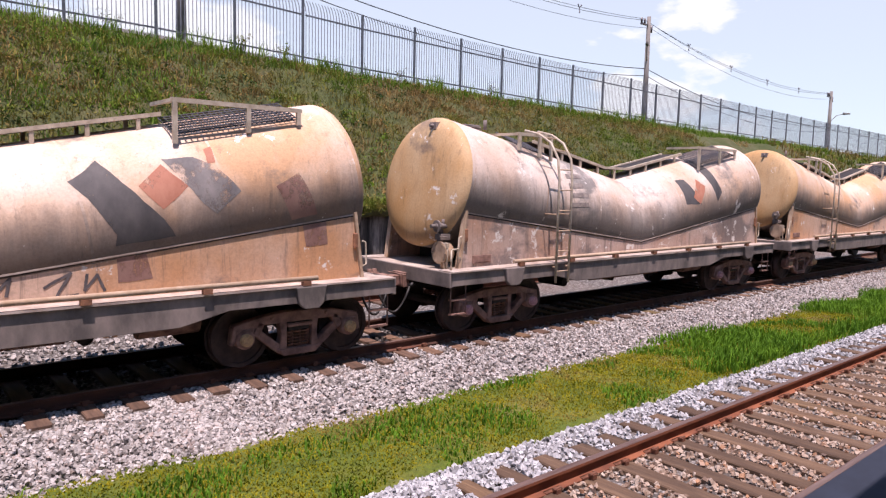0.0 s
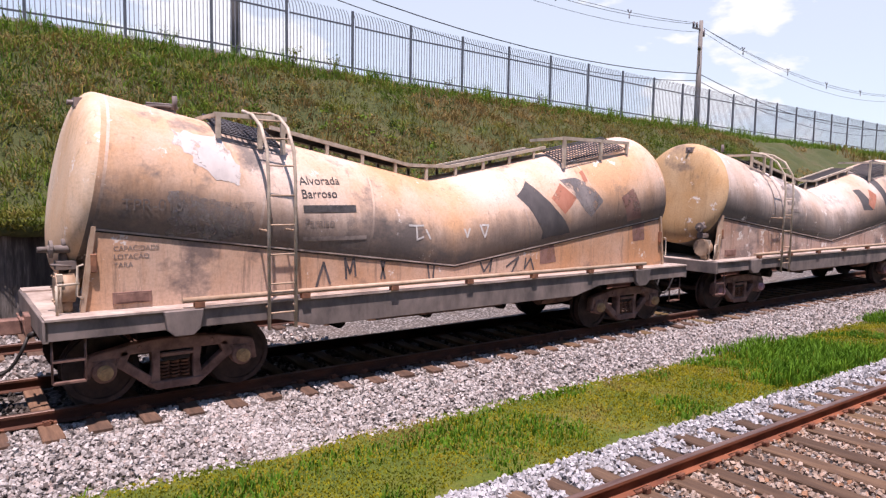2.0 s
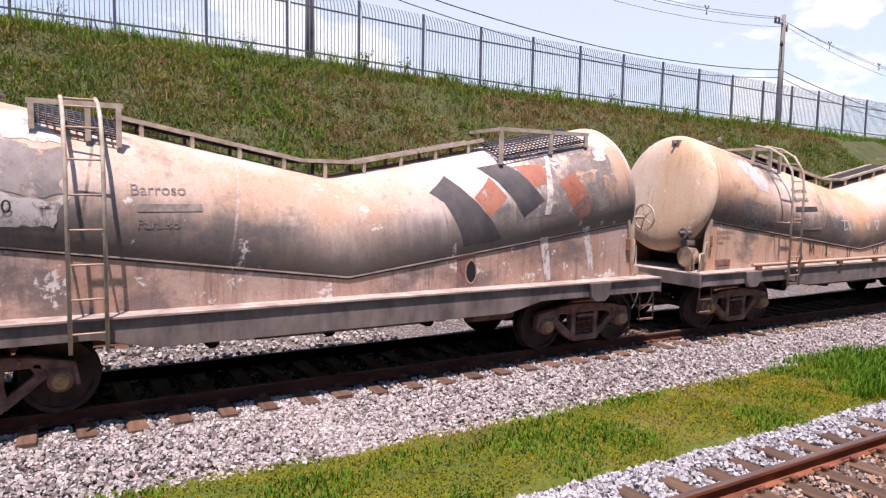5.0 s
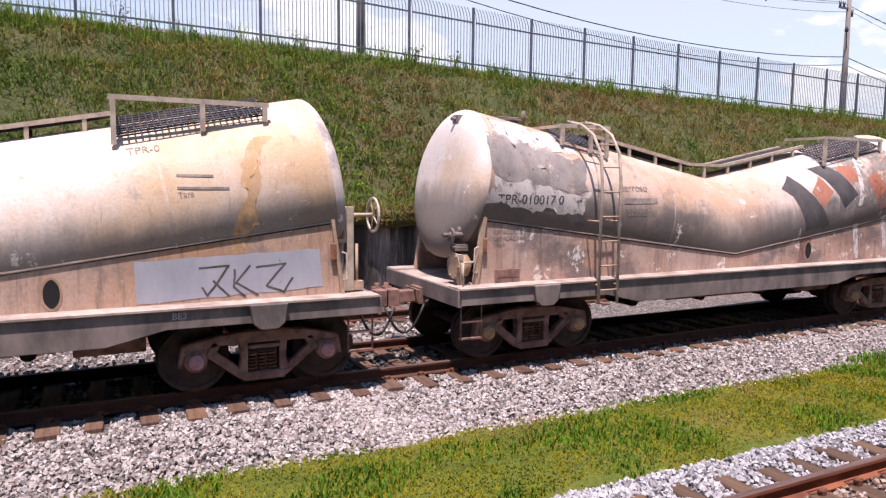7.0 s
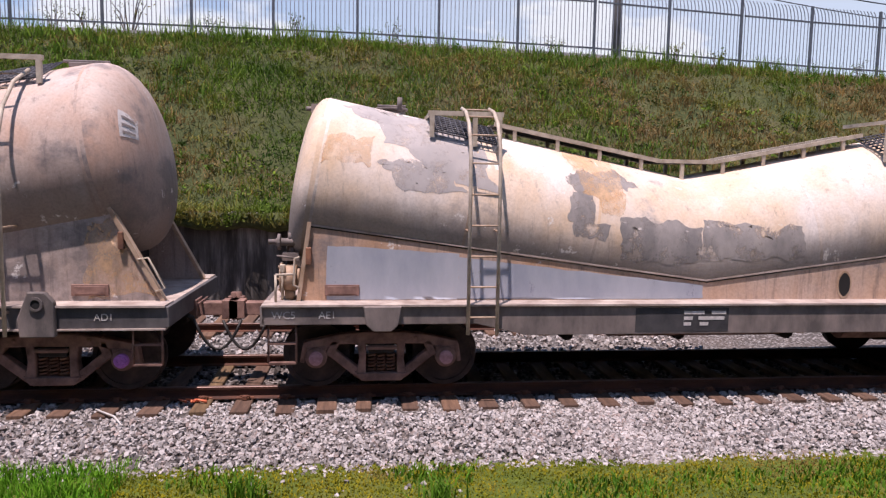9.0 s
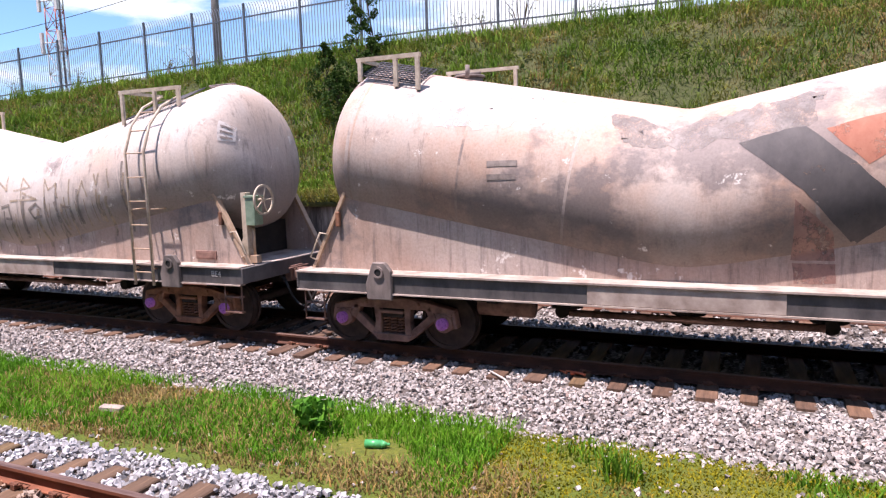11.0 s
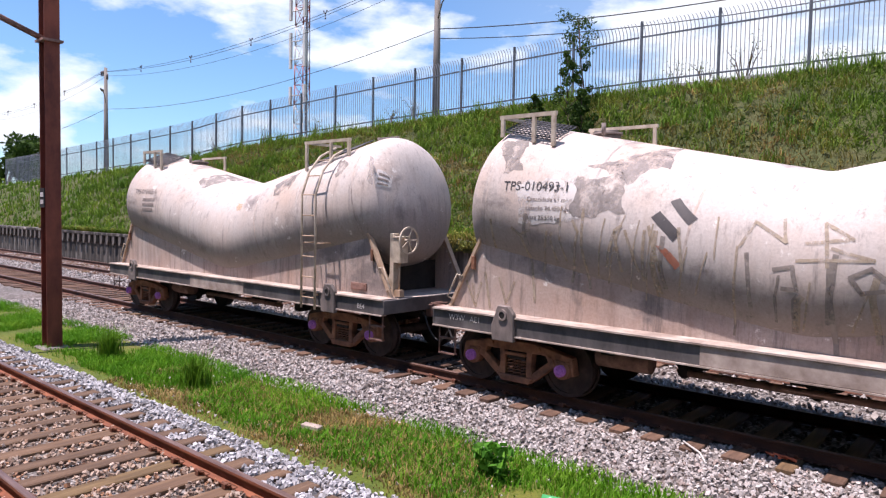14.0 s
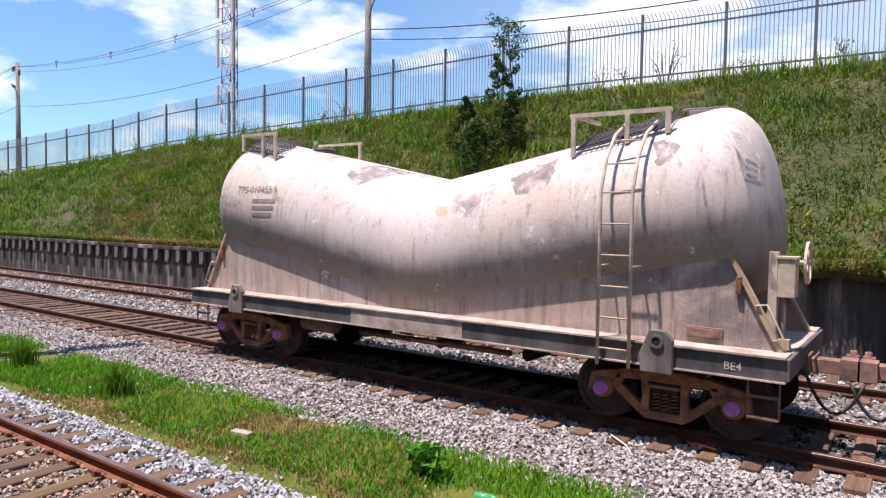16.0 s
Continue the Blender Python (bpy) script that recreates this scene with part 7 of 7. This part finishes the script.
def lattice_tower(x, y, h):
    root = new("radio_tower")
    root.location = (x, y, 2.0)
    tagged(root, "red and white lattice radio tower with antennas", "radio tower")
    half = lambda z: 0.66 - 0.20 * z / h
    legs = [(-1, -1), (1, -1), (0, 1)]
    nz = 16
    for k in range(nz):
        za, zb = h * k / nz, h * (k + 1) / nz
        colour = M_tower_red if (k // 2) % 2 else M_tower_white
        for i, (a, b) in enumerate(legs):
            c, d = legs[(i + 1) % 3]
            lo, hi = Vector((a * half(za), b * half(za), za)), Vector((a * half(zb), b * half(zb), zb))
            lo2, hi2 = Vector((c * half(za), d * half(za), za)), Vector((c * half(zb), d * half(zb), zb))
            for nm, p, q, r in (("leg", lo, hi, 0.05), ("brace", lo, hi2, 0.024), ("brace", lo2, hi, 0.024), ("brace", hi, hi2, 0.024)):
                bm = bmesh.new()
                rod(bm, p, q, r, 5)
                part(nm, bm, colour, root)
    bm = bmesh.new()
    rod(bm, (0.3, 0, 0), (0.3, 0, h), 0.09, 6)
    part("cable_run", bm, M_insul, root)
    for z in (10.5, 13.5, 15.0, 17.5, 19.0):
        for s in (-1, 1):
            bm = bmesh.new()
            box(bm, s * 0.95 - 0.12, s * 0.95 + 0.12, -0.8, -0.6, z - 0.75, z + 0.75)
            rod(bm, (0, -0.5, z), (s * 0.9, -0.7, z), 0.05, 5)
            part("antenna", bm, M_tower_white, root)
    return root


lattice_tower(-47.6, 36.5, 26.0)

mast = new("catenary_mast")
mast.location = (-15.7, 5.55, -0.25)
tagged(mast, "rust-red steel catenary mast on a concrete foot", "catenary mast")
bm = bmesh.new()
quarter = [(0.15, 0.15), (0.13, 0.15), (0.13, 0.012), (-0.13, 0.012), (-0.13, 0.15), (-0.15, 0.15)]
outline = quarter + [(-x, -y) for x, y in quarter]
low, high = ([bm.verts.new((x, y, z)) for x, y in outline] for z in (0, 11))
for k in range(12):
    bm.faces.new((low[k], low[(k + 1) % 12], high[(k + 1) % 12], high[k]))
bm.faces.new(high)
part("mast_section", bm, M_rust_mast, mast, bevel=0.004)
for z in (6.35, 7.6, 8.3):
    bm = bmesh.new()
    box(bm, -0.22, 0.22, -0.2, 0.2, z, z + 0.05)
    part("clamp", bm, M_cast, mast)
bm = bmesh.new()
rod(bm, (0, -0.1, 6.4), (-0.9, -2.6, 7.6), 0.06, 8)
part("bracket_arm", bm, M_cast, mast)
bm = bmesh.new()
box(bm, -0.30, 0.30, -0.26, 0.26, -0.1, 0.04)
part("foot", bm, M_concrete, mast, "weathered concrete foot", bevel=0.03)
bm = bmesh.new()
box(bm, -0.13, 0.13, -0.17, -0.152, 2.95, 3.35)
part("number_plate", bm, M_hole, mast, "small dark plate")
for k in range(2):
    bm = bmesh.new()
    box(bm, -0.08, 0.08, -0.176, -0.171, 3.02 + 0.15 * k, 3.11 + 0.15 * k)
    part("plate_bar", bm, M_letter_white, mast)


marks(TRAIN["D"][0], TPR, [
    (M_grey_light, [(-4.9, 3.74), (-3.2, 3.55), (-2.9, 2.55), (-3.9, 2.95)]),
    (M_grey_light, [(-4.4, 3.0), (-3.6, 2.95), (-3.3, 2.6), (-4.2, 2.6)]),
    (M_orange_dust, [(-1.85, 3.2), (-1.15, 3.1), (-1.2, 2.5), (-1.7, 2.55)]),
    (M_orange_dust, [(-5.1, 3.3), (-4.5, 3.25), (-4.55, 2.9), (-5.1, 2.9)]),
])

# ---- shrubs, weeds and litter ----
def leaf_cloud(n, centres, size, seed):
    r = np.random.RandomState(seed)
    verts, faces = [], []
    for _ in range(n):
        c, rad = centres[r.randint(len(centres))]
        d = r.normal(size=3)
        d /= np.linalg.norm(d)
        p = np.array(c) + d * rad * r.uniform(0.35, 1.0) ** 0.6
        a, b = r.normal(size=3), r.normal(size=3)
        a /= np.linalg.norm(a)
        b -= a * a.dot(b)
        b /= np.linalg.norm(b)
        s = size * r.uniform(0.6, 1.3)
        n0 = len(verts)
        verts += [tuple(p - a * s), tuple(p + b * s * 0.45), tuple(p + a * s), tuple(p - b * s * 0.45)]
        faces.append((n0, n0 + 1, n0 + 2, n0 + 3))
    return verts, faces


def shrub(name, x, y, z, h, spread, n, leaf, mat, label, category, seed, trunk=True):
    root = new(name)
    root.location = (x, y, z)
    tagged(root, label, category)
    r = random.Random(seed)
    tips = []
    for k in range(7):
        bm = bmesh.new()
        a = r.uniform(0, 6.28)
        d = Vector((math.cos(a) * spread * r.uniform(0.2, 0.9), math.sin(a) * spread * r.uniform(0.2, 0.9), h * r.uniform(0.55, 1.0)))
        midp = d * 0.5 + Vector((r.uniform(-0.1, 0.1), r.uniform(-0.1, 0.1), 0.15 * h))
        rod(bm, (0, 0, -0.1), midp, 0.018 * h, 5, 0.012 * h)
        rod(bm, midp, d, 0.012 * h, 5, 0.004 * h)
        part("branch", bm, M_twig, root)
        tips += [(tuple(d), spread * r.uniform(0.22, 0.42)), (tuple(midp.lerp(d, 0.5)), spread * r.uniform(0.15, 0.3))]
    v, f = leaf_cloud(n, tips, leaf, seed)
    part("foliage", joined_mesh("foliage", v, f, mat), None, root)
    return root


tx = -11.95
sapling = new("sapling")
sapling.location = (tx, fence_y(tx) - 1.0, fence_z(tx) - 0.9)
tagged(sapling, "slender dark sapling on the embankment below the fence", "tree")
bm = bmesh.new()
pipe(bm, [(0.35, 0, -0.2), (0.26, 0, 0.8), (0.10, 0, 1.7), (0.02, 0, 2.5), (-0.05, 0, 3.3)], 0.028, 6)
part("trunk", bm, M_twig, sapling)
r = random.Random(17)
tufts = []
for k in range(13):
    z = 0.9 + 2.45 * (k / 12) ** 0.8
    a, reach = k * 2.4, (0.66 if z > 1.9 else 0.34) * r.uniform(0.55, 1.0)
    base = Vector((0.24 - 0.09 * z, 0, z - 0.15))
    tip = base + Vector((math.cos(a) * reach, math.sin(a) * reach, 0.28))
    bm = bmesh.new()
    rod(bm, base, tip, 0.016, 5, 0.005)
    part("branch", bm, M_twig, sapling)
    tufts += [(tuple(tip), 0.27 if z > 1.9 else 0.14), (tuple(base.lerp(tip, 0.6)), 0.2 if z > 1.9 else 0.12)]
v, f = leaf_cloud(1500, tufts, 0.055, 18)
part("foliage", joined_mesh("foliage", v, f, M_bush), None, sapling)
for k, (bx, v0, bh, wide) in enumerate([(tx + 0.35, 0.62, 2.7, 0.85), (tx - 0.75, 0.60, 1.7, 0.8), (tx + 1.0, 0.58, 1.5, 0.7), (tx + 0.2, 0.45, 1.3, 0.95)]):
    bush = new("bush")
    bush.location = bank_point(bx, v0)
    tagged(bush, "dense dark green pointed bush on the embankment", "bush")
    r = random.Random(80 + k)
    tufts = []
    for j in range(16):
        h = j / 15
        a, reach = j * 2.4, wide * (1 - 0.85 * h) * r.uniform(0.5, 1.0)
        tip = Vector((math.cos(a) * reach, math.sin(a) * reach, 0.15 + bh * h))
        bm = bmesh.new()
        rod(bm, (0, 0, max(0.0, bh * h - 0.3)), tip, 0.02, 5, 0.006)
        part("branch", bm, M_twig, bush)
        tufts.append((tuple(tip), 0.34 * wide * (1 - 0.6 * h)))
    v, f = leaf_cloud(1900, tufts, 0.06, 85 + k)
    part("foliage", joined_mesh("foliage", v, f, M_bush), None, bush)
for k, (bx, bh, off) in enumerate([(0.71, 1.0, 1.0), (-2.3, 1.0, 0.8), (-8.6, 1.3, 1.2), (-7.3, 1.6, 1.0), (-9.3, 1.0, 0.6), (11.2, 0.6, -0.3), (9.7, 0.6, -0.3), (16.9, 0.8, 0.5), (13.6, 0.6, 0.5), (22, 0.8, 0.5), (-21, 1.3, 0.8), (-22.5, 1.1, 0.9), (-28, 1.3, 1.0), (-32, 1.2, 1.0), (-37, 1.5, 1.0), (-4.9, 0.9, 0.9), (6.0, 0.8, 0.6)]):
    shrub("shrub", bx, fence_y(bx) + off, fence_z(bx) - 0.05, bh, 0.42 * bh + 0.1, 120, 0.034, M_grass_bank, "thin straggly shrub at the fence", "shrub", 40 + k)
for k, (bx, by, s) in enumerate([(-84, 24, 9), (-92, 30, 10), (-100, 25, 9), (-90, 17, 7)]):
    t = shrub("tree", bx, by, 0.5, s, s * 0.42, 2600, 0.36, M_bush, "distant leafy green tree", "tree", 70 + k)

shrub("bush", -74, 20.5, 1.0, 5.0, 2.6, 1800, 0.24, M_grass_edge, "bright green bush behind the wall", "bush", 95)


def weed(x, y, h, n, seed, label, leafy=False):
    r = np.random.RandomState(seed)
    if leafy:
        root = new("weed")
        tagged(root, label, "weed")
        root.location = (x, y, -0.25)
        v, f = leaf_cloud(n, [((0, 0, 0.22), 0.22), ((0.12, -0.05, 0.30), 0.16), ((-0.12, 0.02, 0.28), 0.16)], 0.085, seed)
        part("foliage", joined_mesh("foliage", v, f, M_leaf_bright), None, root)
        bm = bmesh.new()
        for k in range(6):
            rod(bm, (0, 0, 0), (r.uniform(-0.2, 0.2), r.uniform(-0.2, 0.2), 0.35), 0.008, 5, 0.004)
        part("stalk", bm, M_leaf_bright, root)
        return
    root = new("grass_tuft")
    tagged(root, label, "grass tuft")
    root.location = (x, y, -0.27)
    pts = [(r.normal() * 0.10, r.normal() * 0.10, 0) for _ in range(n)]
    blades("foliage", pts, h * 0.5, h, 0.007, 0.014, M_grass_tall, "", 0.75, seed, "", parent=root)


weed(-10.45, 5.87, 0.72, 210, 1, "tall dark green grass tuft beside the ballast")
weed(-13.9, 5.95, 0.75, 220, 2, "large tall grass tuft near the mast")
weed(-4.52, 6.15, 0.4, 110, 3, "bright green broad-leaved weed in the dry grass", True)
weed(-1.2, 6.2, 0.4, 70, 4, "grass tuft in the strip")
weed(0.6, 6.0, 0.35, 60, 5, "grass tuft in the strip")

bottle = new("plastic_bottle")
bottle.location = (-3.66, 6.02, -0.19)
bottle.rotation_euler = (0, 0, 0.25)
tagged(bottle, "crushed green plastic bottle lying in the grass", "bottle")
bm = bmesh.new()
rod(bm, (-0.12, 0, 0), (0.06, 0, 0), 0.045, 12)
rod(bm, (0.06, 0, 0), (0.12, 0, 0), 0.045, 12, 0.016)
rod(bm, (0.12, 0, 0), (0.145, 0, 0), 0.016, 10)
part("bottle_body", bm, M_bottle, bottle)
rag = bmesh.new()
r = random.Random(3)
for k in range(5):
    a = Vector((r.uniform(-0.16, 0.16), r.uniform(-0.06, 0.06), r.uniform(0, 0.03)))
    b = a + Vector((r.uniform(-0.2, 0.2), r.uniform(-0.05, 0.05), r.uniform(0.0, 0.03)))
    rod(rag, a, b, 0.022, 5, 0.01)
o = part("plastic_rag", rag, M_orange, None)
o.location = (-2.2, 8.84, -0.14)
tagged(o, "crumpled orange-red plastic scrap on the ballast", "litter")
bm = bmesh.new()
pipe(bm, [(-3.35, 8.60, -0.12), (-3.05, 8.35, -0.13), (-2.88, 8.10, -0.16)], 0.012, 6)
tagged(part("white_strip", bm, M_stick, None), "thin white plastic strip on the ballast", "litter")
bm = bmesh.new()
box(bm, -0.14, 0.14, -0.06, 0.06, 0, 0.06)
o = part("brick_piece", bm, M_deck, None, bevel=0.01)
o.location, o.rotation_euler = (-7.3, 5.8, -0.20), (0, 0.05, 0.3)
tagged(o, "broken pale brick in the grass", "brick")


# ---- what moves ----
def motions():
    # the train's advance, with the small unevenness of its pull
    uneven = [(0, 0), (5.5, 0), (6, -0.10), (6.5, 0), (7, -0.09), (7.5, 0), (8, -0.09), (8.5, 0), (9.5, 0), (10, -0.06), (11, 0.02), (12, 0.05),
              (12.5, 0.07), (13, -0.04), (13.5, 0.03), (14, 0.03), (14.5, 0), (15, -0.09), (15.5, -0.02), (16, 0)]
    advance = lambda t: 3.112 * t + 0.022 * t * t + float(np.interp(t, [p[0] for p in uneven], [p[1] for p in uneven]))
    for root, c in TRAIN.values():
        walk(root, [(k / 2, pose(c + advance(k / 2), TRACK_TRAIN, 0)) for k in range(33)])
    for ws, ax in WHEELSETS:
        walk(ws, [(k / 6, pose(ax, 0, 0.43, 0, math.degrees(advance(k / 6) / 0.425), 0)) for k in range(97)])


motions()
